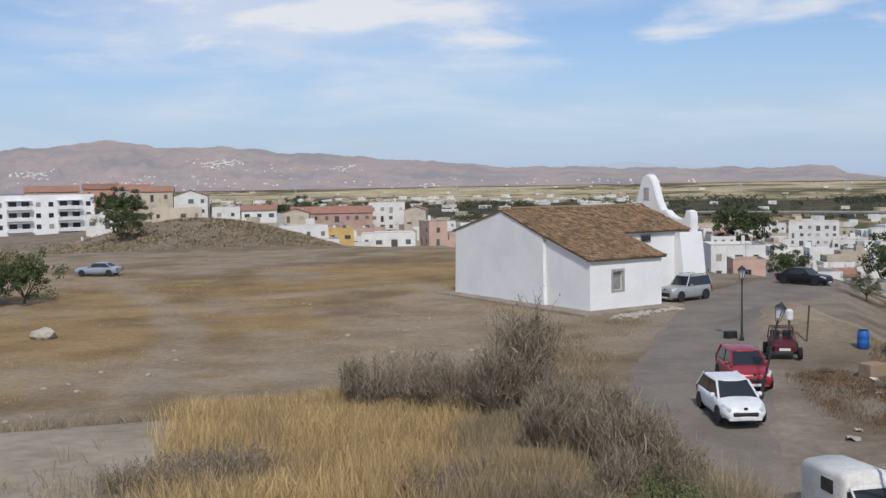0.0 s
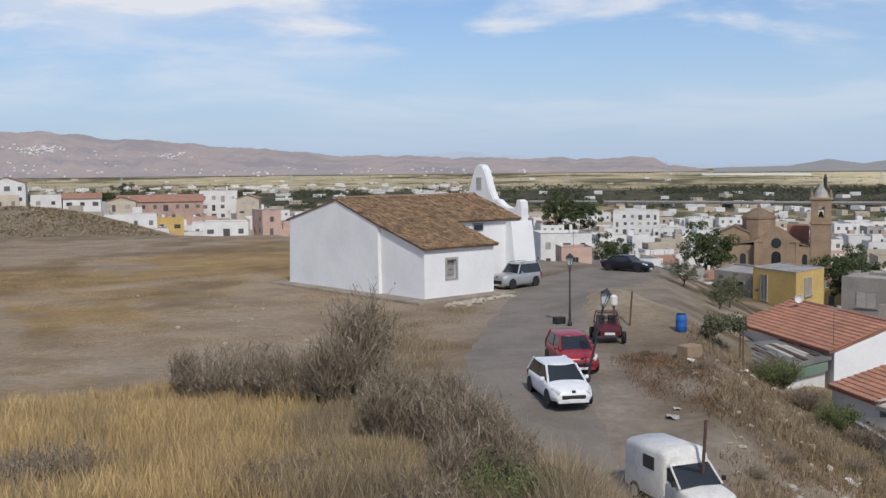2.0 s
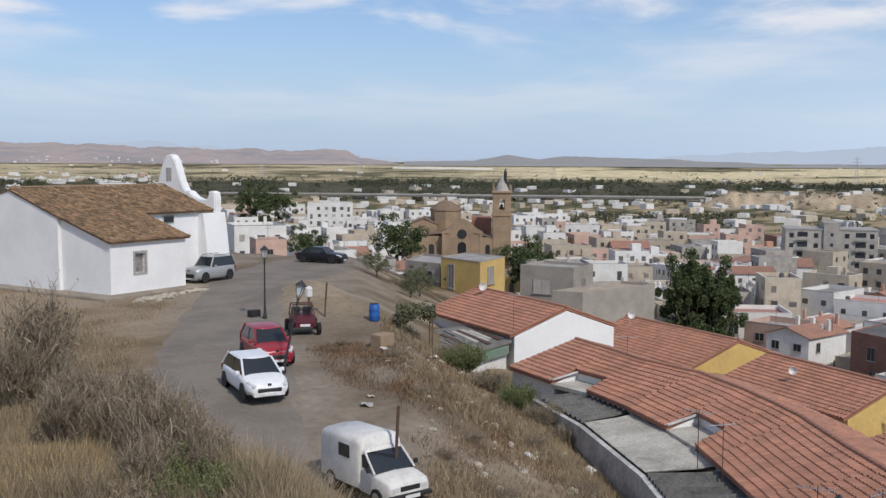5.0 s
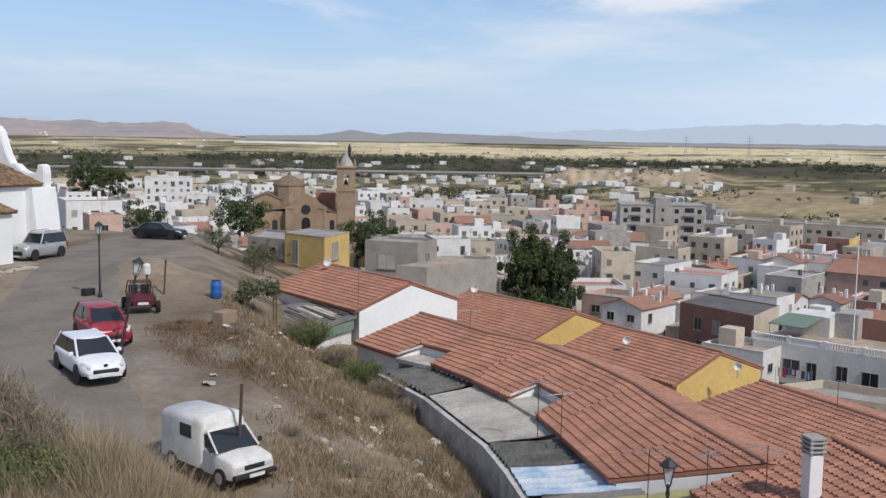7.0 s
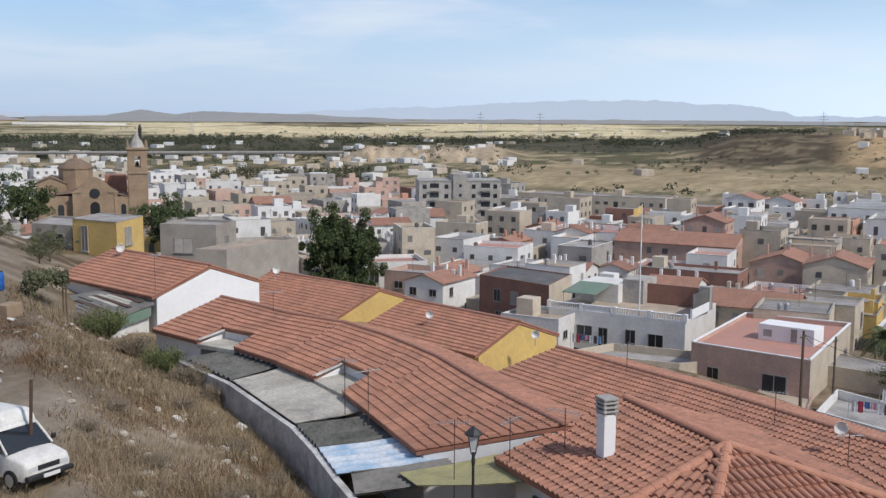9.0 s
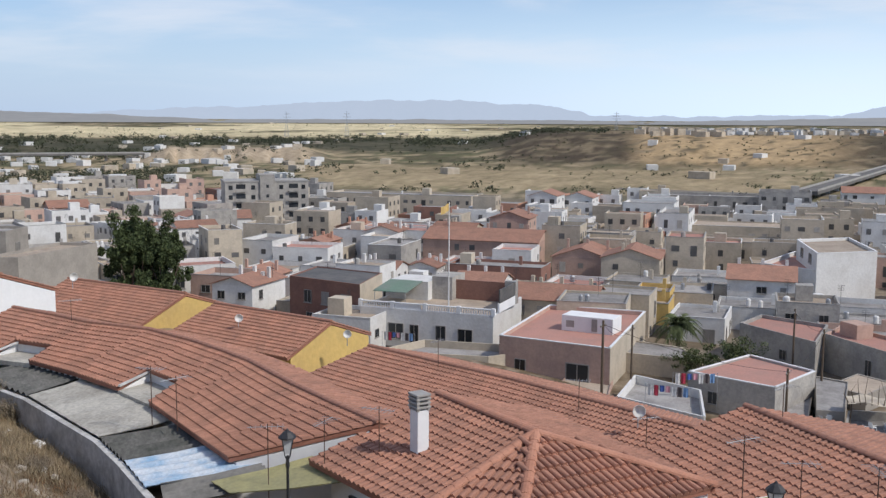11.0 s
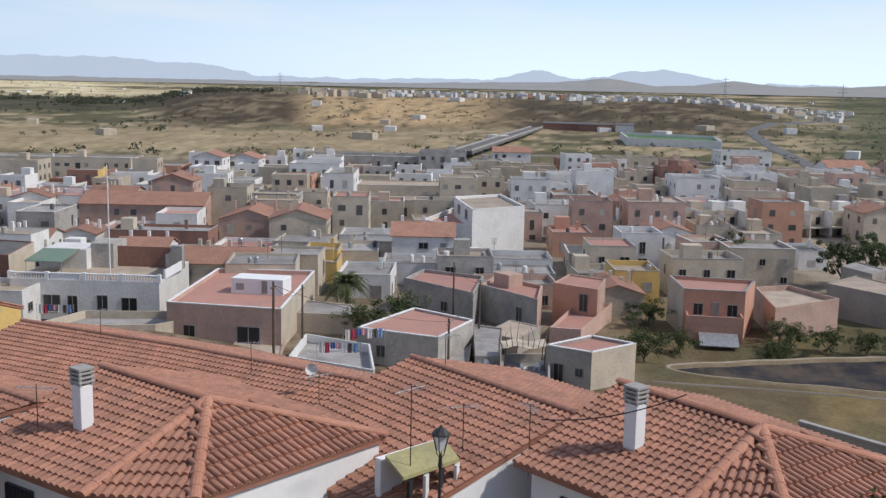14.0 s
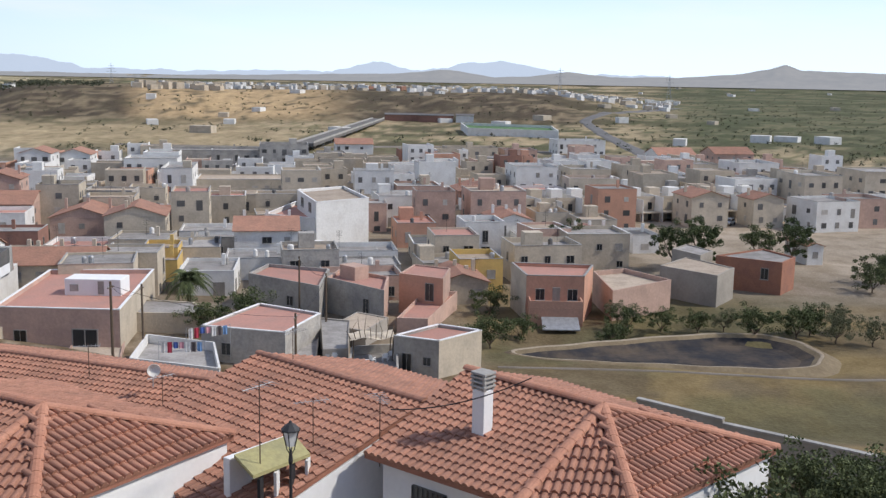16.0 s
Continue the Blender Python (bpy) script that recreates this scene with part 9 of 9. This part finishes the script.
def flagpole():
    s = thing("flagpole", pose(109.3, 70.4, -14.0), "white flagpole with a limp yellow flag", "flagpole")
    part("pole", tube([(0, 0, -6), (0, 0, 12.6)], [0.12, 0.06], 8), WALLS["white"], s)
    V, F = [], []
    for i in range(9):
        for j in range(4):
            V.append((-0.22 * i, 0.12 * math.sin(i * 0.9), 12.4 - 0.32 * j - 0.05 * i))
    for i in range(8):
        for j in range(3):
            F.append((4 * i + j, 4 * i + 4 + j, 4 * i + 5 + j, 4 * i + 1 + j))
    link("flag", V, F, WALLS["yellow"], s)


flagpole()


def barrel():
    x, y = 21.7, 52.7
    s = thing("plastic_barrel", pose(x, y, float(land(x, y))), "blue plastic barrel standing by a garden", "barrel")
    blue = material("blue_plastic", (0.03, 0.13, 0.42), 0.45, scale=3.0, fine=20.0, bump=0.05)
    part("drum", lathe([(0.26, 0), (0.30, 0.05), (0.30, 0.3), (0.31, 0.33), (0.30, 0.36), (0.30, 0.62), (0.31, 0.65), (0.30, 0.68), (0.29, 0.9), (0.24, 0.96)], 18), blue, s, smooth=True)
    part("lid", lathe([(0.25, 0.96), (0.25, 1.0), (0.1, 1.02)], 18), PLASTIC, s)


barrel()


def rubble():
    """Loose stones and litter on the bank and the field edge, each its own."""
    r = random.Random(9)
    base = []
    for k in range(4):
        bm = bmesh.new()
        bmesh.ops.create_icosphere(bm, subdivisions=2, radius=1)
        for v in bm.verts:
            v.co *= 1 + 0.45 * (noise.noise(v.co * 1.3 + Vector((k * 7, 0, 0))))
            v.co.z *= 0.65
        me = bpy.data.meshes.new("stone")
        bm.to_mesh(me)
        bm.free()
        me.materials.append(ROCK)
        base.append(me)

    def stone(x, y, s):
        ob = new("stone", r.choice(base))
        ob.matrix_basis = Matrix.Translation((x, y, float(land(x, y)) + s * 0.2)) @ Matrix.Rotation(r.uniform(0, 6), 4, "Z") @ Matrix.Diagonal((s, s * r.uniform(0.6, 1.1), s * r.uniform(0.6, 1.0), 1))
        tagged(ob, "pale loose stone lying on dry ground", "stone", "loose stones")
    for x, y, s in ((-12.9, 31.4, 1.1), (-24.5, 62.0, 0.9), (-11.5, 29.0, 0.8)):
        stone(x, y, s)
    for _ in range(70):
        a, d = r.uniform(20, 50), r.uniform(24, 55)
        x, y = polar(a, d)
        if 0.5 < x - edge_x(y) < 8.0:
            stone(x, y, r.uniform(0.06, 0.22))
    for _ in range(40):
        x, y = polar(r.uniform(-24, 2), r.uniform(28, 80))
        stone(x, y, r.uniform(0.06, 0.18))
    # rubble along the chapel's edge
    for _ in range(46):
        t, o = r.random(), r.gauss(0, 0.7)
        x, y = 11.0 + 5.5 * t + o * 0.5, 67.0 + 4.2 * t - abs(o) * 0.9
        stone(x, y, r.uniform(0.1, 0.3))


rubble()


def clutter():
    """Rubbish on the bank near the houses."""
    r = random.Random(14)
    for k in range(26):
        a, d = r.uniform(21, 40), r.uniform(36, 54)
        x, y = polar(a, d)
        if x - edge_x(y) > 8 or x - edge_x(y) < -3:
            continue
        s = r.uniform(0.1, 0.28)
        ob = thing("scrap_sheet", pose(x, y, float(land(x, y)) + 0.06, r.uniform(-20, 20), r.uniform(-20, 20), r.uniform(0, 360)), "crumpled pale scrap lying among weeds", "litter", "litter on the bank")
        bm = bmesh.new()
        bmesh.ops.create_grid(bm, x_segments=4, y_segments=3, size=s)
        for v in bm.verts:
            v.co.z += r.uniform(-0.3, 0.3) * s
        part("sheet", bm, r.choice((WALLS["white"], WALLS["cream"], CONCRETE)), ob)
    for x, y in ((16.0, 57.0), (19.2, 45.6)):
        s = thing("concrete_block", pose(x, y, float(land(x, y)), 0, 0, 25), "worn block standing beside the track", "block")
        k = 1.0 if x > 18 else 0.65
        part("body", block(-0.5 * k, -0.35 * k, -0.1, 0.5 * k, 0.35 * k, 0.55 * k + 0.1, 0.05), WALLS["stone"] if x > 18 else PLASTIC, s)
    s = thing("water_container", pose(18.8, 55.5, float(land(18.8, 55.5))), "white water container on a dirt mound", "container")
    part("tank", lathe([(0.17, 1.0), (0.21, 1.06), (0.21, 1.5), (0.14, 1.58), (0.08, 1.62)], 12), WALLS["white"], s)
    part("stand", tube([(0, 0, -0.3), (0, 0, 1.0)], 0.06, 6), RUST, s)


clutter()


def utility_pole(x, y, h, z=None):
    z = float(land(x, y)) if z is None else z
    s = thing("utility_pole", pose(x, y, z), "weathered wooden utility pole with crossarm", "utility pole", "utility poles")
    part("shaft", tube([(0, 0, -1), (0, 0, h)], [0.14, 0.10], 8), BARK, s)
    part("crossarm", block(-0.5, -0.05, h - 0.5, 0.5, 0.05, h - 0.4), BARK, s)
    for k in (-0.42, 0, 0.42):
        part("insulator", lathe([(0.04, h - 0.4), (0.05, h - 0.3), (0.02, h - 0.26)], 8, centre=(k, 0, 0)), LAMPGLASS, s)


for x, y, h in ((74.0, 33.0, 7.5), (97.0, 40.0, 8.0), (88.0, 22.0, 7.0), (110, 24, 8), (122, 30, 8)):
    utility_pole(x, y, h)


def wire(a, b, sag, label="thin black cable hanging between poles"):
    pts = []
    for i in range(13):
        t = i / 12
        p = Vector(a).lerp(Vector(b), t)
        p.z -= sag * 4 * t * (1 - t)
        pts.append(p)
    bm = tube(pts, 0.02, 4)
    me = bpy.data.meshes.new("cable")
    bm.to_mesh(me)
    bm.free()
    me.materials.append(PLASTIC)
    tagged(new("cable", me), label, "cable", "cables")


def pole_top(x, y, h):
    return (x, y, float(land(x, y)) + h - 0.3)


wire(pole_top(74.0, 33.0, 7.5), pole_top(97.0, 40.0, 8.0), 0.9)
wire(pole_top(74.0, 33.0, 7.5), pole_top(88.0, 22.0, 7.0), 0.7)
wire(pole_top(88.0, 22.0, 7.0), pole_top(110, 24, 8), 0.8)
wire(pole_top(110, 24, 8), pole_top(122, 30, 8), 0.6)
wire((27.9, 4.2, -0.4), (27.0, 0.2, 1.0), 0.25, "thin dark cable slung across a tiled roof")


def laundry(x, y, z, turn):
    """Clothes drying on a line over a terrace."""
    r = random.Random(2)
    s = thing("clothes_line", pose(x, y, z, 0, 0, turn), "washing hung on a line over a roof terrace", "laundry")
    part("line", tube([(-2.2, 0, 1.7), (0, 0, 1.62), (2.2, 0, 1.7)], 0.012, 4), STEEL, s)
    for sx in (-2.2, 2.2):
        part("post", tube([(sx, 0, -2.0), (sx, 0, 1.75)], 0.03, 6), STEEL, s)
    cols = ((0.7, 0.68, 0.66), (0.45, 0.05, 0.08), (0.08, 0.14, 0.4), (0.7, 0.35, 0.4), (0.75, 0.74, 0.72), (0.12, 0.10, 0.10), (0.2, 0.35, 0.6))
    for i, c in enumerate(cols):
        x0 = -1.95 + 0.57 * i
        V, F = [], []
        hh = r.uniform(0.6, 1.1)
        for k in range(6):
            for j in range(3):
                V.append((x0 + 0.09 * k, 0.05 * math.sin(k * 1.6 + i) * (0.3 + j * 0.5), 1.62 - hh * j / 2))
        for k in range(5):
            for j in range(2):
                F.append((3 * k + j, 3 * k + 3 + j, 3 * k + 4 + j, 3 * k + 1 + j))
        link("garment", V, F, material("cloth", c, 0.95, scale=2.0, fine=30.0, bump=0.1), s)


laundry(93.0, 34.5, -18.2, -80)
laundry(97.0, 33.2, -17.6, -60)
laundry(103.2, 74.0, -19.4, -75)


def pitch_and_sheds():
    """A green football pitch with white walls and long dark works sheds beyond the town."""
    s = thing("football_pitch", pose(0, 0, 0), "green football pitch with low white walls", "football pitch")
    q = [(*polar(a, d), -18.6) for a, d in ((85.6, 560), (90.6, 548), (90.2, 606), (85.2, 625))]
    part("turf", slab(q, 3.0), material("turf", (0.10, 0.19, 0.07), 0.9, (0.08, 0.15, 0.06), 0.05, 1.0, 0.1, space="World"), s, "green turf")
    for (a, b) in zip(q, q[1:] + q[:1]):
        d = Vector((b[0] - a[0], b[1] - a[1])).normalized()
        nx, ny = -d.y * 0.3, d.x * 0.3
        mass(s, [(a[0] + nx, a[1] + ny), (b[0] + nx, b[1] + ny), (b[0] - nx, b[1] - ny), (a[0] - nx, a[1] - ny)], -22, -17.2, WALLS["white"], "wall")
    for k, (a, d, w) in enumerate(((82.0, 720, 26), (83.8, 715, 24), (85.4, 710, 12))):
        x, y = polar(a, d)
        z = float(land(x, y))
        t = thing("works_shed", pose(x, y, z, 0, 0, -a), "long low dark works shed on the plain" if k < 2 else "long low white works shed on the plain", "shed")
        part("wall", block(-w / 2, -6, -2, w / 2, 6, 4.5), WALLS["brown"] if k < 2 else WALLS["white"], t)
        part("roof", slab([(-w / 2 - 0.4, -6.4, 4.5), (w / 2 + 0.4, -6.4, 4.5), (w / 2 + 0.4, 6.4, 5.3), (-w / 2 - 0.4, 6.4, 5.3)], 0.25), FLATS["dark"], t)


pitch_and_sheds()

RUSTWEED = material("rust_weed", (0.20, 0.115, 0.06), 0.95, (0.12, 0.085, 0.05), 0.6, 6.0, 0.0, island=0.4, space="World")
grass_patch("rusty_weeds", scatter(5200, 15, 30, 33, 52, 61, lambda x, y, q: (np.exp(-(((x - 17.4) / 3.2) ** 2 + ((y - 41) / 6.0) ** 2)) > 0.35) & (x > np.interp(y, [30, 40, 50], [14.0, 14.6, 16.4])) & (fbm(x / 2.5, y / 2.5, 62) + 0.25 * q > 0.55)), 0.08, 0.28, 0.02, 8, RUSTWEED, 63, "reddish brown dry weeds beside the track", 0.25, 1.0)
grass_patch("verge_weeds", scatter(9000, -2, 16, 29, 66, 71, lambda x, y, q: (x < np.interp(y, [27, 40, 50, 60, 72], [3.2, 5.6, 8.4, 11.6, 15.0]) - 0.8 * q) & (x > np.interp(y, [27, 40, 50, 60, 72], [-3, -1.0, 1.5, 5.5, 9.0])) & (fbm(x / 3, y / 3, 72) + 0.25 * q > 0.60)), 0.12, 0.45, 0.02, 8, GREYGRASS, 73, "olive-brown weeds on the cut bank of the track", 0.3, 0.9)
grass_patch("van_grass", scatter(1900, 15.5, 22.5, 9, 14.5, 75, lambda x, y, q: fbm(x / 1.6, y / 1.6, 76) + 0.3 * q > 0.52), 0.45, 1.2, 0.010, 10, GREYGRASS, 77, "tall grey-brown dry grass in front of a van", 0.2, 0.5)
grass_patch("bank_rust_weeds", scatter(15000, 14, 55, 20, 58, 81, lambda x, y, q: (x - edge_x(y) > -0.4) & (x - edge_x(y) < 7.5) & (fbm(x / 2.2, y / 2.2, 82) + 0.25 * q > 0.62)), 0.08, 0.3, 0.02, 8, RUSTWEED, 83, "low reddish brown weeds on the rubble bank", 0.25, 1.0)


def bank_rubble():
    rng = random.Random(91)
    meshes = []
    for k in range(4):
        bm = bmesh.new()
        bmesh.ops.create_icosphere(bm, subdivisions=1, radius=1.0)
        for v in bm.verts:
            v.co = Vector((v.co.x * 1.2, v.co.y * 0.85, v.co.z * 0.6)) * rng.uniform(0.7, 1.15)
        me = bpy.data.meshes.new("stone")
        bm.to_mesh(me)
        bm.free()
        me.materials.append(ROCK)
        meshes.append(me)
    n = 0
    while n < 130:
        a, d = rng.uniform(16, 50), rng.uniform(22, 54)
        x, y = polar(a, d)
        if not 0.0 < x - float(edge_x(y)) < 7.0:
            continue
        n += 1
        r = 0.05 + 0.16 * rng.random() ** 3
        ob = new("stone", rng.choice(meshes))
        ob.matrix_world = pose(x, y, float(land(x, y)) + r * 0.2, rng.uniform(-20, 20), rng.uniform(-20, 20), rng.uniform(0, 360)) @ Matrix.Scale(r, 4)
        tagged(ob, "pale rubble stone lying on the dry bank", "stone", "rubble on the bank")


bank_rubble()
for x, y, kind, turn in ((233.2, -38.1, "paint_white", 100), (230.0, -40.8, "paint_silver", 60), (250.3, -61.7, "paint_white", 20), (240.2, -48.9, "paint_black", 95)):
    make_car("hatchback_car", "small car parked on open ground near flats", pose(x, y, ground_at(x, y), 0, 0, turn), bpy.data.materials[kind], 4.1, 1.74, 1.5, 0.91, 0.74, (0.27, 0.07, -0.36, -0.46))
